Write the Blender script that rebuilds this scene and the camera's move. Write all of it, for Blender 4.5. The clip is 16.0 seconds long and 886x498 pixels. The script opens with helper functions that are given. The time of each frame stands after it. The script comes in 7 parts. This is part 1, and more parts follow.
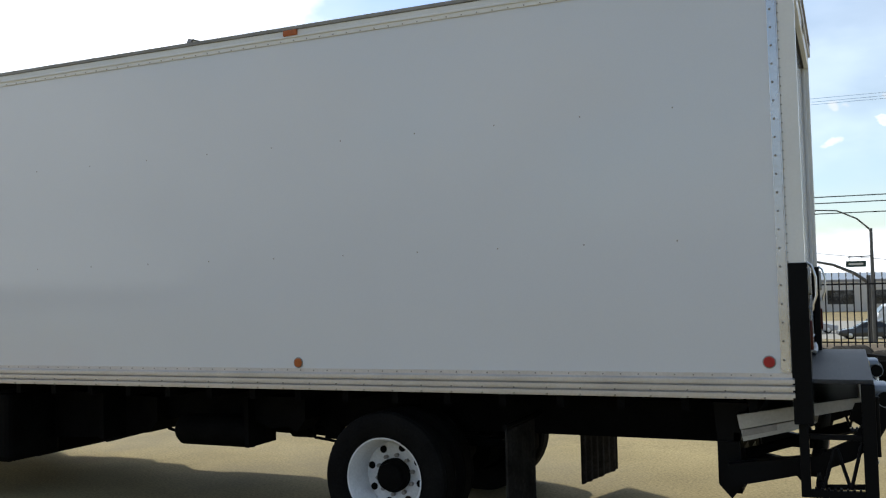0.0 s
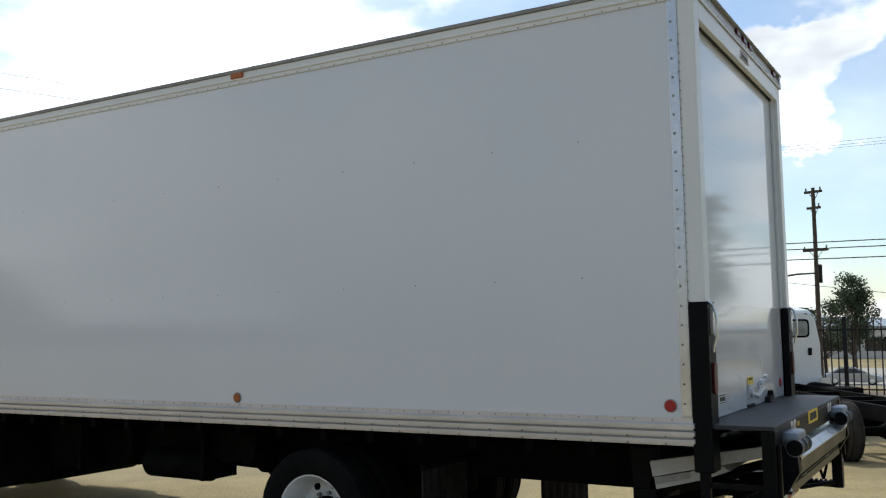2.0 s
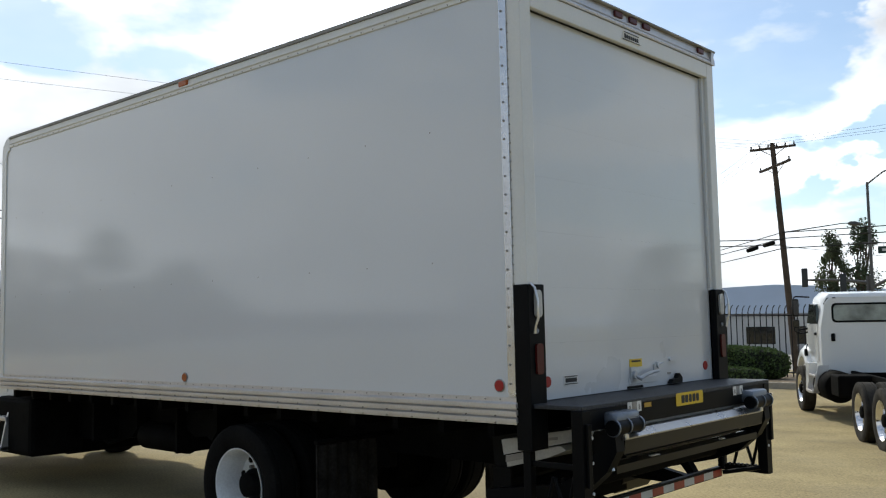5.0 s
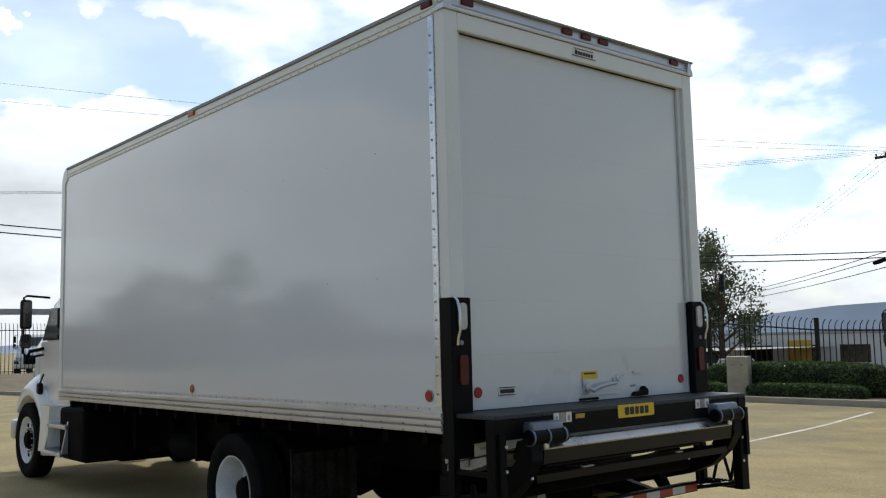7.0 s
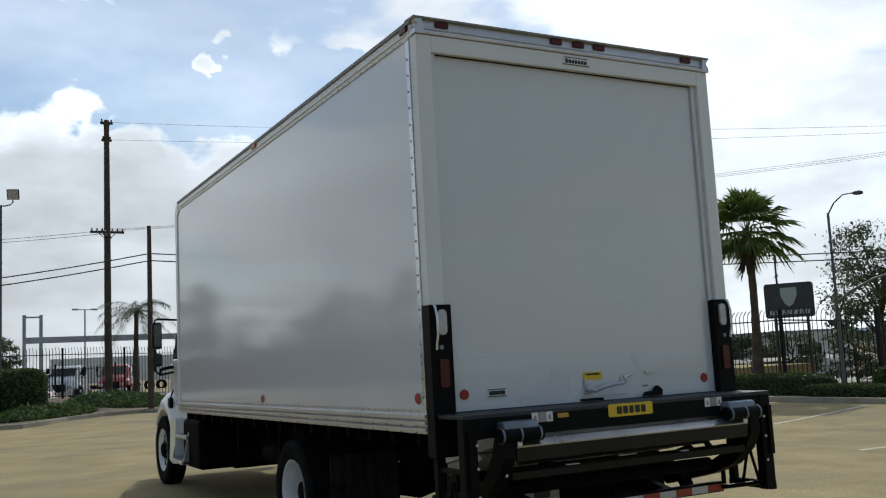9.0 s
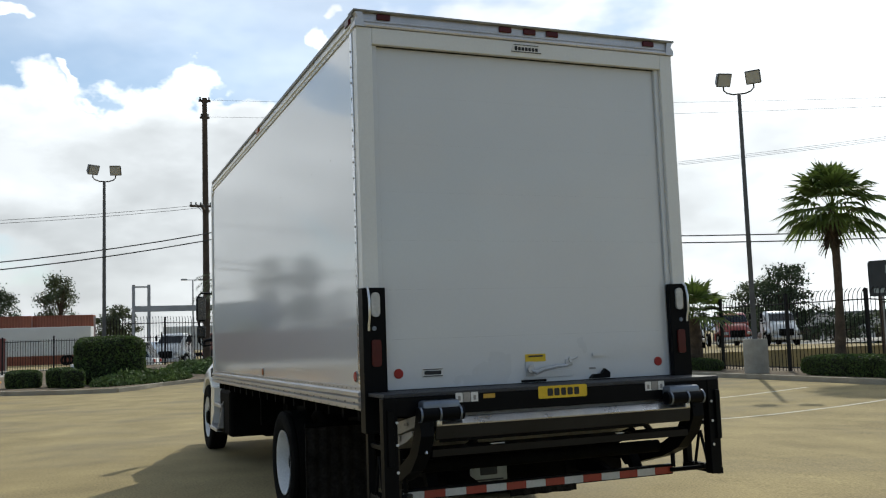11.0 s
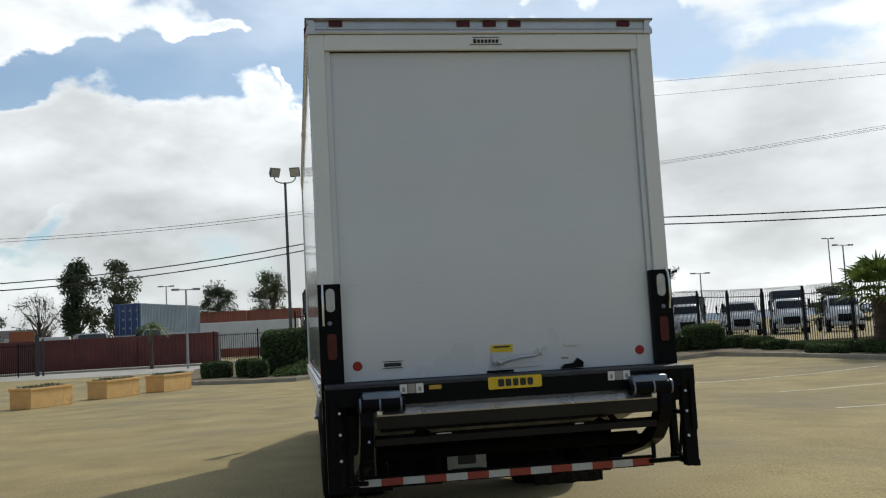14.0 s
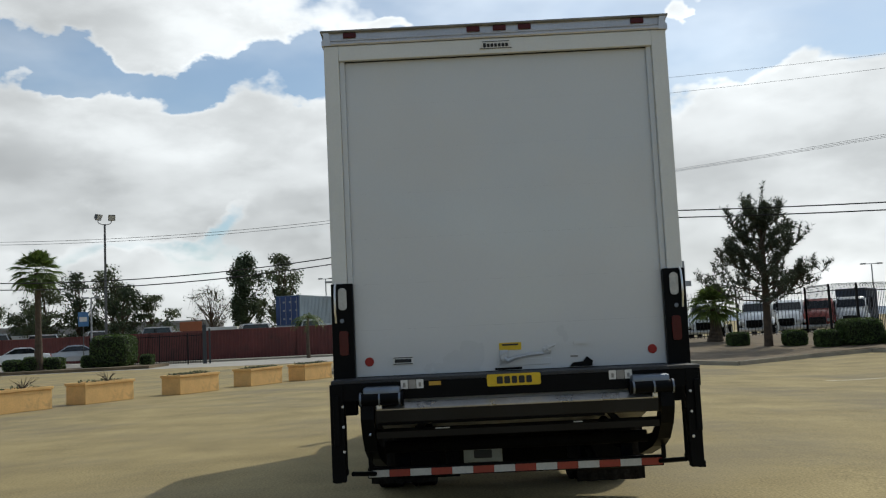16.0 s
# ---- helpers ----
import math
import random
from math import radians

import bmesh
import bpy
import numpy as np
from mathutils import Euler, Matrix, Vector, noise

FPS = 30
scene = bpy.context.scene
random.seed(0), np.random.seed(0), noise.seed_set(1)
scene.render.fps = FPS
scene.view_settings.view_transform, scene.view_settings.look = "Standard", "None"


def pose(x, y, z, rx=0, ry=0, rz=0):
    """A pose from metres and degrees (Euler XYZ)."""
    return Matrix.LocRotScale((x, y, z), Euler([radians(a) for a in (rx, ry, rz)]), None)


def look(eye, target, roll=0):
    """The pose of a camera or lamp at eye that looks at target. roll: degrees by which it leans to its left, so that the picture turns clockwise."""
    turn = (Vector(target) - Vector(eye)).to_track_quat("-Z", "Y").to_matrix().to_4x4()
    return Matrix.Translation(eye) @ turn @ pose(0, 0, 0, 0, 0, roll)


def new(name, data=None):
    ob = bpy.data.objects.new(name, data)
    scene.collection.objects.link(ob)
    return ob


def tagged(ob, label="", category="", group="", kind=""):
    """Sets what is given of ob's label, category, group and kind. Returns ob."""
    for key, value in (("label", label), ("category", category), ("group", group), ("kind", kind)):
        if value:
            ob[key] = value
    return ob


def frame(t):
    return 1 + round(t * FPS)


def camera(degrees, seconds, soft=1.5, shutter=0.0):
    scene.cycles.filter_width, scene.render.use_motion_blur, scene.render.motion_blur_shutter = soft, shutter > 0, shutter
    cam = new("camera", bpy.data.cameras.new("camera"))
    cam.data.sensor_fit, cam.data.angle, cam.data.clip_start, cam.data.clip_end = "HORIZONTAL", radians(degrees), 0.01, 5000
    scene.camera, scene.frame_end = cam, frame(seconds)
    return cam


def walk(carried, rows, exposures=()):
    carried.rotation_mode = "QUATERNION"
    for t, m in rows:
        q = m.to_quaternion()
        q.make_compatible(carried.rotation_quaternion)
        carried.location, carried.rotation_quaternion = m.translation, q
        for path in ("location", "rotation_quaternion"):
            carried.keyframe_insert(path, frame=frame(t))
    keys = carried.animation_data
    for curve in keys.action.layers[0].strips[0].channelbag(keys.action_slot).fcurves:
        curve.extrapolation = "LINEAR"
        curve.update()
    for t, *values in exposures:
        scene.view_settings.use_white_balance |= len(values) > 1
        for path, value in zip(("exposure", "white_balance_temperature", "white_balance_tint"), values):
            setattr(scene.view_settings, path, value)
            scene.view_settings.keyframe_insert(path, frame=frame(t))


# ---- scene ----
cam = camera(51.0, 16.0, soft=1.2)
PATH = [
    (0, (0.224, -7.287, 1.85), (-0.571, -5.454, 1.932), -1.28),
    (0.5, (0.613, -7.049, 1.799), (-0.266, -5.257, 1.915), -1.90),
    (1, (0.766, -6.927, 1.804), (-0.113, -5.136, 1.947), -1.65),
    (1.5, (1.124, -6.797, 1.791), (0.171, -5.041, 1.894), -0.62),
    (2, (1.398, -6.668, 1.806), (0.391, -4.949, 1.979), -0.65),
    (2.5, (1.717, -6.479, 1.815), (0.658, -4.791, 1.983), -1.32),
    (3, (2.093, -6.34, 1.824), (0.986, -4.681, 1.97), -1.94),
    (3.5, (2.356, -6.185, 1.812), (1.183, -4.574, 1.976), -1.15),
    (4, (2.645, -6.021, 1.816), (1.427, -4.446, 1.998), -2.32),
    (4.5, (2.956, -5.869, 1.779), (1.673, -4.344, 1.945), -1.72),
    (7, (4.279, -4.972, 1.69), (2.759, -3.688, 1.886), -1.20),
    (7.5, (4.501, -4.781, 1.636), (2.868, -3.645, 1.853), -0.88),
    (8, (4.721, -4.545, 1.636), (3.067, -3.452, 1.894), -0.58),
    (8.5, (5.045, -4.332, 1.6), (3.348, -3.295, 1.812), -2.15),
    (9, (5.284, -4.074, 1.597), (3.542, -3.121, 1.833), -2.90),
    (9.2, (5.305, -3.922, 1.579), (3.56, -2.958, 1.739), -1.47),
    (11.3, (6.145, -2.935, 1.61), (4.27, -2.255, 1.767), -2.05),
    (11.5, (6.237, -2.789, 1.593), (4.345, -2.152, 1.701), -2.71),
    (12, (6.371, -2.561, 1.592), (4.458, -2.0, 1.746), -3.86),
    (12.5, (6.42, -2.269, 1.576), (4.483, -1.782, 1.681), -4.01),
    (13, (6.534, -1.988, 1.584), (4.572, -1.614, 1.694), -3.64),
    (13.5, (6.602, -1.721, 1.586), (4.641, -1.366, 1.751), -2.75),
    (14, (6.596, -1.47, 1.575), (4.629, -1.151, 1.752), -3.11),
    (14.5, (6.683, -1.201, 1.56), (4.697, -1.005, 1.692), -2.23),
    (15, (6.738, -0.945, 1.573), (4.751, -0.812, 1.758), -2.63),
    (15.5, (6.803, -0.675, 1.576), (4.814, -0.55, 1.744), -3.58),
    (16, (6.892, -0.37, 1.565), (4.9, -0.397, 1.741), -2.73),
]
walk(cam, [(t, look(eye, target, roll)) for t, eye, target, roll in PATH], [(t, e, k, q) for t, e, k, q in ((0, -0.53, 6270, 7.5), (4.5, -0.66, 6360, 7.5), (7, -0.76, 6320, 7), (8, -0.94, 6160, 6.5), (9, -1.08, 6170, 6), (11.5, -0.80, 6480, 5.5), (13.5, -0.86, 6490, 5.5), (14.5, -1.04, 6560, 5.5), (15.3, -0.98, 6550, 5.5), (16, -1.02, 6540, 5.5))])

# ---- light ----
SUN_ELEV, SUN_WAY = 44.0, Vector((-0.80, 0.60, 0.0)).normalized()
SUN_DIR = Vector((SUN_WAY.x * math.cos(radians(SUN_ELEV)), SUN_WAY.y * math.cos(radians(SUN_ELEV)), math.sin(radians(SUN_ELEV))))
scene.view_settings.exposure = 0.0
world = bpy.data.worlds.new("sky")
scene.world = world
world.use_nodes = True


def sky_nodes():
    nt = world.node_tree
    nt.nodes.clear()
    N, L = nt.nodes.new, nt.links.new

    def math_node(op, a, b=None, clamp=False):
        n = N("ShaderNodeMath")
        n.operation, n.use_clamp = op, clamp
        for i, v in enumerate((a, b)):
            if v is None:
                continue
            if isinstance(v, (int, float)):
                n.inputs[i].default_value = v
            else:
                L(v, n.inputs[i])
        return n.outputs[0]

    out, back = N("ShaderNodeOutputWorld"), N("ShaderNodeBackground")
    sky = N("ShaderNodeTexSky")
    sky.sky_type, sky.sun_disc = "NISHITA", False
    sky.sun_elevation, sky.sun_rotation = radians(SUN_ELEV), math.atan2(SUN_WAY.x, SUN_WAY.y)
    sky.air_density, sky.dust_density, sky.ozone_density = 1.0, 0.7, 1.5
    co = N("ShaderNodeTexCoord")
    sep = N("ShaderNodeSeparateXYZ")
    L(co.outputs["Generated"], sep.inputs[0])
    squash = N("ShaderNodeMapping")
    squash.inputs["Scale"].default_value = (1.0, 1.0, 2.3)
    squash.inputs["Location"].default_value = (3.7, 1.2, 0.4)
    L(co.outputs["Generated"], squash.inputs["Vector"])

    def noise_node(scale, detail, rough, vec):
        n = N("ShaderNodeTexNoise")
        n.inputs["Scale"].default_value, n.inputs["Detail"].default_value, n.inputs["Roughness"].default_value = scale, detail, rough
        L(vec, n.inputs["Vector"])
        return n.outputs[0]

    def ramp(value, a0, a1, b0, b1, smooth=True):
        n = N("ShaderNodeMapRange")
        n.interpolation_type = "SMOOTHSTEP" if smooth else "LINEAR"
        for key, v in (("From Min", a0), ("From Max", a1), ("To Min", b0), ("To Max", b1)):
            n.inputs[key].default_value = v
        L(value, n.inputs["Value"])
        return n.outputs[0]

    puffs = noise_node(5.6, 7.0, 0.50, squash.outputs[0])
    wide = noise_node(1.3, 3.0, 0.5, squash.outputs[0])
    dot = N("ShaderNodeVectorMath")
    dot.operation = "DOT_PRODUCT"
    L(co.outputs["Generated"], dot.inputs[0])
    dot.inputs[1].default_value = SUN_DIR
    facing = math_node("MAXIMUM", dot.outputs["Value"], 0.0)
    near = math_node("POWER", facing, 12.0)
    # a bank of cumulus low over the horizon, looser clouds above, thick bright cloud round the sun
    west = ramp(sep.outputs[0], -0.60, -0.10, 1.0, 0.22)
    low = math_node("MULTIPLY", ramp(sep.outputs[2], 0.19, 0.27, 0.245, 0.0), west)
    bank = math_node("ADD", math_node("ADD", low, 0.455), ramp(sep.outputs[2], 0.34, 0.70, 0.0, -0.03))
    bank = math_node("ADD", bank, ramp(sep.outputs[2], 0.02, 0.14, 0.13, 0.0))
    lumps = math_node("ADD", math_node("MULTIPLY", math_node("SUBTRACT", puffs, 0.5), 1.25), math_node("MULTIPLY", math_node("SUBTRACT", wide, 0.5), 0.30))
    amount = math_node("ADD", math_node("ADD", bank, lumps), math_node("MULTIPLY", near, 0.34))
    # ragged, billowing outlines
    def ragged(at, size, reach):
        n = N("ShaderNodeMapping")
        n.inputs["Location"].default_value, n.inputs["Scale"].default_value = at, (1.0, 1.0, 1.5)
        L(co.outputs["Generated"], n.inputs["Vector"])
        return math_node("MULTIPLY", math_node("SUBTRACT", noise_node(size, 5.0, 0.52, n.outputs[0]), 0.5), radians(reach))

    bearing = math_node("ADD", math_node("ARCTAN2", sep.outputs[0], sep.outputs[1]), ragged((7.1, 0.3, 2.2), 7.0, 26.0))
    height = math_node("ADD", math_node("ARCSINE", sep.outputs[2]), ragged((1.9, 5.4, 8.8), 9.0, 13.0))
    for way, up, half_w, half_h, weight in CLOUD_BANKS:
        a = math_node("MULTIPLY", math_node("SUBTRACT", bearing, radians(way)), 1 / radians(half_w))
        b = math_node("MULTIPLY", math_node("SUBTRACT", height, radians(up)), 1 / radians(half_h))
        far = math_node("SQRT", math_node("ADD", math_node("MULTIPLY", a, a), math_node("MULTIPLY", b, b)))
        amount = math_node("ADD", amount, ramp(far, 0.25, 1.6, weight * 1.15, 0.0))
    veil = ramp(noise_node(2.6, 5.0, 0.55, squash.outputs[0]), 0.34, 0.66, 0.05, 0.38)
    cover = math_node("MAXIMUM", ramp(amount, 0.42, 0.66, 0.0, 1.0), veil)
    mask = N("ShaderNodeMath")
    mask.operation = "MULTIPLY"
    L(cover, mask.inputs[0])
    mask.inputs[1].default_value = 0.96
    under = noise_node(2.1, 5.0, 0.5, squash.outputs[0])
    billow = noise_node(8.5, 6.0, 0.55, squash.outputs[0])
    shade = math_node("MULTIPLY", ramp(under, 0.36, 0.60, 0.74, 1.14), math_node("MULTIPLY", ramp(puffs, 0.36, 0.62, 0.90, 1.12), ramp(billow, 0.36, 0.62, 0.90, 1.08)))
    thick = ramp(amount, 0.55, 0.80, 1.1, 0.92)
    # clouds on the sun's side shine, those opposite are duller
    side = math_node("MULTIPLY", ramp(dot.outputs["Value"], -0.3, 0.90, 0.50, 1.56), ramp(sep.outputs[2], 0.02, 0.20, 1.22, 1.07))
    glow = math_node("ADD", math_node("MULTIPLY", math_node("MULTIPLY", shade, thick), side), math_node("ADD", math_node("MULTIPLY", near, 0.7), math_node("MULTIPLY", math_node("POWER", facing, 4.0), 0.38)))
    cloud = N("ShaderNodeVectorMath")
    cloud.operation = "SCALE"
    cloud.inputs[0].default_value = (CLOUD * 0.97, CLOUD * 0.99, CLOUD * 1.03)
    L(glow, cloud.inputs["Scale"])
    mix = N("ShaderNodeMix")
    mix.data_type = "RGBA"
    L(mask.outputs[0], mix.inputs[0])
    tint = N("ShaderNodeVectorMath")
    tint.operation = "MULTIPLY"
    tint.inputs[1].default_value = (1.40, 1.45, 1.46)
    L(sky.outputs[0], tint.inputs[0])
    L(tint.outputs[0], mix.inputs[6])
    L(cloud.outputs[0], mix.inputs[7])
    L(mix.outputs[2], back.inputs[0])
    back.inputs[1].default_value = SKY_STRENGTH
    L(back.outputs[0], out.inputs[0])


SKY_STRENGTH, CLOUD = 0.14, 7.6
# clouds (+) and clear gaps (-): compass bearing, height, half width and half height in degrees, weight
CLOUD_BANKS = [
    (-107, 21.5, 11, 4.6, 0.34), (-105, 15.7, 13, 1.2, -0.34), (-97.5, 16.6, 4, 2.0, -0.30), (-95.8, 18.4, 2.6, 1.1, 0.42),
    (-86, 18.0, 9, 3.2, -0.40), (-89.5, 14.9, 1.3, 0.5, 0.30), (-110, 10.6, 14, 3.4, 0.30), (-92, 10.0, 14, 3.8, 0.32),
    (-112, 6.3, 9, 1.1, -0.24), (-76, 15.8, 7, 3.0, -0.30), (-76, 18.4, 2.4, 1.2, 0.42), (-66, 9.8, 10, 4.2, 0.36),
    (-72, 16.8, 5, 1.5, -0.22), (-40, 16.0, 10, 5.0, 0.22), (-11.5, 14.6, 4.6, 2.6, 0.40), (-14, 9.6, 8, 1.2, -0.32),
    (-17.5, 18.6, 5, 1.7, -0.26), (2, 12.8, 6, 4.6, -0.30), (1.6, 9.2, 1.7, 0.7, 0.34), (-17, 7.3, 2.6, 0.8, 0.30),
    (-29, 8.6, 5, 1.8, -0.10),
]
sky_nodes()
sun = new("sun", bpy.data.lights.new("sun", "SUN"))
sun.data.energy, sun.data.angle, sun.data.color = 4.1, radians(0.6), (1.0, 0.94, 0.82)
sun.matrix_world = look((0, 0, 60), Vector((0, 0, 60)) - SUN_DIR)


# ---- materials ----
def mat(name, col, rough=0.5, metal=0.0, var=0.12, scale=2.0, bump=0.0, bscale=60.0, coat=0.0, coat_rough=0.06, spec=0.5, fine=0.06, stain=None, translucent=0.0, rvar=0.0, rand=0.0):
    m = bpy.data.materials.new(name)
    m.use_nodes = True
    nt = m.node_tree
    N, L = nt.nodes.new, nt.links.new
    b = nt.nodes["Principled BSDF"]
    b.inputs["Roughness"].default_value, b.inputs["Metallic"].default_value = rough, metal
    b.inputs["Specular IOR Level"].default_value = spec
    b.inputs["Coat Weight"].default_value, b.inputs["Coat Roughness"].default_value = coat, coat_rough
    co = N("ShaderNodeTexCoord")
    n1, n2 = N("ShaderNodeTexNoise"), N("ShaderNodeTexNoise")
    n1.inputs["Scale"].default_value, n1.inputs["Detail"].default_value = scale, 5.0
    n2.inputs["Scale"].default_value, n2.inputs["Detail"].default_value = bscale, 3.0
    for n in (n1, n2):
        L(co.outputs["Object"], n.inputs["Vector"])
    r1, r2 = N("ShaderNodeMapRange"), N("ShaderNodeMapRange")
    for r, n, v in ((r1, n1, var), (r2, n2, fine)):
        r.inputs["From Min"].default_value, r.inputs["From Max"].default_value = 0.3, 0.7
        r.inputs["To Min"].default_value, r.inputs["To Max"].default_value = 1 - v, 1 + v
        r.clamp = False
        L(n.outputs[0], r.inputs["Value"])
    mul = N("ShaderNodeMath")
    mul.operation = "MULTIPLY"
    L(r1.outputs[0], mul.inputs[0])
    L(r2.outputs[0], mul.inputs[1])
    last = mul.outputs[0]
    if rand:
        oi, rr, m2 = N("ShaderNodeNewGeometry"), N("ShaderNodeMapRange"), N("ShaderNodeMath")
        rr.inputs["To Min"].default_value, rr.inputs["To Max"].default_value = 1 - rand, 1 + rand
        L(oi.outputs["Random Per Island"], rr.inputs["Value"])
        m2.operation = "MULTIPLY"
        L(last, m2.inputs[0])
        L(rr.outputs[0], m2.inputs[1])
        last = m2.outputs[0]
    sc = N("ShaderNodeVectorMath")
    sc.operation = "SCALE"
    sc.inputs[0].default_value = col
    L(last, sc.inputs["Scale"])
    colour = sc.outputs[0]
    if stain:
        scol, sscale, lo, hi = stain
        n3, r3, mx = N("ShaderNodeTexNoise"), N("ShaderNodeMapRange"), N("ShaderNodeMix")
        n3.inputs["Scale"].default_value, n3.inputs["Detail"].default_value, n3.inputs["Roughness"].default_value = sscale, 8.0, 0.62
        L(co.outputs["Object"], n3.inputs["Vector"])
        r3.inputs["From Min"].default_value, r3.inputs["From Max"].default_value = lo, hi
        L(n3.outputs[0], r3.inputs["Value"])
        mx.data_type = "RGBA"
        L(r3.outputs[0], mx.inputs[0])
        L(colour, mx.inputs[6])
        mx.inputs[7].default_value = (*scol, 1)
        colour = mx.outputs[2]
    L(colour, b.inputs["Base Color"])
    if rvar:
        r4 = N("ShaderNodeMapRange")
        r4.inputs["From Min"].default_value, r4.inputs["From Max"].default_value = 0.3, 0.7
        r4.inputs["To Min"].default_value, r4.inputs["To Max"].default_value = rough - rvar, rough + rvar
        r4.clamp = False
        L(n1.outputs[0], r4.inputs["Value"])
        L(r4.outputs[0], b.inputs["Roughness"])
    if bump:
        bp = N("ShaderNodeBump")
        bp.inputs["Strength"].default_value, bp.inputs["Distance"].default_value = bump, 0.01
        L(n2.outputs[0], bp.inputs["Height"])
        L(bp.outputs[0], b.inputs["Normal"])
    if translucent:
        tr, ad = N("ShaderNodeBsdfTranslucent"), N("ShaderNodeMixShader")
        L(colour, tr.inputs["Color"])
        ad.inputs[0].default_value = translucent
        L(b.outputs[0], ad.inputs[1])
        L(tr.outputs[0], ad.inputs[2])
        L(ad.outputs[0], nt.nodes["Material Output"].inputs[0])
    return m


def glass(name, col, rough=0.03):
    m = bpy.data.materials.new(name)
    m.use_nodes = True
    b = m.node_tree.nodes["Principled BSDF"]
    b.inputs["Base Color"].default_value = (*col, 1)
    b.inputs["Roughness"].default_value, b.inputs["Specular IOR Level"].default_value = rough, 0.6
    b.inputs["Transmission Weight"].default_value, b.inputs["IOR"].default_value = 0.85, 1.2
    return m


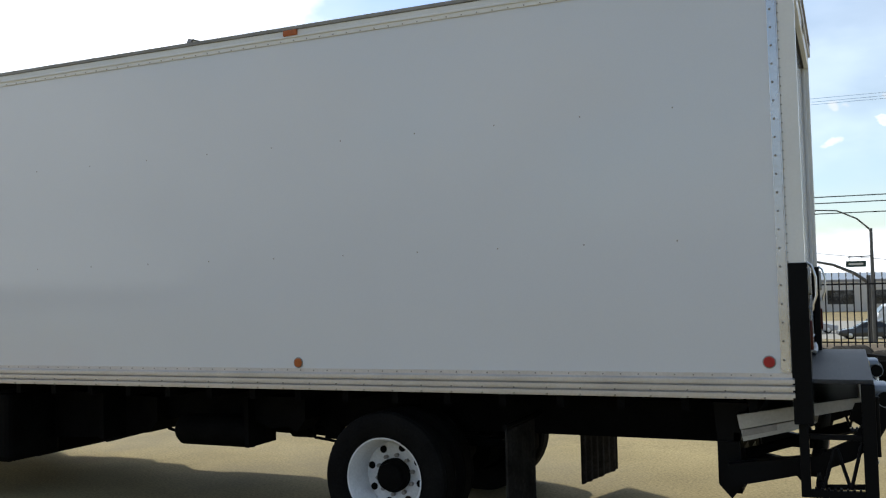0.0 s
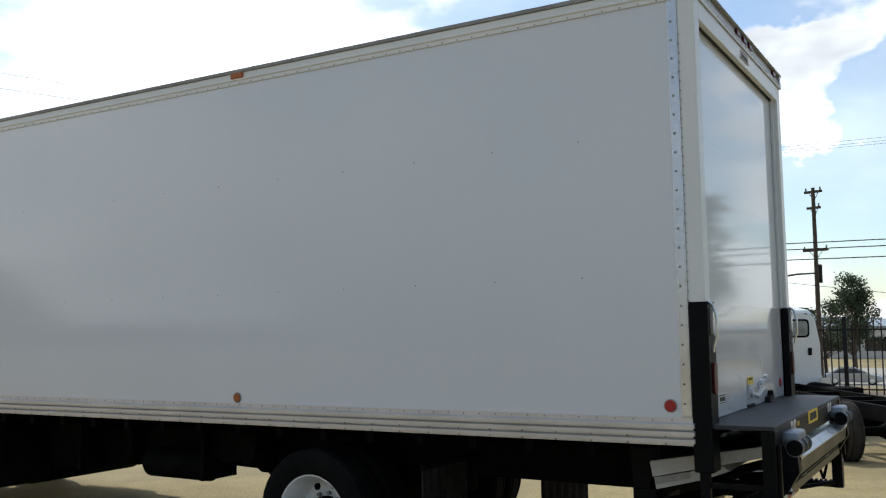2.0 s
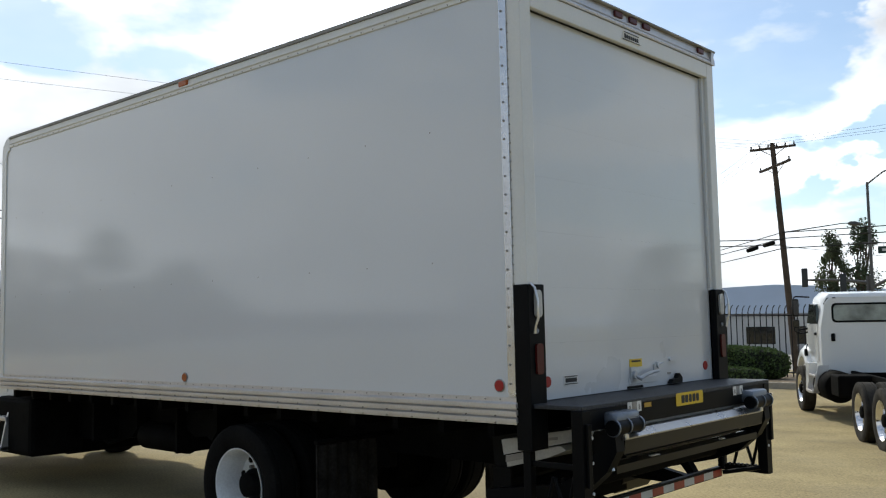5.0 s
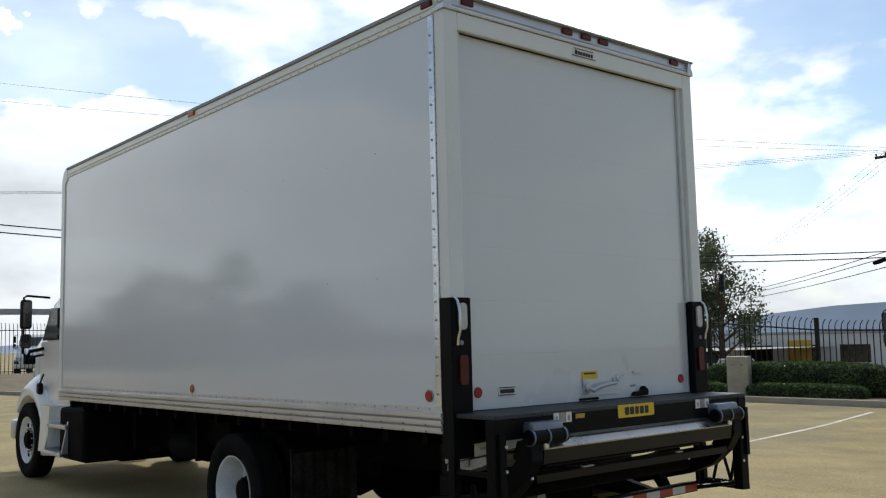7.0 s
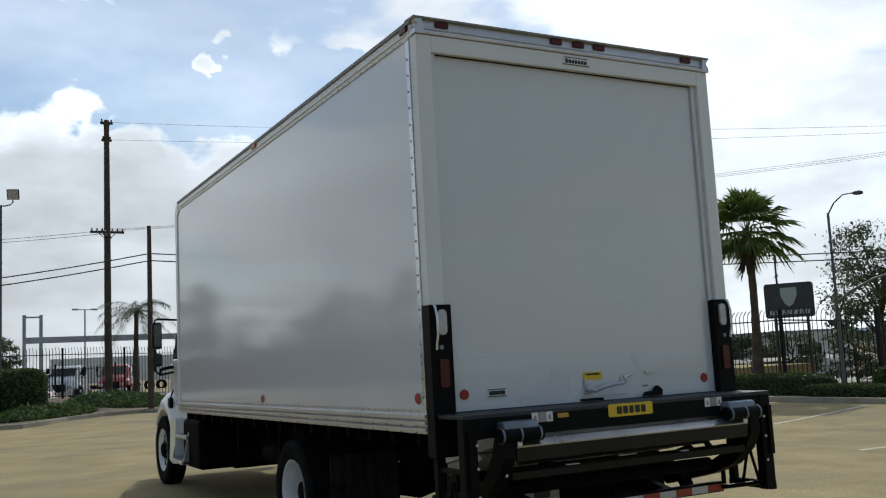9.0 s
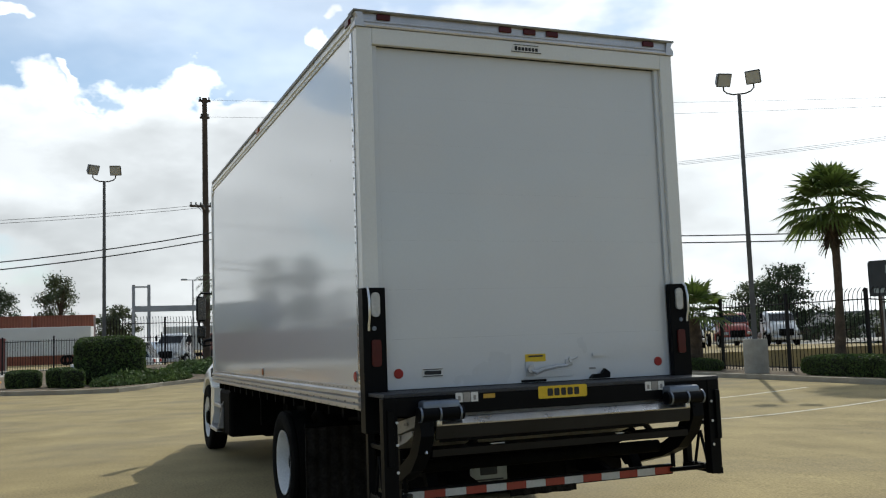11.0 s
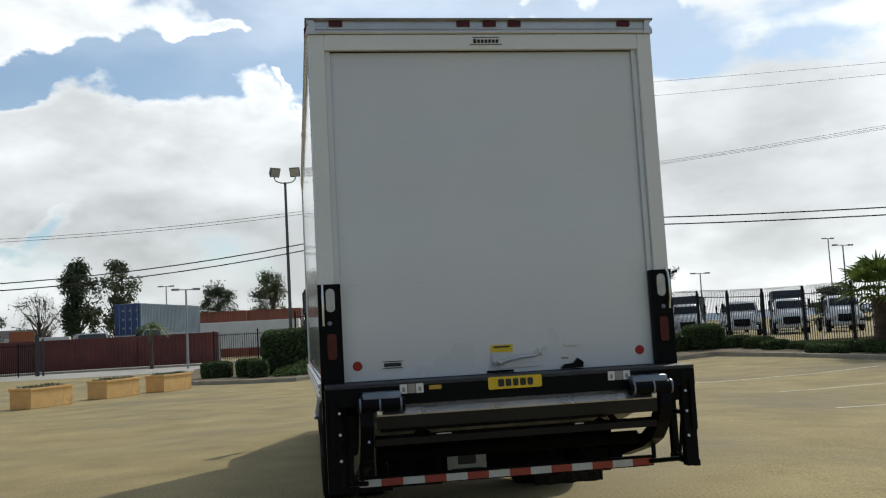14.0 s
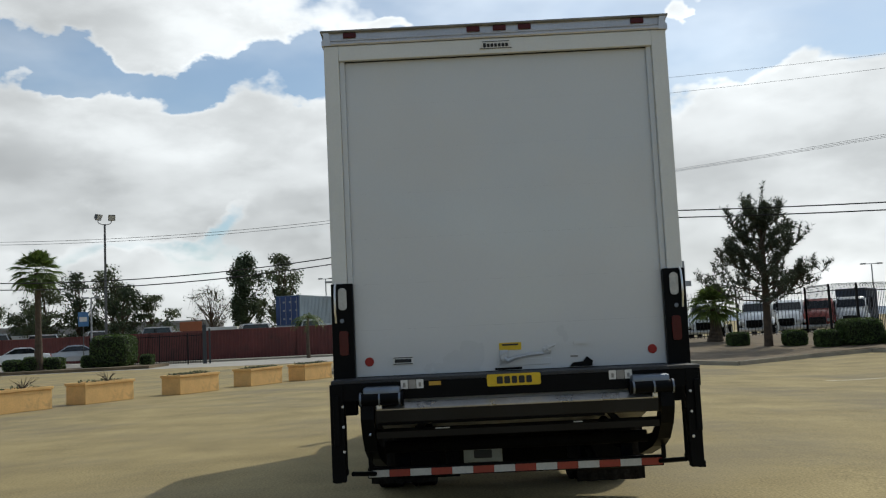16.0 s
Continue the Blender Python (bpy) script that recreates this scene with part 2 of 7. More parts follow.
M = {
    "lot": mat("sealed_lot", (0.315, 0.250, 0.120), 0.9, spec=0.25, var=0.20, scale=0.85, bump=0.4, bscale=38, fine=0.30, stain=((0.18, 0.155, 0.105), 0.22, 0.48, 0.72)),
    "road": mat("pale_road", (0.37, 0.35, 0.31), 0.85, var=0.10, scale=0.3, bump=0.3, bscale=30, fine=0.12),
    "earth": mat("dry_earth", (0.15, 0.112, 0.068), 0.95, var=0.25, scale=1.2, bump=0.8, bscale=18, fine=0.25),
    "kerb": mat("kerb_concrete", (0.34, 0.31, 0.25), 0.85, var=0.18, scale=1.5, bump=0.3, bscale=45, fine=0.15),
    "line": mat("worn_white_line", (0.62, 0.58, 0.47), 0.8, var=0.25, scale=3.0, fine=0.2, bscale=30),
    "white": mat("white_panel", (0.675, 0.700, 0.735), 0.30, var=0.018, scale=0.8, coat=1.0, coat_rough=0.075, fine=0.01, rvar=0.012, bscale=90),
    "frame_white": mat("white_frame_paint", (0.74, 0.75, 0.735), 0.32, var=0.03, scale=2, coat=0.2, fine=0.02),
    "door_white": mat("white_door_paint", (0.65, 0.67, 0.685), 0.30, var=0.03, scale=1.0, coat=1.0, coat_rough=0.045, fine=0.01, rvar=0.03),
    "cab_white": mat("cab_white_paint", (0.80, 0.81, 0.80), 0.25, var=0.02, scale=2, coat=0.6),
    "alu": mat("aluminium_rail", (0.60, 0.59, 0.59), 0.36, 0.65, var=0.08, scale=3, fine=0.05),
    "alu_bright": mat("bright_aluminium", (0.72, 0.73, 0.74), 0.3, 0.9, var=0.1, scale=4, fine=0.06),
    "zinc": mat("zinc_plated_steel", (0.20, 0.23, 0.28), 0.38, 0.7, var=0.12, scale=6),
    "rivet": mat("rivet_metal", (0.30, 0.29, 0.28), 0.5, 0.6, var=0.2, scale=9),
    "black": mat("black_steel_paint", (0.0045, 0.005, 0.006), 0.40, var=0.25, scale=4, fine=0.1, spec=0.08),
    "under": mat("dirty_black_chassis", (0.0055, 0.0054, 0.0052), 0.7, var=0.35, scale=5, fine=0.2, bump=0.2, spec=0.03),
    "rubber": mat("tyre_rubber", (0.009, 0.0088, 0.0085), 0.8, var=0.25, scale=6, bump=0.4, bscale=70, fine=0.2, spec=0.04),
    "flap": mat("mud_flap_rubber", (0.022, 0.02, 0.018), 0.85, var=0.4, scale=7, bump=0.6, bscale=40, fine=0.3, spec=0.08),
    "trim": mat("satin_corner_trim", (0.66, 0.67, 0.69), 0.24, 0.85, var=0.10, scale=3, fine=0.06, rvar=0.05),
    "rail_dark": mat("weathered_rail_cap", (0.27, 0.27, 0.26), 0.55, 0.3, var=0.2, scale=5),
    "rim": mat("white_wheel_paint", (0.72, 0.73, 0.74), 0.42, var=0.10, scale=5, fine=0.08),
    "chrome": mat("polished_wheel", (0.75, 0.75, 0.76), 0.12, 1.0, var=0.05, scale=6),
    "cream": mat("pale_grey_platform", (0.50, 0.49, 0.46), 0.5, 0.2, var=0.12, scale=5, fine=0.08),
    "deck": mat("diamond_tread_deck", (0.030, 0.032, 0.037), 0.55, 0.2, var=0.2, scale=5, bump=0.9, bscale=55, fine=0.2),
    "red": mat("red_reflector", (0.36, 0.022, 0.02), 0.35, var=0.1, scale=9, coat=0.1, spec=0.3),
    "red_dim": mat("dark_red_lens", (0.075, 0.009, 0.008), 0.3, var=0.1, scale=9, coat=0.1, spec=0.25),
    "amber": mat("amber_reflector", (0.40, 0.11, 0.025), 0.35, var=0.1, scale=9, coat=0.1, spec=0.3),
    "clear": mat("clear_lens", (0.48, 0.48, 0.46), 0.25, var=0.1, scale=30, coat=0.7),
    "yellow": mat("yellow_plate", (0.74, 0.50, 0.02), 0.45, var=0.05, scale=8),
    "sticker": mat("white_sticker", (0.72, 0.71, 0.68), 0.5, var=0.05, scale=9),
    "ink": mat("black_ink", (0.02, 0.02, 0.02), 0.6, var=0.1),
    "tape_red": mat("red_tape", (0.36, 0.05, 0.03), 0.4, var=0.1, scale=9),
    "tape_white": mat("white_tape", (0.60, 0.60, 0.58), 0.4, var=0.08, scale=9),
    "plate": mat("licence_plate", (0.36, 0.40, 0.39), 0.4, 0.3, var=0.12, scale=9),
    "planter": mat("ochre_planter", (0.72, 0.45, 0.18), 0.85, var=0.10, scale=2, bump=0.3, bscale=30, fine=0.08, stain=((0.25, 0.16, 0.08), 1.5, 0.58, 0.8)),
    "iron": mat("black_iron", (0.012, 0.012, 0.013), 0.55, var=0.2, scale=3, spec=0.2),
    "wood": mat("weathered_pole", (0.075, 0.055, 0.04), 0.9, var=0.3, scale=4, bump=0.5, bscale=25, fine=0.2),
    "pole": mat("grey_lamp_pole", (0.12, 0.12, 0.12), 0.55, 0.3, var=0.15, scale=3),
    "lamp_grey": mat("lamp_housing", (0.10, 0.10, 0.10), 0.5, 0.3, var=0.1, scale=6),
    # dusty tyres; the lighter tone also holds the sunlight on their tops
    "dusty_lit_rubber": mat("dusty_lit_tyre_rubber", (0.045, 0.041, 0.035), 0.9, var=0.3, scale=6, bump=0.4, bscale=70, fine=0.2, spec=0.1),
    "flap_metal": mat("dull_dark_metal", (0.008, 0.008, 0.008), 0.30, 0.0, var=0.3, scale=3, fine=0.1, spec=0.20),
    "edge_metal": mat("worn_bare_edge", (0.46, 0.46, 0.46), 0.30, 0.9, var=0.15, scale=5, rvar=0.05),
    "edge_dark": mat("polished_dark_edge", (0.018, 0.018, 0.018), 0.35, 0.0, spec=0.22, var=0.25, scale=3, rvar=0.06),
    "handle": mat("worn_handle_metal", (0.52, 0.53, 0.54), 0.4, 0.3, var=0.12, scale=9),
    "concrete": mat("concrete_base", (0.36, 0.34, 0.29), 0.9, var=0.15, scale=3, bump=0.4, bscale=40, fine=0.12),
    "steel_grey": mat("galvanised_steel", (0.34, 0.35, 0.36), 0.55, 0.3, var=0.12, scale=2),
    "wire": mat("black_cable", (0.02, 0.02, 0.02), 0.7, var=0.05),
    "leaf": mat("hedge_leaf", (0.072, 0.118, 0.028), 0.6, var=0.35, scale=2.5, fine=0.2, translucent=0.25, rand=0.45),
    "leaf_grey": mat("eucalyptus_leaf", (0.088, 0.108, 0.052), 0.6, var=0.35, scale=0.6, fine=0.2, translucent=0.25, rand=0.45),
    "leaf_dark": mat("dark_tree_leaf", (0.048, 0.072, 0.032), 0.6, var=0.3, scale=0.6, fine=0.2, translucent=0.2, rand=0.45),
    "needle": mat("pine_needle", (0.060, 0.076, 0.044), 0.6, var=0.3, scale=0.8, fine=0.2, translucent=0.15, rand=0.4),
    "palm": mat("palm_leaf", (0.095, 0.14, 0.03), 0.45, var=0.3, scale=2, fine=0.2, translucent=0.4, rand=0.4),
    "grass": mat("ground_cover", (0.10, 0.15, 0.045), 0.7, var=0.35, scale=2, fine=0.3, translucent=0.2, rand=0.4),
    "bark": mat("tree_bark", (0.09, 0.065, 0.045), 0.95, var=0.3, scale=5, bump=0.8, bscale=25, fine=0.25),
    # near-black colour stands in for the shade inside the bushes
    "core": mat("painted_inner_shade", (0.012, 0.016, 0.008), 0.95, var=0.3, scale=5),
    "red_box": mat("oxide_red_container", (0.145, 0.038, 0.032), 0.6, var=0.2, scale=0.6, fine=0.1, stain=((0.07, 0.03, 0.025), 0.8, 0.55, 0.8)),
    "blue_end": mat("deep_blue_container_door", (0.045, 0.085, 0.21), 0.55, var=0.2, scale=0.8, fine=0.1),
    "blue_box": mat("faded_blue_container", (0.19, 0.245, 0.29), 0.55, var=0.15, scale=0.6, fine=0.1),
    "rust_box": mat("rust_container", (0.26, 0.085, 0.05), 0.6, var=0.2, scale=0.5, fine=0.1),
    "navy_box": mat("navy_container", (0.03, 0.045, 0.08), 0.55, var=0.15, scale=0.6),
    "trailer": mat("white_trailer", (0.66, 0.67, 0.66), 0.45, var=0.05, scale=0.7),
    "silver": mat("silver_car_paint", (0.46, 0.47, 0.49), 0.25, 0.4, var=0.03, scale=2, coat=0.7),
    "dark_car": mat("dark_car_paint", (0.05, 0.055, 0.065), 0.25, 0.3, var=0.05, scale=2, coat=0.7),
    "red_car": mat("red_car_paint", (0.36, 0.05, 0.03), 0.3, var=0.05, scale=2, coat=0.7),
    "beige_metal": mat("beige_painted_metal", (0.40, 0.35, 0.26), 0.6, var=0.18, scale=3, fine=0.1, stain=((0.22, 0.18, 0.12), 2.0, 0.58, 0.75)),
    # opaque pane; its pale mottling imitates daylight seen through the cab
    "window_daylit": mat("painted_daylight_window", (0.26, 0.29, 0.27), 0.12, var=0.6, scale=2.2, coat=0.2),
    "window": mat("dark_window", (0.015, 0.018, 0.02), 0.06, var=0.1, coat=0.3),
    "glass": glass("cab_glass", (0.75, 0.80, 0.80)),
    "wall_pale": mat("pale_building_wall", (0.60, 0.58, 0.55), 0.85, var=0.08, scale=0.3, fine=0.05),
    "wall_grey": mat("grey_building_wall", (0.30, 0.30, 0.31), 0.85, var=0.1, scale=0.3, fine=0.05),
    "ochre": mat("ochre_panel", (0.55, 0.33, 0.05), 0.7, var=0.1, scale=0.8),
    # the haze of distance is mixed into the hills' pale blue colour
    "hill": mat("haze_tinted_hill", (0.50, 0.56, 0.64), 1.0, var=0.08, scale=0.004, fine=0.05, bscale=0.02, spec=0.0),
    "sign_dark": mat("sign_board", (0.035, 0.04, 0.045), 0.5, var=0.15, scale=1.5),
    "sign_green": mat("street_sign", (0.015, 0.04, 0.032), 0.5, var=0.1),
    "orange": mat("dull_orange_panel", (0.30, 0.095, 0.04), 0.7, var=0.1),
    "blue_sign": mat("blue_sign_panel", (0.07, 0.20, 0.42), 0.5, var=0.1),
}


# ---- building blocks ----
def box(bm, x0, x1, y0, y1, z0, z1, b=0.0):
    vs = [bm.verts.new((x, y, z)) for x in (x0, x1) for y in (y0, y1) for z in (z0, z1)]
    fs = [bm.faces.new([vs[i] for i in f]) for f in ((0, 1, 3, 2), (4, 6, 7, 5), (0, 4, 5, 1), (2, 3, 7, 6), (0, 2, 6, 4), (1, 5, 7, 3))]
    if b:
        es = list({e for f in fs for e in f.edges})
        bmesh.ops.bevel(bm, geom=es, offset=b, segments=2, affect="EDGES", profile=0.5)
    return bm


def axes_of(d):
    d = Vector(d).normalized()
    a = Vector((0, 0, 1)) if abs(d.z) < 0.9 else Vector((1, 0, 0))
    u = d.cross(a).normalized()
    return d, u, d.cross(u).normalized()


def ring(bm, c, u, v, r, seg):
    return [bm.verts.new(c + u * (r * math.cos(2 * math.pi * i / seg)) + v * (r * math.sin(2 * math.pi * i / seg))) for i in range(seg)]


def bridge(bm, a, b):
    n = len(a)
    for i in range(n):
        bm.faces.new((a[i], a[(i + 1) % n], b[(i + 1) % n], b[i]))


def tube(bm, pts, r, seg=8, cap=True):
    pts = [Vector(p) for p in pts]
    rs = r if isinstance(r, (list, tuple)) else [r] * len(pts)
    rings = []
    for i, p in enumerate(pts):
        d = pts[min(i + 1, len(pts) - 1)] - pts[max(i - 1, 0)]
        _, u, v = axes_of(d)
        rings.append(ring(bm, p, u, v, rs[i], seg))
    for a, b in zip(rings, rings[1:]):
        bridge(bm, a, b)
    if cap:
        bm.faces.new(rings[0][::-1])
        bm.faces.new(rings[-1])
    return bm


def cyl(bm, p, q, r, r2=None, seg=16):
    return tube(bm, (p, q), [r, r if r2 is None else r2], seg)


def lathe(bm, profile, centre, axis, seg=32):
    """profile: (radius, along) pairs, turned round the axis through centre."""
    d, u, v = axes_of(axis)
    c = Vector(centre)
    rings = [ring(bm, c + d * h, u, v, max(r, 0.0005), seg) for r, h in profile]
    for a, b in zip(rings, rings[1:]):
        bridge(bm, a, b)
    return bm


def prism(bm, poly, axis, a, b):
    put = {"x": lambda p, h: (h, p[0], p[1]), "y": lambda p, h: (p[0], h, p[1]), "z": lambda p, h: (p[0], p[1], h)}[axis]
    lo, hi = [bm.verts.new(put(p, a)) for p in poly], [bm.verts.new(put(p, b)) for p in poly]
    bridge(bm, lo, hi)
    bm.faces.new(lo[::-1])
    bm.faces.new(hi)
    return bm


def mesh_of(name, bm, material, smooth=False):
    bmesh.ops.recalc_face_normals(bm, faces=bm.faces)
    me = bpy.data.meshes.new(name)
    bm.to_mesh(me)
    bm.free()
    me.materials.append(material)
    if smooth:
        for p in me.polygons:
            p.use_smooth = True
        me.set_sharp_from_angle(angle=radians(38))
    return me


def part(name, bm, material, parent, label="", smooth=False):
    ob = new(name, mesh_of(name, bm, material, smooth))
    ob.parent = parent
    if label:
        ob["label"] = label
    return ob


def thing(name, label, category, group="", m=None, kind=""):
    ob = new(name)
    ob.empty_display_size = 0.2
    if m is not None:
        ob.matrix_world = m
    return tagged(ob, label, category, group, kind)


def structure(name, bm, material, label, smooth=False):
    return tagged(new(name, mesh_of(name, bm, material, smooth)), label, "", "", "structure")


def quads_mesh(name, verts, material):
    me = bpy.data.meshes.new(name)
    n = len(verts) // 4
    me.from_pydata(verts, [], [(4 * i, 4 * i + 1, 4 * i + 2, 4 * i + 3) for i in range(n)])
    me.materials.append(material)
    return me


def B():
    return bmesh.new()


# ---- ground ----
def ground_z(y):
    if y < 3:
        return 0.0
    if y < 9.7:
        return -0.03 * (y - 3)
    if y < 13:
        return -0.2
    if y < 17:
        return -0.2 + 0.025 * (y - 13)
    if y < 20.5:
        return -0.1
    return -0.1 - 0.055 * (min(y, 75) - 20.5)


def build_ground():
    bm = B()
    xs = [-1600, -300, -100, -60, -40, -30, -20, -10, -5, 0, 5, 10, 20, 60, 300, 1600]
    ys = [-1600, -300, -60, -20, -8, -3, 1, 3, 4.5, 6, 8, 9.7, 13, 17, 20.5, 30, 45, 60, 75, 150, 400, 1600]
    grid = [[bm.verts.new((x, y, ground_z(y))) for y in ys] for x in xs]
    for i in range(len(xs) - 1):
        for j in range(len(ys) - 1):
            bm.faces.new((grid[i][j], grid[i + 1][j], grid[i + 1][j + 1], grid[i][j + 1]))
    structure("ground", bm, M["lot"], "weathered tan sealed asphalt of a truck yard")


build_ground()


def strip(bm, pts, w, z, h):
    """A flat-topped ribbon of width w along pts, from z to z + h."""
    for (xa, ya), (xb, yb) in zip(pts, pts[1:]):
        d = Vector((xb - xa, yb - ya, 0)).normalized()
        n = Vector((-d.y, d.x, 0)) * w / 2
        a, b = Vector((xa, ya, 0)) - d * 0.02, Vector((xb, yb, 0)) + d * 0.02
        za, zb = (z(ya), z(yb)) if callable(z) else (z, z)
        lo = [bm.verts.new(p + Vector((0, 0, q))) for p, q in ((a - n, za), (b - n, zb), (b + n, zb), (a + n, za))]
        hi = [bm.verts.new(v.co + Vector((0, 0, h))) for v in lo]
        bridge(bm, lo, hi)
        bm.faces.new(hi)


KERB_LINE = [(14, 17.0), (-6, 17.2), (-18, 17.3), (-27, 17.2), (-31.5, 16.4), (-30.5, 13.4), (-27.6, 9.8), (-30.5, 7.2), (-35.4, 5.2), (-36.1, 3.6), (-35.2, 1.9), (-33.0, 0.2), (-30.6, -0.8), (-29.5, -1.6), (-29.7, -3.0), (-31.2, -5.3), (-33.4, -6.2)]


def rise(x, y):
    """Height of the planting bed: a low bank that climbs towards the far corner."""
    back = max(0.0, min(1.0, (-x - 26) / 16))
    if y < 8.5:
        back *= max(0.0, min(1.0, (-x - 33) / 8))
    return ground_z(min(y, 20)) + 0.13 + 0.45 * back * back


def build_beds():
    bm = B()
    strip(bm, KERB_LINE, 0.16, lambda y: ground_z(y) - 0.02, 0.17)
    structure("kerb", bm, M["kerb"], "worn grey concrete kerb round the planting beds")
    bm = B()
    outer = [(14, 21.0), (-6, 21.0), (-18, 21.0), (-27, 21.0), (-50, 21.0), (-50, 15), (-50, 10), (-50, 9.0), (-50, 7.8), (-50, 4.6), (-50, 2.4), (-47, 0.4), (-45.6, -1.0), (-44.8, -2.0), (-44, -3.0), (-42, -5.0), (-40, -6.4)]
    cols = []
    for (xa, ya), (xb, yb) in zip(KERB_LINE, outer):
        col = []
        for k in range(9):
            f = k / 8
            x, y = xa + (xb - xa) * f, ya + (yb - ya) * f
            z = rise(x, y) + noise.noise((x * 0.7, y * 0.7, 0)) * 0.05 * min(1, k)
            col.append(bm.verts.new((x, y, z)))
        cols.append(col)
    for a, b in zip(cols, cols[1:]):
        for k in range(8):
            bm.faces.new((a[k], a[k + 1], b[k + 1], b[k]))
    structure("planting_bed", bm, M["earth"], "bare brown earth planting bed behind the kerb", True)


build_beds()


def build_road():
    bm = B()
    vs = [bm.verts.new(p) for p in ((-66, -400, 0.012), (-53.5, -400, 0.012), (-53.5, -22, 0.012), (-51.5, -14, 0.012), (-52, -2, 0.012), (-52, 400, 0.012), (-66, 400, 0.012))]
    for v in vs:
        v.co.z = ground_z(v.co.y) + 0.012 if v.co.y < 3 else 0.012
    bm.faces.new(vs)
    structure("road", bm, M["road"], "pale sunlit concrete road along the yard entrance")
    bm = B()
    box(bm, -69.5, -66, -400, 60, 0, 0.15)
    structure("pavement", bm, M["kerb"], "pale concrete pavement beyond the road")
    bm = B()
    vs = [bm.verts.new((x, y, ground_z(y) + 0.012)) for x, y in ((-300, 75), (300, 75), (300, 110), (-300, 110))]
    bm.faces.new(vs)
    structure("street", bm, M["road"], "pale street that runs behind the fence")


build_road()
bm = B()
prism(bm, [(-65.9, 0.014), (-65.9, 0.40), (-60.2, 0.40), (-59.0, 0.014)], "y", -90.0, -27.5)
structure("far_lane", bm, M["road"], "pale far lane that lies higher than the yard")

LINES = [((-4.9, 8.9), (-5.75, 16.1)), ((-8.77, 7.93), (-10.75, 16.8)), ((-13.1, 9.2), (-14.3, 15.7)), ((-17.4, 9.0), (-18.8, 15.6)), ((-0.6, 9.0), (-1.5, 16.0))]


def build_lines():
    for a, b in LINES:
        bm = B()
        n, prev = 8, None
        for i in range(n + 1):
            x, y = a[0] + (b[0] - a[0]) * i / n, a[1] + (b[1] - a[1]) * i / n
            pair = [bm.verts.new((x + s * 0.05, y + s * 0.012, ground_z(y) + 0.005)) for s in (-1, 1)]
            if prev:
                bm.faces.new((prev[0], prev[1], pair[1], pair[0]))
            prev = pair
        structure("parking_line", bm, M["line"], "faded white painted parking line")


build_lines()


# ---- the box truck ----
HW, ZB, ZR, ZT, FRONT = 1.298, 1.126, 1.285, 3.88, -7.17
LEAN_DOWN = Matrix.Translation((0, 0, ZB)) @ Matrix.Rotation(radians(-0.3), 4, "Y") @ Matrix.Translation((0, 0, -ZB))


def tpart(name, bm, material, parent, label="", smooth=False):
    """A part that leans with the truck's body, a little nose-down."""
    bm.transform(LEAN_DOWN)
    return part(name, bm, material, parent, label, smooth)


def rounded(bm, w, h, r, n=4):
    pts = []
    for cx, cy, a0 in ((w / 2 - r, h / 2 - r, 0), (-w / 2 + r, h / 2 - r, 90), (-w / 2 + r, -h / 2 + r, 180), (w / 2 - r, -h / 2 + r, 270)):
        for i in range(n + 1):
            a = radians(a0 + 90 * i / n)
            pts.append((cx + r * math.cos(a), cy + r * math.sin(a)))
    return pts


def plate_x(bm, x, yc, zc, w, h, r=0.006, t=0.004):
    """A thin rounded plate that faces +x."""
    prism(bm, [(yc + a, zc + b) for a, b in rounded(bm, w, h, r)], "x", x, x + t)
    return bm


def disc(bm, c, axis, r, t, seg=20):
    d = Vector(axis)
    lathe(bm, [(0, 0), (r, 0), (r, t * 0.6), (r * 0.9, t), (0, t)], c, d, seg)
    return bm


def make_tyre(bm, c, r, w, side=1):
    """A tyre round the y axis with tread grooves; c is its middle."""
    prof = [(0.295, -0.36), (0.33, -0.44), (0.40, -0.50), (0.455, -0.485), (0.482, -0.43), (0.49, -0.36)]
    groove = [(0.49, -0.30), (0.476, -0.29), (0.476, -0.23), (0.49, -0.22), (0.49, -0.05), (0.476, -0.04), (0.476, 0.04), (0.49, 0.05)]
    half = prof + groove
    full = half + [(a, -b) for a, b in half[::-1]]
    lathe(bm, [(a * r / 0.49, b * w) for a, b in full], c, (0, 1, 0), 40)
    return bm


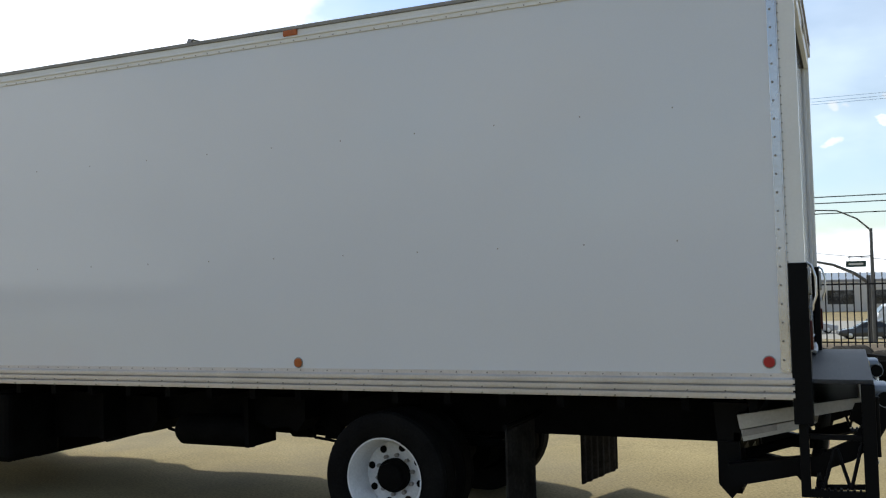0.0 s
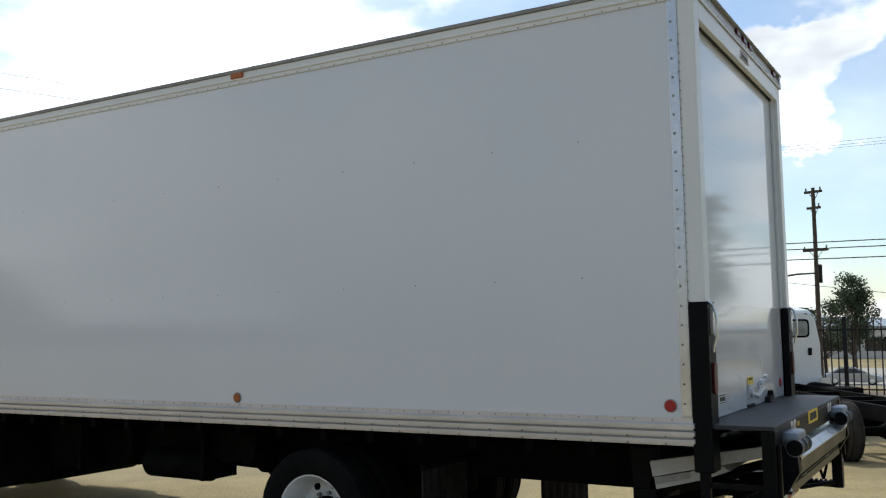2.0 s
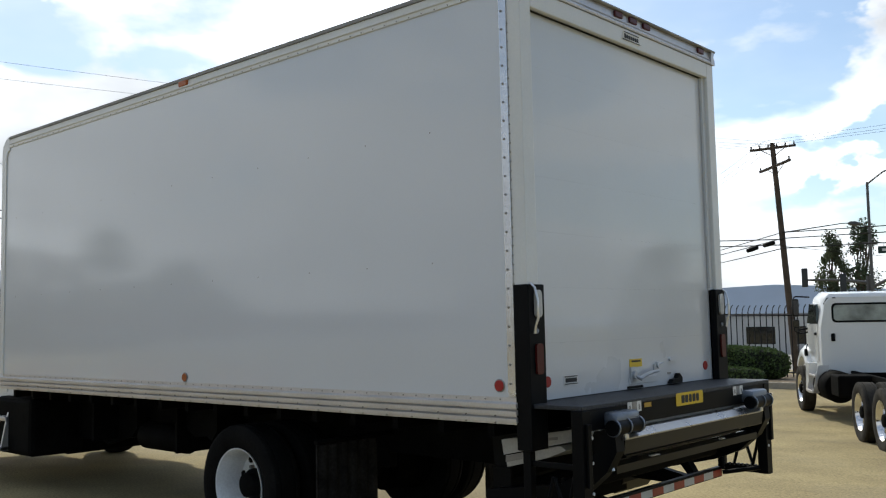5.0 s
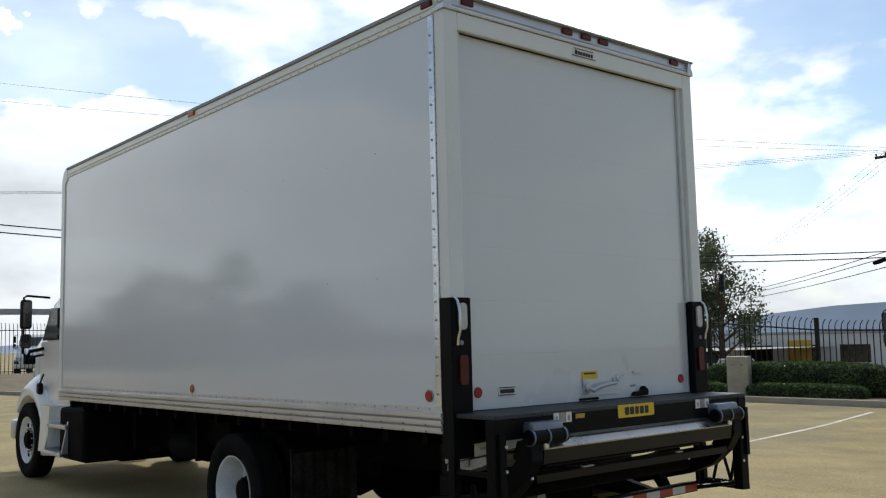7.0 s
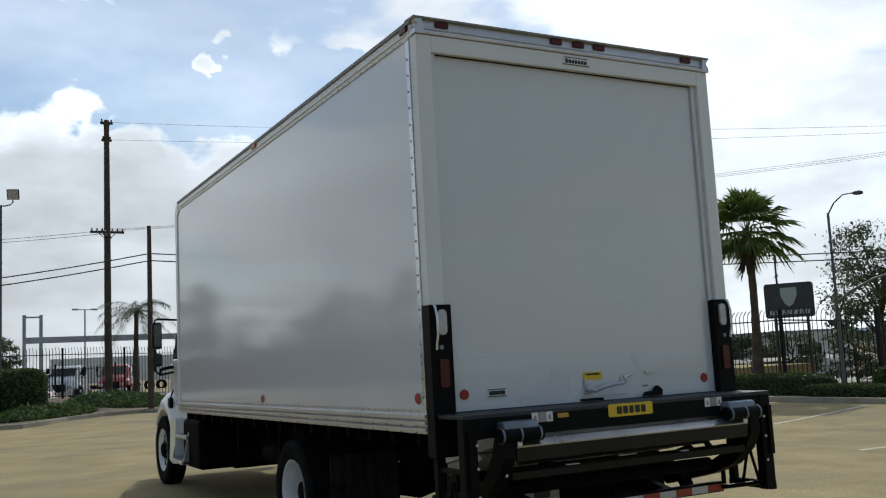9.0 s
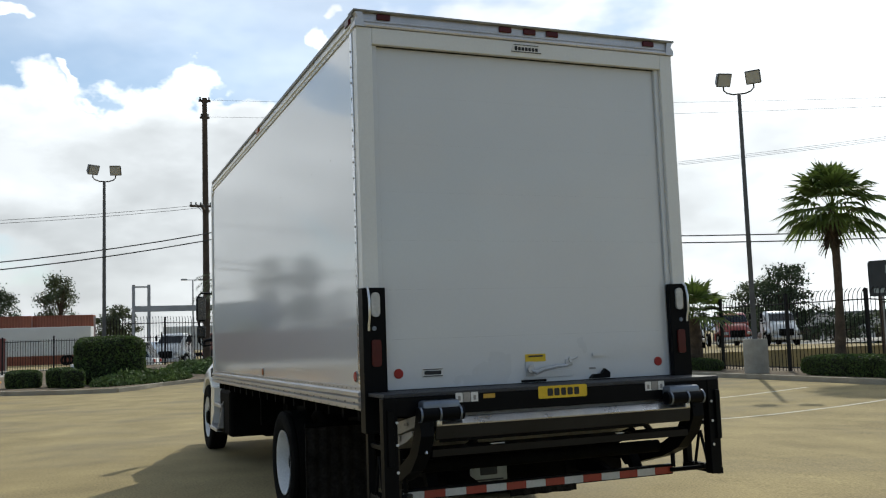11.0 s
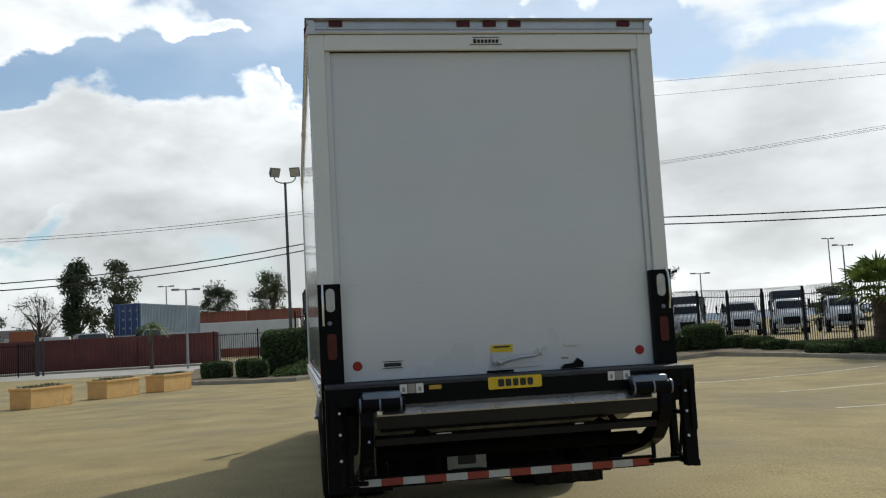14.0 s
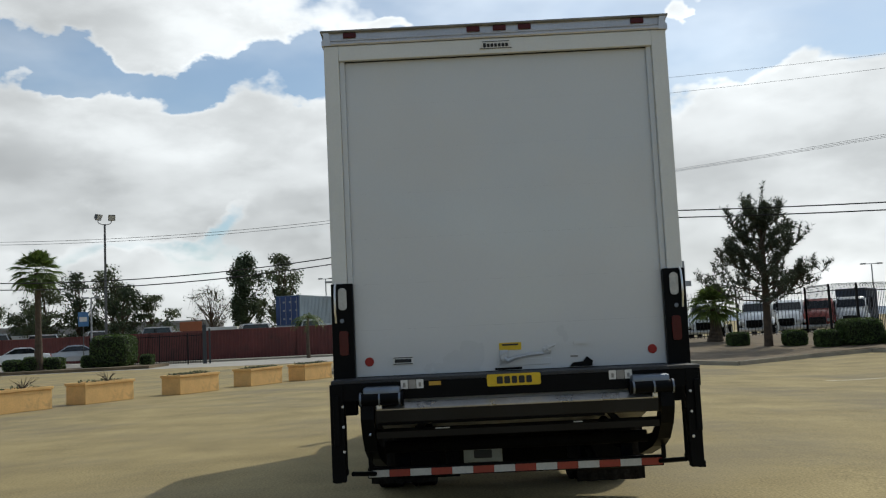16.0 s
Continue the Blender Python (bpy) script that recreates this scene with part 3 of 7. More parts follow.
def wheel(parent, x, y, z, r, dish, side, rim_mat, tyre_mat="rubber", detail=True):
    """A wheel at its middle (x, y, z); side -1 faces -y. dish: how deep the disc sits from the outer flange."""
    w = 0.265
    tyre = part("tyre", make_tyre(B(), (x, y, z), r, w), M[tyre_mat], parent, smooth=True)
    s = side
    lip = w * 0.40
    prof = [(0.300, lip), (0.306, lip + 0.012), (0.296, lip + 0.010), (0.284, lip - 0.012), (0.270, lip - 0.04), (0.255, lip - dish * 0.55), (0.245, lip - dish), (0.19, lip - dish + 0.012), (0.12, lip - dish + 0.004), (0.0, lip - dish + 0.004)]
    bm = lathe(B(), [(a * r / 0.49, b * s) for a, b in prof], (x, y, z), (0, 1, 0), 40)
    rim = part("rim", bm, rim_mat, tyre, {"white_wheel_paint": "deep white-painted steel wheel rim", "polished_wheel": "polished metal wheel rim"}.get(rim_mat.name, ""), True)
    k = r / 0.49
    face = y + s * (lip - dish + 0.012)
    out = 0.12 if dish > 0.1 else 0.055
    bm = lathe(B(), [(0.122, 0), (0.124, out * 0.45 * s), (0.10, out * 0.55 * s), (0.095, out * s), (0.07, (out + 0.012) * s), (0, (out + 0.012) * s)], (x, face, z), (0, 1, 0), 24)
    part("hub", bm, M["under"], tyre, "greasy black hub", True)
    if not detail:
        return tyre
    for i in range(10):
        a = 2 * math.pi * i / 10 + 0.2
        cx, cz = x + 0.148 * k * math.cos(a), z + 0.148 * k * math.sin(a)
        part("lug_nut", cyl(B(), (cx, face - s * 0.01, cz), (cx, face + s * 0.03, cz), 0.015, seg=6), M["rivet"], tyre)
    for i in range(8):
        a = 2 * math.pi * i / 8 + 0.5
        cx, cz = x + 0.208 * k * math.cos(a), z + 0.208 * k * math.sin(a)
        part("hand_hole", cyl(B(), (cx, face - s * 0.02, cz), (cx, face + s * 0.006, cz), 0.027, seg=12), M["under"], tyre)
    return tyre


def dpart(name, bm, material, parent, label="", smooth=False):
    """A part of the roll-up door, which sits a hand's width behind the rear frame."""
    bm.transform(Matrix.Translation((0.041, 0, 0)))
    return tpart(name, bm, material, parent, label, smooth)


def cargo_box(truck):
    bm = B()
    box(bm, FRONT + 0.03, -0.1, -HW + 0.02, HW - 0.02, ZB + 0.02, ZB + 0.10)
    body = tpart("cargo_box", bm, M["under"], truck, "floor frame of the white cargo box")
    for s in (-1, 1):
        bm = B()
        prism(bm, [(FRONT + 0.06, ZR - 0.03), (FRONT + 0.06, ZT - 0.22), (FRONT + 0.16, ZT - 0.10), (-0.08, ZT - 0.10), (-0.08, ZR - 0.03)], "y", s * HW - s * 0.03, s * HW)
        tpart("side_panel", bm, M["white"], body, "smooth glossy white composite side panel")
        # lower rub rail with ribs
        bm, y = B(), s * HW
        def yb(d):
            return (y, y + s * d) if s > 0 else (y - d, y)
        prof = [(0.0, ZB), (0.008, ZB)]
        for z0 in (ZB + 0.012, ZB + 0.056, ZB + 0.098):
            prof += [(0.008, z0), (0.032, z0 + 0.003), (0.032, z0 + 0.024), (0.008, z0 + 0.034)]
        prof += [(0.008, ZR), (0.0, ZR)]
        prism(bm, [(y + s * d, z) for d, z in prof], "x", FRONT + 0.04, -0.085)
        tpart("rub_rail", bm, M["alu"], body, "ribbed bare aluminium rub rail")
        bm = B()
        box(bm, FRONT + 0.18, -0.06, *yb(0.010), ZT - 0.122, ZT - 0.03, 0.003)
        prism(bm, [(y + s * 0.010, ZT - 0.092), (y + s * 0.020, ZT - 0.087), (y + s * 0.020, ZT - 0.076), (y + s * 0.010, ZT - 0.07)], "x", FRONT + 0.19, -0.07)
        tpart("top_rail", bm, M["frame_white"], body, "white aluminium top rail")
        bm = B()
        prism(bm, [(y, ZT - 0.03), (y + s * 0.022, ZT - 0.027), (y + s * 0.024, ZT - 0.004), (y - s * 0.05, ZT + 0.004), (y - s * 0.05, ZT - 0.012)], "x", FRONT + 0.18, -0.05)
        tpart("roof_edge", bm, M["rail_dark"], body, "weathered grey roof edge lip")
        bm = B()
        box(bm, -0.160, -0.108, *yb(0.007), ZR + 0.002, ZT - 0.124, 0.002)
        box(bm, -0.107, -0.101, *yb(0.010), ZR + 0.002, ZT - 0.124, 0.002)
        tpart("corner_trim", bm, M["trim"], body, "bare aluminium corner trim with rivets")
        bm = B()
        bend = [(FRONT + 0.18 - 0.18 * math.cos(radians(a)), ZT - 0.18 + 0.18 * math.sin(radians(a))) for a in range(0, 91, 15)]
        inner = [(FRONT + 0.18 - 0.08 * math.cos(radians(a)), ZT - 0.24 + 0.09 * math.sin(radians(a))) for a in range(90, -1, -15)]
        prism(bm, [(FRONT, ZR - 0.05)] + bend + inner + [(FRONT + 0.10, ZR - 0.05)], "y", *sorted((y, y + s * 0.012)))
        tpart("front_corner_post", bm, M["frame_white"], body)
        # rivets: two rows on the rub rail, one on the top rail, two on the corner trim, pairs on the panel
        bm = B()
        def stud(x, z, r, h):
            lathe(bm, [(r, 0), (r * 0.8, h), (0, h * 1.2)], (x, y + s * 0.006, z), (0, s, 0), 7)
        n = int((-FRONT - 0.3) / 0.115)
        for i in range(n):
            stud(-0.22 - i * 0.115, ZR - 0.014, 0.006, 0.006)
        for i in range(int((-FRONT - 0.3) / 0.23)):
            stud(-0.26 - i * 0.23, ZB + 0.047, 0.007, 0.010)
            stud(-0.26 - i * 0.23, ZB + 0.007, 0.007, 0.008)
        for i in range(n):
            stud(-0.22 - i * 0.115, ZT - 0.112, 0.006, 0.008)
        for i in range(21):
            stud(-0.140, ZR + 0.08 + i * 0.113, 0.0085, 0.006)
        for i in range(40):
            stud(-0.095, ZR + 0.05 + i * 0.0565, 0.005, 0.006)
        for i in range(11):
            x = -0.747 - i * 0.606
            stud(x, 2.115, 0.006, 0.001)
            stud(x, 2.965, 0.006, 0.001)
        tpart("rivets", bm, M["rivet"], body)["kind"] = "stuff"
        for x, mt, lb in ((-0.226, "red", "round red side reflector"), (-3.576, "amber", "round amber side reflector")):
            zr = 1.352 if x > -1 else 1.327
            ref = tpart("side_reflector", disc(B(), (x, y + s * 0.001, zr), (0, s, 0), 0.034, 0.012), M[mt], body, lb, True)
            tpart("reflector_rim", disc(B(), (x, y + s * 0.001, zr), (0, s, 0), 0.040, 0.006), M["rivet"], ref, "", True)
        bm = B()
        box(bm, -3.64, -3.52, *yb(0.030), ZT - 0.075, ZT - 0.030, 0.006)
        tpart("side_marker", bm, M["amber"], body, "amber marker lamp on the top rail")
        bm = B()
        box(bm, -0.20, -0.10, *yb(0.030), ZT - 0.075, ZT - 0.030, 0.006)
        tpart("side_marker", bm, M["red_dim"], body, "red marker lamp on the top rail")
    bm = B()
    bend = [(FRONT + 0.18 - 0.18 * math.cos(radians(a)), ZT - 0.18 + 0.18 * math.sin(radians(a))) for a in range(0, 91, 10)]
    prism(bm, [(FRONT, ZB)] + bend + [(FRONT + 0.22, ZT), (FRONT + 0.22, ZT - 0.06), (FRONT + 0.06, ZT - 0.2), (FRONT + 0.06, ZB)], "y", -HW, HW)
    tpart("front_panel", bm, M["frame_white"], body, "white front wall with rounded corners", True)
    bm = B()
    prism(bm, [(-HW + 0.03, ZT - 0.04), (-HW + 0.05, ZT - 0.005), (0, ZT + 0.012), (HW - 0.05, ZT - 0.005), (HW - 0.03, ZT - 0.04)], "x", FRONT + 0.22, -0.06)
    tpart("roof", bm, M["frame_white"], body, "white sheet roof")
    for i in range(17):
        bm = B()
        x = FRONT + 0.25 + i * 0.41
        box(bm, x, x + 0.05, -HW + 0.04, HW - 0.04, ZB - 0.085, ZB + 0.02)
        tpart("cross_sill", bm, M["under"], body)
    # rear frame
    for s in (-1, 1):
        bm = B()
        a, b = (1.19, HW + 0.004)
        box(bm, -0.10, 0.0, s * a if s > 0 else -b, b if s > 0 else -a, ZB - 0.02, 3.765, 0.006)
        tpart("rear_post", bm, M["frame_white"], body, "white painted rear corner post")
        bm = B()
        box(bm, -0.13, -0.03, s * 1.15 if s > 0 else -1.189, 1.189 if s > 0 else -1.15, 1.25, 3.648, 0.003)
        tpart("door_jamb", bm, M["door_white"], body)
    bm = B()
    box(bm, -0.10, 0.0, -1.19, 1.19, 3.648, 3.765, 0.006)
    tpart("rear_header", bm, M["frame_white"], body, "white painted header over the door")
    bm = B()
    prism(bm, [(-HW - 0.002, 3.765), (-HW - 0.002, 3.872), (HW + 0.002, 3.872), (HW + 0.002, 3.765)], "x", -0.10, -0.012)
    # lower flange, rolled bead and sloping upper face
    prism(bm, [(-0.012, 3.767), (0.010, 3.768), (0.013, 3.778), (0.010, 3.790), (-0.004, 3.797), (-0.004, 3.800), (0.006, 3.806), (0.006, 3.812), (-0.004, 3.818), (-0.008, 3.868), (-0.012, 3.868)], "y", -HW - 0.004, HW + 0.004)
    for k in range(23):
        lathe(bm, [(0.005, 0), (0.004, 0.004), (0, 0.005)], (0.0115, -1.21 + k * 0.11, 3.779), (1, 0, 0), 6)
    cap = tpart("rear_cap_rail", bm, M["alu"], body, "bare aluminium cap rail with marker lamps")
    bm = B()
    prism(bm, [(-0.12, 3.8685), (0.014, 3.8685), (0.020, 3.874), (0.018, 3.884), (-0.12, 3.888)], "y", -HW - 0.024, HW + 0.024)
    tpart("drip_lip", bm, M["rail_dark"], cap, "weathered grey drip lip")
    for s in (-1, 1):
        bm = B()
        prism(bm, [(s * (HW - 0.055), 3.766), (s * (HW + 0.016), 3.766), (s * (HW + 0.016), 3.800), (s * (HW - 0.006), 3.832), (s * (HW + 0.012), 3.866), (s * (HW - 0.04), 3.866)], "x", -0.11, 0.016)
        tpart("corner_cap", bm, M["alu"], cap, "grey cast corner cap")
    for y in (-1.10, -0.155, 0.045, 0.235, 1.09):
        bm = B()
        box(bm, -0.013, 0.010, y - 0.05, y + 0.05, 3.824, 3.864, 0.005)
        tpart("marker_lamp", bm, M["red_dim"], body, "small dark red marker lamp")
    # roll-up door of horizontal slats
    n, z0, z1 = 7, 1.255, 3.646
    door = None
    for i in range(n):
        bm, h = B(), (z1 - z0) / n
        box(bm, -0.125, -0.096, -1.15, 1.15, z0 + i * h, z0 + (i + 1) * h - 0.0003)
        if door is None:
            door = dpart("roll_door", bm, M["door_white"], body, "closed white roll-up door")
        else:
            dpart("roll_door", bm, M["door_white"], body)
    for y0 in (-1.15, 1.145):
        bm = B()
        box(bm, -0.0945, -0.088, y0, y0 + 0.005, 1.25, 3.638)
        dpart("door_edge_strip", bm, M["handle"], body, "thin grey door gasket")
    # black strip painted in for the line of shade below the header
    bm = B()
    box(bm, -0.0945, -0.075, -1.148, 1.148, 3.6435, 3.6465)
    dpart("door_edge_strip", bm, M["black"], body, "thin black strip drawn as the shade under the header")
    bm = B()
    box(bm, -0.16, -0.128, -1.145, 1.145, 1.25, 3.644)
    dpart("door_backing", bm, M["under"], body)
    for y in (-1.05, 1.05):
        dpart("door_reflector", disc(B(), (-0.096, y, 1.363), (1, 0, 0), 0.034, 0.008), M["red"], body, "round red reflector", True)
    # door plates
    pl = dpart("maker_plate", plate_x(B(), -0.096, -0.80, 1.36, 0.155, 0.062), M["sticker"], body, "small pale plate with black lettering bars")
    bm = B()
    plate_x(bm, -0.0915, -0.80, 1.36, 0.125, 0.026, 0.004, 0.002)
    plate_x(bm, -0.0915, -0.80, 1.383, 0.145, 0.006, 0.002, 0.002)
    plate_x(bm, -0.0915, -0.80, 1.337, 0.145, 0.006, 0.002, 0.002)
    dpart("lettering_bar", bm, M["ink"], pl)["kind"] = "stuff"
    dpart("caution_sticker", plate_x(B(), -0.096, 0.0, 1.43, 0.165, 0.055), M["yellow"], body, "yellow caution sticker")
    dpart("caution_bar", plate_x(B(), -0.0915, 0.0, 1.442, 0.12, 0.012, 0.003, 0.002), M["ink"], body)
    tpart("header_badge", prism(B(), [(-0.115, 3.682), (0.135, 3.682), (0.115, 3.742), (-0.095, 3.742)], "x", 0.001, 0.005), M["sticker"], body, "white badge with a dark border")
    bm = B()
    for k in range(7):
        plate_x(bm, 0.0055, -0.075 + k * 0.028, 3.711 - (0.002 if k else 0), 0.022, 0.026 if k else 0.034, 0.005, 0.002)
    for z, w in ((3.7385, 0.205), (3.6855, 0.245)):
        plate_x(bm, 0.0055, 0.01, z, w, 0.005, 0.001, 0.002)
    tpart("lettering_bar", bm, M["ink"], body)["kind"] = "stuff"
    # latch, handle and strap on the door
    bm = B()
    box(bm, -0.096, -0.080, -0.085, -0.02, 1.30, 1.405, 0.004)
    box(bm, -0.096, -0.084, 0.24, 0.30, 1.365, 1.41, 0.004)
    tube(bm, [(-0.07, -0.05, 1.345), (-0.045, -0.02, 1.325), (-0.04, 0.03, 1.345), (-0.045, 0.14, 1.362), (-0.05, 0.24, 1.366)], [0.010, 0.016, 0.015, 0.013, 0.010], 8)
    disc(bm, (-0.082, -0.05, 1.35), (1, 0, 0), 0.03, 0.02)
    dpart("door_latch", bm, M["handle"], body, "pale grey steel door latch", True)
    bm = B()
    box(bm, -0.096, -0.090, -0.10, 0.30, 1.285, 1.335, 0.004)
    disc(bm, (-0.090, 0.285, 1.405), (1, 0, 0), 0.022, 0.020, 14)
    tube(bm, [(-0.075, 0.285, 1.405), (-0.060, 0.33, 1.425)], 0.008, 6)
    dpart("latch_keeper", bm, M["door_white"], body, "white painted latch keeper")
    dpart("small_notice", plate_x(B(), -0.096, 0.47, 1.335, 0.055, 0.014, 0.002, 0.002), M["rivet"], body)
    bm = B()
    plate_x(bm, -0.096, 0.53, 1.435, 0.12, 0.022, 0.008, 0.014)
    dpart("door_grip", bm, M["door_white"], body)
    bm = B()
    prism(bm, [(0.43, 1.262), (0.46, 1.29), (0.53, 1.295), (0.56, 1.33), (0.60, 1.30), (0.595, 1.262)], "x", -0.092, -0.055)
    dpart("pull_strap", bm, M["black"], body, "loose black pull strap on the sill")
    bm = B()
    box(bm, -0.10, -0.086, -0.12, 0.08, 1.258, 1.275, 0.003)
    dpart("door_sill_seal", bm, M["black"], body)


def chassis(truck):
    for s in (-1, 1):
        bm = B()
        y = 0.43 * s
        box(bm, -10.0, -0.55, y - 0.04, y + 0.04, 0.72, 1.00, 0.006)
        part("frame_rail", bm, M["under"], truck, "black steel frame rail")
        bm = B()
        for k in range(6):
            box(bm, -3.75 + k * 0.11, -2.05 - k * 0.11, y - 0.04, y + 0.04, 0.60 + k * 0.022, 0.618 + k * 0.022)
        box(bm, -3.85, -3.70, y - 0.05, y + 0.05, 0.60, 0.80, 0.01)
        box(bm, -2.15, -2.00, y - 0.05, y + 0.05, 0.60, 0.80, 0.01)
        part("leaf_spring", bm, M["under"], truck)
        bm = B()
        n, rows = 30, []
        for k in range(n + 1):
            y = s * (0.66 + 0.60 * k / n)
            xw = -1.95 + 0.008 * math.sin(k * 1.25) + (0.17 * k / n if s > 0 else 0.0)
            low = (0.11 + 0.03 * k / n if s > 0 else 0.17) + 0.003 * math.sin(k * 0.7)
            rows.append([bm.verts.new(p) for p in ((xw - 0.008, y, low), (xw + 0.008, y, low), (xw + 0.008, y, 0.86), (xw - 0.008, y, 0.86))])
        for p, q in zip(rows, rows[1:]):
            bridge(bm, p, q)
        bm.faces.new(rows[0])
        bm.faces.new(rows[-1])
        part("mud_flap", bm, M["flap"], truck, "scuffed black rubber mud flap")
        bm = B()
        tube(bm, [(-1.96, s * 0.46, 0.88), (-1.96, s * 1.26, 0.88)], 0.02, 8)
        part("flap_bracket", bm, M["under"], truck)
        wheel(truck, -2.9, s * 1.138, 0.470, 0.482, 0.20, s, M["rim"])
        # inner rims coloured black to imitate the shade behind the outer wheels
        wheel(truck, -2.9, s * 0.80, 0.470, 0.482, 0.03, s, M["under"], detail=False)
        drum = lathe(B(), [(0, 0.30), (0.25, 0.30), (0.26, 0.32), (0.26, 0.72), (0.0, 0.72)], (-2.9, 0, 0.475), (0, s, 0), 24)
        part("brake_drum", drum, M["under"], truck, "", True)
        wheel(truck, -8.9, s * 1.04, 0.49, 0.49, 0.05, s, M["rim"])
        bm = B()
        box(bm, -7.60, -6.72, min(s * 0.55, s * 1.16), max(s * 0.55, s * 1.12), 0.36, 0.98, 0.05)
        part("battery_box", bm, M["under"], truck, "black battery box under the body")
    bm = B()
    tube(bm, [(-2.9, -1.1, 0.49), (-2.9, -0.42, 0.49), (-2.9, -0.25, 0.49), (-2.9, 0.0, 0.49), (-2.9, 0.25, 0.49), (-2.9, 0.42, 0.49), (-2.9, 1.1, 0.49)], [0.06, 0.07, 0.14, 0.20, 0.14, 0.07, 0.06], 14)
    part("rear_axle", bm, M["under"], truck, "dirty black rear axle", True)
    bm = B()
    tube(bm, [(-8.9, -1.0, 0.45), (-8.9, 1.0, 0.45)], 0.06, 10)
    part("front_axle", bm, M["under"], truck)
    bm = B()
    tube(bm, [(-2.95, 0, 0.50), (-4.3, 0, 0.60), (-4.35, 0, 0.60), (-7.2, 0, 0.68)], [0.05, 0.05, 0.06, 0.05], 12)
    cyl(bm, (-4.45, 0, 0.60), (-4.25, 0, 0.60), 0.085, seg=12)
    part("drive_shaft", bm, M["under"], truck, "", True)
    bm = B()
    lathe(bm, [(0, 0), (0.10, 0.01), (0.13, 0.05), (0.13, 0.75), (0.10, 0.79), (0, 0.80)], (-5.15, -0.72, 0.67), (1, 0, 0), 20)
    part("air_tank", bm, M["under"], truck, "black air tank", True)
    part("transmission", prism(B(), [(-7.4, 0.50), (-6.5, 0.52), (-5.95, 0.55), (-5.60, 0.60), (-5.50, 0.70), (-5.50, 0.92), (-7.4, 0.98)], "y", -0.62, 0.25), M["under"], truck, "grimy black transmission housing")
    part("bracket", prism(B(), [(-4.36, 0.98), (-4.32, 0.78), (-4.18, 0.72), (-4.0, 0.74), (-3.92, 0.70), (-3.84, 0.80), (-3.84, 0.98)], "y", -0.80, -0.55), M["under"], truck)
    bm = B()
    lathe(bm, [(0, 0), (0.26, 0.01), (0.29, 0.05), (0.29, 0.95), (0.26, 0.99), (0, 1.0)], (-6.10, 0.82, 0.72), (1, 0, 0), 24)
    part("fuel_tank", bm, M["under"], truck, "", True)
    part("exhaust_muffler", lathe(B(), [(0, 0), (0.14, 0.02), (0.16, 0.06), (0.16, 1.34), (0.14, 1.38), (0, 1.4)], (-6.95, -0.7, 0.48), (0, 1, 0), 18), M["under"], truck, "sooty black muffler across the frame", True)
    # yoke, brake chambers and air lines round the rear axle
    for s in (-1, 1):
        bm = lathe(B(), [(0, 0), (0.07, 0.0), (0.085, 0.03), (0.085, 0.10), (0.06, 0.12), (0.06, 0.20), (0, 0.21)], (-3.42, s * 0.40, 0.60), (1, 0, 0.1), 14)
        part("brake_chamber", bm, M["under"], truck, "", True)
    for line, r in (([(-4.3, -0.18, 0.70), (-3.9, -0.22, 0.66), (-3.5, -0.3, 0.72), (-3.1, -0.3, 0.62)], 0.012), ([(-4.3, 0.12, 0.74), (-3.8, 0.10, 0.70), (-3.2, 0.2, 0.66)], 0.012), ([(-5.6, -0.35, 0.60), (-5.2, -0.4, 0.53), (-4.9, -0.35, 0.60), (-4.5, -0.3, 0.66)], 0.014)):
        part("air_line", tube(B(), line, r, 6), M["under"], truck)
    for x in (-8.2, -6.6, -5.3, -4.0, -1.7, -0.9):
        part("cross_member", box(B(), x - 0.03, x + 0.03, -0.42, 0.42, 0.76, 0.96), M["under"], truck)
    # hoses and brackets that hang below
    for line, r in (([(-6.4, -0.6, 0.62), (-6.1, -0.6, 0.50), (-5.6, -0.6, 0.62)], 0.015),
                    ([(-3.95, -0.5, 0.78), (-3.9, -0.55, 0.62), (-3.4, -0.5, 0.55), (-3.0, -0.4, 0.52)], 0.012)):
        part("brake_hose", tube(B(), line, r, 6), M["under"], truck)
    for x0, x1, w in ((-5.9, -5.86, 0.9), (-4.36, -4.32, 0.9)):
        part("tank_strap", box(B(), x0, x1, -w, -0.5, 0.57, 0.98), M["under"], truck)


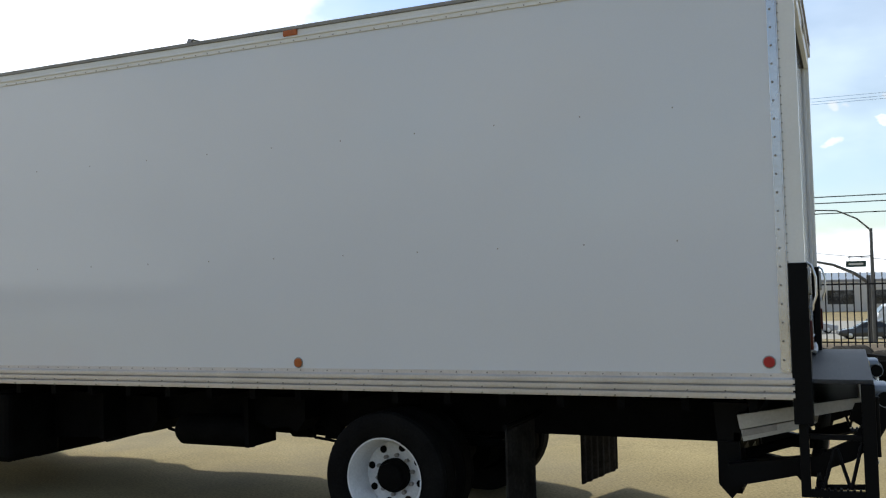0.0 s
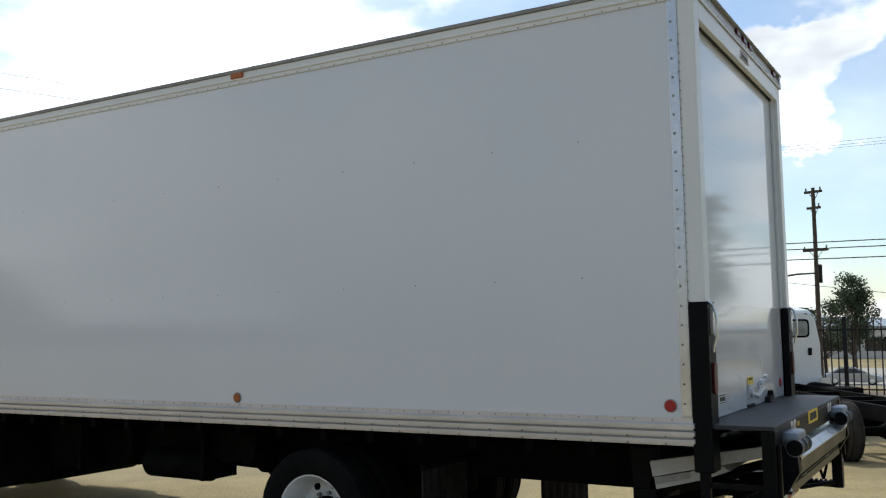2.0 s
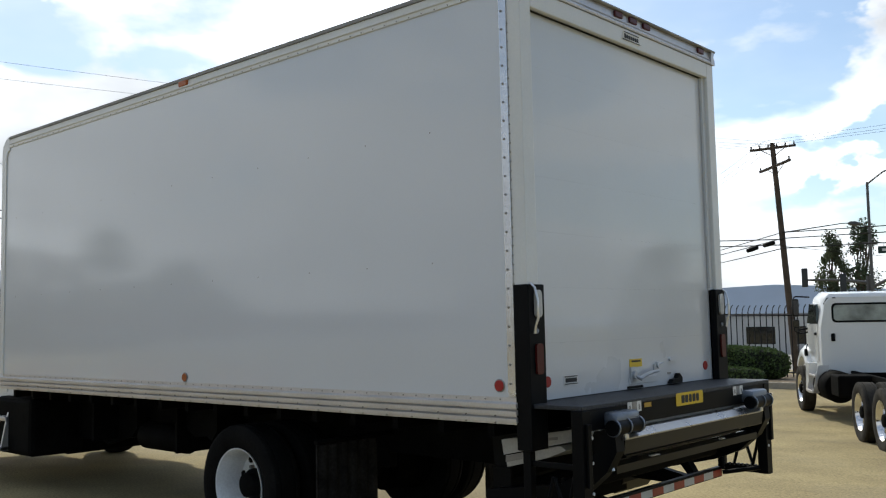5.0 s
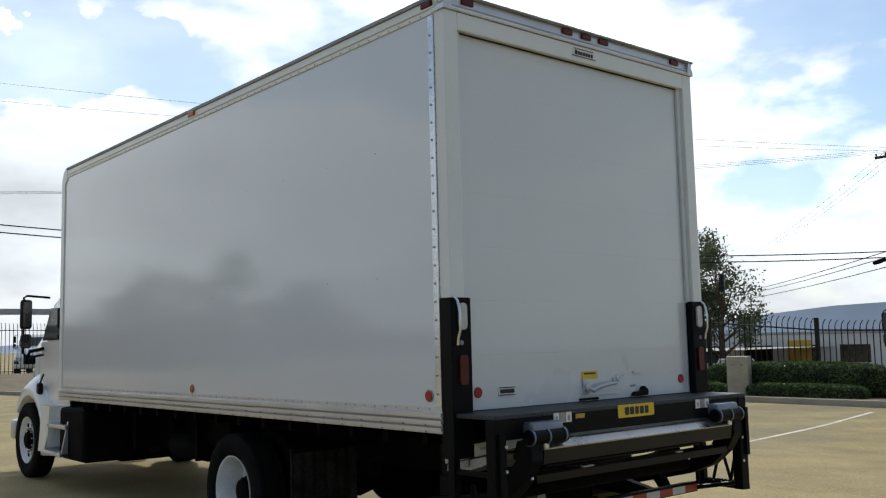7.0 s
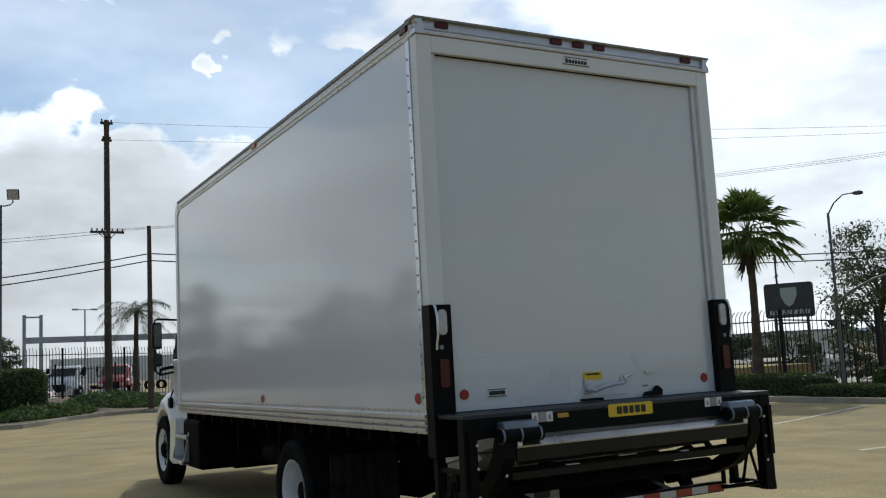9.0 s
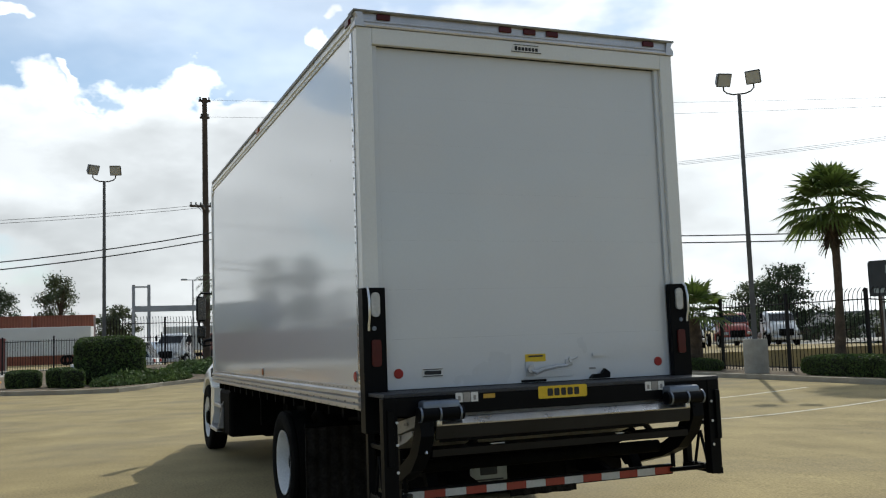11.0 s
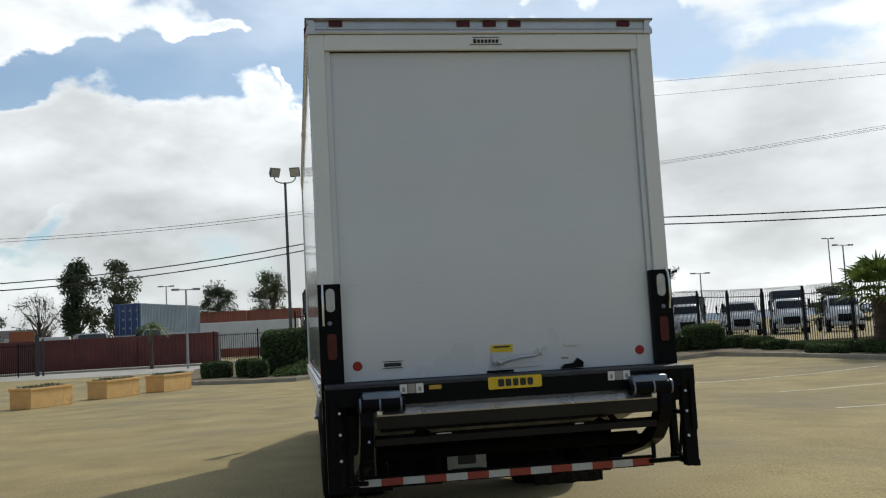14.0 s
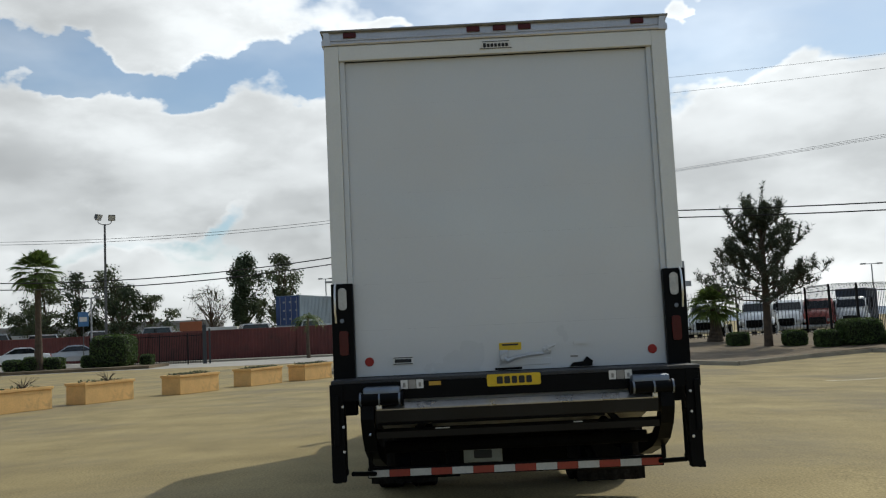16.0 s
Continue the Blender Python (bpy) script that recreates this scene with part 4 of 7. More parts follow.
def cab(parent, x0, z0=0.0, mat_body="cab_white"):
    """A conventional truck cab with its rear wall at x0, nose towards -x."""
    body = M[mat_body]
    bm = B()

    def outline(hw, top):
        return [(-hw, 0.72), (-hw, 1.70), (-hw + 0.10, top - 0.12), (-hw + 0.22, top), (hw - 0.22, top), (hw - 0.10, top - 0.12), (hw, 1.70), (hw, 0.72)]
    stations = [(x0, 1.01, 2.34), (x0 - 0.06, 1.03, 2.41), (x0 - 0.5, 1.035, 2.46), (x0 - 1.0, 1.03, 2.46), (x0 - 1.25, 1.01, 2.39), (x0 - 1.50, 0.99, 2.10), (x0 - 1.78, 0.97, 1.74), (x0 - 1.80, 0.97, 1.72)]
    rings = []
    for x, hw, top in stations:
        rings.append([bm.verts.new((x, y, z + z0)) for y, z in [(a, min(b, top)) if abs(a) == hw else (a, b) for a, b in outline(hw, top)]])
    for a, b in zip(rings, rings[1:]):
        bridge(bm, a, b)
    bm.faces.new(rings[0])
    bm.faces.new(rings[-1][::-1])
    shell = part("cab", bm, body, parent, "white painted cab shell", True)
    # hood with fenders
    bm = B()
    rings = []
    for x, hw, top, bot in ((x0 - 1.80, 0.96, 1.70, 0.95), (x0 - 2.05, 0.92, 1.62, 0.85), (x0 - 2.32, 0.82, 1.44, 0.74), (x0 - 2.46, 0.70, 1.26, 0.70), (x0 - 2.52, 0.66, 1.10, 0.70)):
        o = [(-hw, bot), (-hw, top - 0.25), (-hw + 0.18, top - 0.04), (-hw + 0.4, top), (hw - 0.4, top), (hw - 0.18, top - 0.04), (hw, top - 0.25), (hw, bot)]
        rings.append([bm.verts.new((x, y, z + z0)) for y, z in o])
    for a, b in zip(rings, rings[1:]):
        bridge(bm, a, b)
    bm.faces.new(rings[0])
    bm.faces.new(rings[-1][::-1])
    part("hood", bm, body, parent, "white sloping hood", True)
    wx = x0 - 1.45
    for s in (-1, 1):
        # full fender: wheel-arch lip, flared side, rounded shoulder that runs into the hood
        bm = B()
        cols = []
        for k in range(15):
            a = radians(-14 + 160 * k / 14)
            ca, sa = math.cos(a), math.sin(a)
            lift = max(0.0, sa)
            cols.append([bm.verts.new((wx + r * ca * (1.0 + 0.10 * e), s * yy, 0.50 + r2 * sa + z0)) for r, r2, yy, e in (
                (0.56, 0.56, 1.04, 0), (0.58, 0.58, 1.155, 0), (0.63, 0.63 + 0.01 * lift, 1.168, 0), (0.67, 0.67 + 0.05 * lift, 1.145, 0.0), (0.70, 0.70 + 0.11 * lift, 1.07, 0.0), (0.70, 0.70 + 0.19 * lift, 0.95, 0.0), (0.70, 0.70 + 0.26 * lift, 0.70, 0.0))])
        for p, q in zip(cols, cols[1:]):
            for m_ in range(6):
                bm.faces.new((p[m_], p[m_ + 1], q[m_ + 1], q[m_]))
        part("fender", bm, body, parent, "rounded wheel-arch fender in the cab's colour", True)
        bm = B()
        box(bm, wx + 0.30, wx + 0.42, min(s * 1.09, s * 1.15), max(s * 1.09, s * 1.15), 1.10 + z0, 1.25 + z0, 0.02)
        tube(bm, [(wx + 0.36, s * 1.12, 1.24 + z0), (wx + 0.44, s * 1.10, 1.36 + z0)], 0.012, 6)
        part("hood_latch", bm, M["black"], parent, "black rubber hood latch")
        bm = B()
        prism(bm, [(x0 - 0.50, 0.40), (x0 - 0.42, 0.98), (x0 - 0.75, 0.98), (x0 - 0.80, 0.60), (x0 - 0.85, 0.40)], "y", s * 1.02, s * 1.20)
        part("side_skirt", bm, body, parent)
        bm = B()
        for z_, w_ in ((0.40, 1.26), (0.72, 1.20)):
            ya, yb_ = min(s * 0.90, s * w_), max(s * 0.90, s * w_)
            box(bm, x0 - 0.52, x0 + 0.16, ya, yb_, z_ + z0, z_ + 0.045 + z0, 0.008)
            for k in range(5):
                box(bm, x0 - 0.48 + k * 0.13, x0 - 0.43 + k * 0.13, ya + 0.02, yb_ - 0.02, z_ + 0.045 + z0, z_ + 0.055 + z0)
        for xx in (x0 - 0.52, x0 + 0.13):
            prism(bm, [(s * 0.92, 0.40 + z0), (s * 1.24, 0.40 + z0), (s * 1.18, 0.74 + z0), (s * 1.12, 0.96 + z0), (s * 0.92, 0.96 + z0)], "x", xx, xx + 0.03)
        part("cab_step", bm, M["alu"], parent, "grey aluminium cab step unit with two treads")
        bm = B()
        prism(bm, [(x0 - 0.16, 1.02), (x0 - 0.16, 1.78), (x0 - 1.30, 1.78), (x0 - 1.36, 1.02)], "y", s * 1.025, s * 1.047)
        door = part("door", bm, body, parent)
        bm = B()
        prism(bm, [(x0 - 0.22, 1.80), (x0 - 0.24, 2.20), (x0 - 0.95, 2.22), (x0 - 1.28, 1.80)], "y", s * 0.995, s * 1.042)
        part("window", bm, M["window"], door, "dark side window")
        bm = B()
        box(bm, x0 - 0.40, x0 - 0.26, min(s * 1.045, s * 1.075), max(s * 1.045, s * 1.075), 1.56 + z0, 1.62 + z0, 0.01)
        part("door_handle", bm, M["black"], door, "black door handle")
        # mirror on its arm
        bm = B()
        mx = x0 - 1.20
        tube(bm, [(mx, s * 0.98, 2.37 + z0), (mx, s * 1.27, 2.39 + z0), (mx, s * 1.31, 2.36 + z0), (mx, s * 1.31, 2.30 + z0)], 0.016, 8)
        tube(bm, [(mx, s * 1.0, 1.62 + z0), (mx, s * 1.24, 1.58 + z0), (mx, s * 1.31, 1.64 + z0), (mx, s * 1.31, 2.3 + z0)], 0.016, 8)
        tube(bm, [(mx, s * 1.0, 1.70 + z0), (mx - 0.02, s * 1.22, 1.66 + z0), (mx, s * 1.24, 1.60 + z0)], 0.024, 8)
        arm = part("mirror_arm", bm, M["black"], parent, "black tubular mirror arm")
        bm = B()
        box(bm, mx - 0.06, mx + 0.05, min(s * 1.20, s * 1.35), max(s * 1.21, s * 1.36), 1.95 + z0, 2.34 + z0, 0.035)
        part("mirror_housing", bm, M["black"], arm, "black mirror housing", True)
        bm = B()
        box(bm, mx - 0.05, mx + 0.04, min(s * 1.21, s * 1.34), max(s * 1.21, s * 1.35), 1.70 + z0, 1.89 + z0, 0.03)
        part("convex_mirror", bm, M["black"], arm, "", True)
        bm = B()
        box(bm, mx + 0.051, mx + 0.054, min(s * 1.22, s * 1.33), max(s * 1.22, s * 1.34), 1.98 + z0, 2.31 + z0, 0.001)
        box(bm, mx + 0.041, mx + 0.044, min(s * 1.22, s * 1.35), max(s * 1.22, s * 1.35), 1.72 + z0, 1.87 + z0, 0.001)
        part("mirror_glass", bm, M["window"], arm, "dark mirror glass")
        bm = B()
        box(bm, x0 - 2.56, x0 - 2.36, min(s * 0.62, s * 0.95), max(s * 0.62, s * 0.95), 0.86 + z0, 1.08 + z0, 0.04)
        part("headlight", bm, M["clear"], parent, "clear headlight", True)
    bm = B()
    prism(bm, [(-0.90, 1.76), (0.90, 1.76), (0.82, 2.28), (-0.82, 2.28)], "x", 0, 0.01)
    for v in bm.verts:
        k = (v.co.z - 1.74) / 0.60
        v.co.x += x0 - 1.80 + 0.45 * k
        v.co.z += z0
    part("windscreen", bm, M["window"], parent, "dark windscreen")
    bm = B()
    for k in range(7):
        box(bm, x0 - 2.575, x0 - 2.53, -0.50, 0.50, 0.74 + k * 0.062 + z0, 0.775 + k * 0.062 + z0)
    box(bm, x0 - 2.545, x0 - 2.515, -0.53, 0.53, 0.72 + z0, 1.19 + z0, 0.01)
    part("grille", bm, M["black"], parent, "black barred grille")
    bm = B()
    box(bm, x0 - 2.66, x0 - 2.44, -1.05, 1.05, 0.42 + z0, 0.70 + z0, 0.05)
    part("bumper", bm, M["alu"], parent, "grey front bumper", True)
    bm = B()
    plist = [(y + 0.0, z) for y, z in rounded(bm, 1.58, 0.40, 0.09)]
    prism(bm, [(y, z + 2.02) for y, z in plist], "x", x0 - 0.01, x0 + 0.006)
    part("window_seal", bm, M["black"], shell, "black rubber window seal")
    bm = B()
    prism(bm, [(y, z + 2.02) for y, z in rounded(bm, 1.50, 0.32, 0.07)], "x", x0 - 0.01, x0 + 0.009)
    part("rear_window", bm, M["window_daylit"], shell, "rear window of the cab with daylight painted on the pane")
    for s in (-1, 1):
        bm = B()
        tube(bm, [(x0 + 0.004, s * 0.70, 2.33 + z0), (x0 - 0.03, s * 0.86, 2.32 + z0), (x0 - 0.02, s * 0.93, 2.20 + z0)], 0.012, 6)
        part("roof_seam", bm, M["black"], shell)
        bm = B()
        prism(bm, [(s * 0.78 + y, z + 1.52) for y, z in rounded(bm, 0.075, 0.16, 0.02)], "x", x0, x0 + 0.03)
        part("vent_cover", bm, M["black"], shell)


def liftgate(truck):
    # tread deck behind the door, with its front plate
    bm = B()
    box(bm, -0.09, 0.345, -1.29, 1.29, 1.225, 1.25, 0.004)
    deck = tpart("dock_deck", bm, M["deck"], truck, "dark diamond-tread steel deck")
    bm = B()
    box(bm, 0.318, 0.343, -1.29, 1.29, 1.105, 1.224, 0.003)
    plate = tpart("deck_fascia", bm, M["black"], truck, "black steel fascia under the deck")
    bm = B()
    plate_x(bm, 0.344, -0.008, 1.205, 0.375, 0.083, 0.012, 0.003)
    badge = tpart("yellow_badge", bm, M["yellow"], plate, "yellow badge with black lettering bars")
    bm = B()
    for k, (w, h) in enumerate(((0.042, 0.05), (0.040, 0.05), (0.036, 0.05), (0.040, 0.05), (0.038, 0.05))):
        plate_x(bm, 0.3475, -0.106 + k * 0.051, 1.205, w, h, 0.008, 0.002)
    tpart("lettering_bar", bm, M["ink"], badge)["kind"] = "stuff"
    for yc in (-0.72, 0.735):
        tpart("dark_label", plate_x(B(), 0.344, yc, 1.205, 0.052, 0.062, 0.002, 0.002), M["rivet"], plate)
        for d in (-0.055, 0.055):
            wl = tpart("warning_label", plate_x(B(), 0.344, yc + d, 1.205, 0.05, 0.062, 0.003, 0.002), M["sticker"], plate, "white warning pictogram label")
            tpart("pictogram_bar", plate_x(B(), 0.3465, yc + d, 1.200, 0.018, 0.030, 0.003, 0.001), M["rivet"], wl)
    tpart("small_label", plate_x(B(), 0.344, -0.56, 1.205, 0.085, 0.028, 0.003, 0.002), M["ochre"], plate, "small dull yellow label")
    for s in (-1, 1):
        def ys(a, b):
            return (s * a, s * b) if s > 0 else (s * b, s * a)
        # tail lamp post cover
        bm = B()
        box(bm, -0.098, 0.012, *ys(1.150, 1.312), 0.98, 1.95, 0.005)
        post = tpart("lamp_post_cover", bm, M["black"], truck, "black steel tail-lamp post")
        bm = B()
        prism(bm, [(s * 1.225 + y, 1.835 + z) for y, z in rounded(bm, 0.062, 0.165, 0.029)], "x", 0.012, 0.028)
        tpart("reverse_lamp", bm, M["clear"], post, "oval clear reversing lamp", True)
        bm = B()
        prism(bm, [(s * 1.225 + y, 1.51 + z) for y, z in rounded(bm, 0.066, 0.18, 0.02)], "x", 0.012, 0.026)
        tpart("tail_lamp", bm, M["red_dim"], post, "dark red tail lamp", True)
        bm = B()
        disc(bm, (0.012, s * 1.235, 1.675), (1, 0, 0), 0.016, 0.006)
        tpart("lamp_bolt", bm, M["zinc"], post)
        # grab handle loop
        bm = B()
        tube(bm, [(0.005, s * 1.275, 1.955), (0.035, s * 1.278, 1.93), (0.055, s * 1.278, 1.86), (0.055, s * 1.278, 1.75), (0.035, s * 1.278, 1.70), (0.03, s * 1.278, 1.66)], 0.008, 8)
        tpart("grab_handle", bm, M["alu_bright"], post, "bent bright grab handle", True)
        # open side frame
        bm = B()
        box(bm, 0.275, 0.350, *(ys(1.185, 1.275) if s > 0 else ys(1.205, 1.30)), 0.55, 1.224, 0.004)
        box(bm, 0.35, 0.370, *ys(1.235, 1.275), 0.80, 1.15, 0.004)
        box(bm, -0.075, -0.02, *ys(1.24, 1.29), 0.55, 1.25, 0.004)
        box(bm, -0.075, 0.345, *ys(1.235, 1.285), 0.545, 0.59, 0.004)
        box(bm, -0.02, 0.275, *ys(1.24, 1.275), 0.89, 0.92, 0.003)
        for k in range(8):
            box(bm, 0.0 + k * 0.035, 0.014 + k * 0.035, *ys(1.235, 1.285), 0.589, 0.602)
        for p, q in (((0.05, 0.60), (0.12, 0.84)), ((0.20, 0.60), (0.13, 0.84)), ((0.20, 0.60), (0.27, 0.88))):
            tube(bm, [(p[0], s * 1.262, p[1]), (q[0], s * 1.262, q[1])], 0.012, 6)
        frame_ = tpart("side_frame", bm, M["black"], truck, "open black steel side step frame")
        for z in (1.07, 0.93, 0.76):
            tpart("frame_bolt", disc(B(), (0.351, s * 1.21, z), (1, 0, 0), 0.010, 0.006, 10), M["sticker"], frame_)
        for line in ([(0.06, s * 1.03, 0.56), (0.30, s * 1.16, 0.60)], [(0.05, s * 1.06, 0.58), (0.05, s * 1.06, 0.80)]):
            tpart("frame_stay", tube(B(), line, 0.017, 8), M["black"], frame_)
        # hinge block and roller
        bm = B()
        a, b = (0.80, 1.06)
        box(bm, 0.30, 0.43, *ys(a, b), 1.115, 1.20, 0.02)
        hb = tpart("hinge_block", bm, M["zinc"], truck, "zinc-plated hinge block", True)
        bm = B()
        cyl(bm, (0.41, s * (a - 0.02), 1.115), (0.41, s * (b + 0.03), 1.115), 0.045, seg=18)
        tpart("hinge_roller", bm, M["black"], hb, "", True)
        for yy in (a + 0.0, a + 0.14, b + 0.01):
            tpart("roller_collar", cyl(B(), (0.41, s * yy, 1.115), (0.41, s * (yy + 0.012), 1.115), 0.051, seg=18), M["zinc"], hb, "steel roller collar", True)
        tpart("latch_tab", box(B(), 0.40, 0.43, *ys(a + 0.13, a + 0.17), 1.04, 1.10, 0.01), M["alu_bright"], hb)
        # lift arm, cylinder and hanger plates
        tpart("hanger_box", prism(B(), [(-0.60, 0.80), (-0.46, 0.80), (-0.44, 0.52), (-0.52, 0.43), (-0.60, 0.52)], "y", s * 0.42, s * 0.92), M["black"], truck)
        tpart("hanger_plate", prism(B(), [(-0.62, 1.05), (-0.40, 1.05), (-0.46, 0.78), (-0.60, 0.78)], "y", s * 0.80, s * 0.90), M["black"], truck)
        bm = B()
        prism(bm, [(-0.55, 0.58), (-0.52, 0.68), (0.02, 0.76), (0.20, 0.85), (0.30, 0.99), (0.34, 1.10), (0.42, 1.10), (0.43, 0.98), (0.36, 0.86), (0.22, 0.74), (0.02, 0.66), (-0.50, 0.54)], "y", s * 0.99, s * 1.08)
        tpart("lift_arm", bm, M["black"], truck, "black steel lift arm")
        bm = B()
        prism(bm, [(-0.48, 0.62), (-0.44, 0.68), (-0.12, 0.70), (-0.05, 0.58), (-0.10, 0.56), (-0.16, 0.64)], "y", s * 0.78, s * 0.86)
        tpart("lift_link", bm, M["black"], truck)
        bm = B()
        cyl(bm, (-0.5, s * 0.62, 0.66), (0.20, s * 0.62, 0.88), 0.035, seg=12)
        tpart("lift_cylinder", bm, M["under"], truck, "", True)
    # folded platform: two pale layers, closed behind by a polished edge plank
    bm = B()
    prism(bm, [(-0.46, 0.985), (0.27, 1.112), (0.29, 1.055), (-0.445, 0.892)], "y", -1.0, 1.0)
    slab = tpart("folded_platform", bm, M["cream"], truck, "pale grey folded lift platform")
    bm = B()
    prism(bm, [(-0.44, 0.886), (-0.02, 0.975), (0.02, 0.95), (-0.12, 0.895), (-0.43, 0.815)], "y", -0.985, 0.985)
    tpart("flip_section", bm, M["cream"], slab, "pale folded flip section under the platform")
    bm = B()
    prism(bm, [(-0.455, 0.988), (0.262, 1.113), (0.262, 1.117), (-0.455, 0.992)], "y", -0.995, 0.995)
    tpart("platform_deck", bm, M["black"], slab, "black tread deck of the platform")
    bm = B()
    prism(bm, [(0.30, 1.082), (0.372, 1.082), (0.425, 1.046), (0.424, 1.038), (0.398, 1.030), (0.30, 1.046)], "y", -0.97, 0.97)
    tpart("platform_edge", bm, M["edge_metal"], slab, "worn bare metal top of the platform's edge")
    bm = B()
    prism(bm, [(0.398, 1.029), (0.4235, 1.037), (0.412, 0.955), (0.404, 0.947), (0.394, 0.952)], "y", -0.97, 0.97)
    tpart("edge_face", bm, M["edge_dark"], slab, "dark polished face of the platform's edge")
    bm = B()
    prism(bm, [(0.398, 0.948), (0.414, 0.946), (0.410, 0.934), (0.398, 0.934)], "y", -0.95, 0.60)
    tpart("edge_seam", bm, M["black"], slab)
    for y0 in (-1.012, 1.001):
        bm = B()
        prism(bm, [(0.20, 0.98), (0.24, 1.08), (0.40, 1.10), (0.43, 1.05), (0.40, 0.95), (0.27, 0.94)], "y", y0, y0 + 0.011)
        tpart("hinge_cheek", bm, M["black"], slab, "black hinge cheek plate")
        bm = B()
        prism(bm, [(-0.435, 0.845), (-0.43, 0.885), (-0.22, 0.935), (-0.22, 0.895)], "y", y0 * 0.985, y0 * 0.985 + 0.003)
        tpart("slab_label", bm, M["rivet"], slab)
        bm = B()
        prism(bm, [(-0.09, 1.005), (-0.09, 1.022), (-0.02, 1.032), (-0.02, 1.014)], "y", y0, y0 + 0.003)
        tpart("slab_label", bm, M["rivet"], slab)
    # lower shackle bar with its struts
    bm = B()
    prism(bm, [(0.27, 0.83), (0.27, 0.895), (0.33, 0.905), (0.365, 0.885), (0.365, 0.84)], "y", -0.98, 0.98)
    bar = tpart("shackle_bar", bm, M["flap_metal"], truck, "dull black shackle bar", True)
    # two small white strips painted as glints on the bar
    for yy, w in ((-0.52, 0.10), (0.42, 0.06)):
        tpart("bar_glint", box(B(), 0.34, 0.366, yy - w / 2, yy + w / 2, 0.893, 0.899), M["sticker"], bar)
    for yy in (-0.70, 0.70):
        tpart("bar_strut", tube(B(), [(0.31, yy, 0.89), (0.33, yy * 0.88, 0.98), (0.36, yy * 0.82, 1.05)], 0.022, 8), M["black"], bar)
    bm = B()
    cyl(bm, (0.02, -0.95, 0.74), (0.02, 0.95, 0.74), 0.045, seg=14)
    tpart("torsion_tube", bm, M["under"], truck, "", True)
    bm = B()
    box(bm, -0.50, -0.455, -0.90, 0.50, 0.46, 0.86, 0.004)
    tpart("gate_frame", bm, M["under"], truck, "black gate frame")
    # loose chain on the near arm
    for k in range(7):
        f = k / 6
        tpart("chain_link", tube(B(), [(0.36, -1.02 + 0.01 * (k % 2), 1.05 - 0.16 * f), (0.37, -1.025, 1.025 - 0.16 * f)], 0.010, 6), M["alu_bright"], truck)
    # tail bumper with striped tape
    bm = B()
    box(bm, 0.0, 0.045, -1.085, 1.06, 0.525, 0.60, 0.006)
    for yy in (-0.55, 0.55):
        prism(bm, [(0.02, 0.53), (0.02, 0.60), (-0.48, 0.70), (-0.48, 0.55)], "y", yy - 0.03, yy + 0.03)
    bumper = tpart("tail_bumper", bm, M["black"], truck, "black tail bumper with red and white tape")
    n = 14
    w = 2.13 / n
    for k in range(n):
        bm = B()
        box(bm, 0.0455, 0.0475, -1.08 + k * w, -1.08 + (k + 1) * w - 0.001, 0.533, 0.583)
        tpart("tape_strip", bm, M["tape_white" if k % 2 == 0 else "tape_red"], bumper)
    bm = B()
    plate_x(bm, -0.44, -0.235, 0.595, 0.30, 0.155, 0.012, 0.004)
    lp = tpart("licence_plate", bm, M["plate"], truck, "pale green dealer plate with dark bars")
    bm = B()
    plate_x(bm, -0.4355, -0.235, 0.605, 0.14, 0.065, 0.01, 0.002)
    plate_x(bm, -0.4355, -0.235, 0.662, 0.22, 0.014, 0.003, 0.002)
    plate_x(bm, -0.4355, -0.235, 0.538, 0.24, 0.012, 0.003, 0.002)
    tpart("lettering_bar", bm, M["sign_dark"], lp)["kind"] = "stuff"


def box_truck():
    truck = thing("box_truck", "white box truck with a black folded liftgate, parked on the lot", "truck")
    cargo_box(truck)
    chassis(truck)
    cab(truck, -7.42)
    liftgate(truck)
    return truck


box_truck()


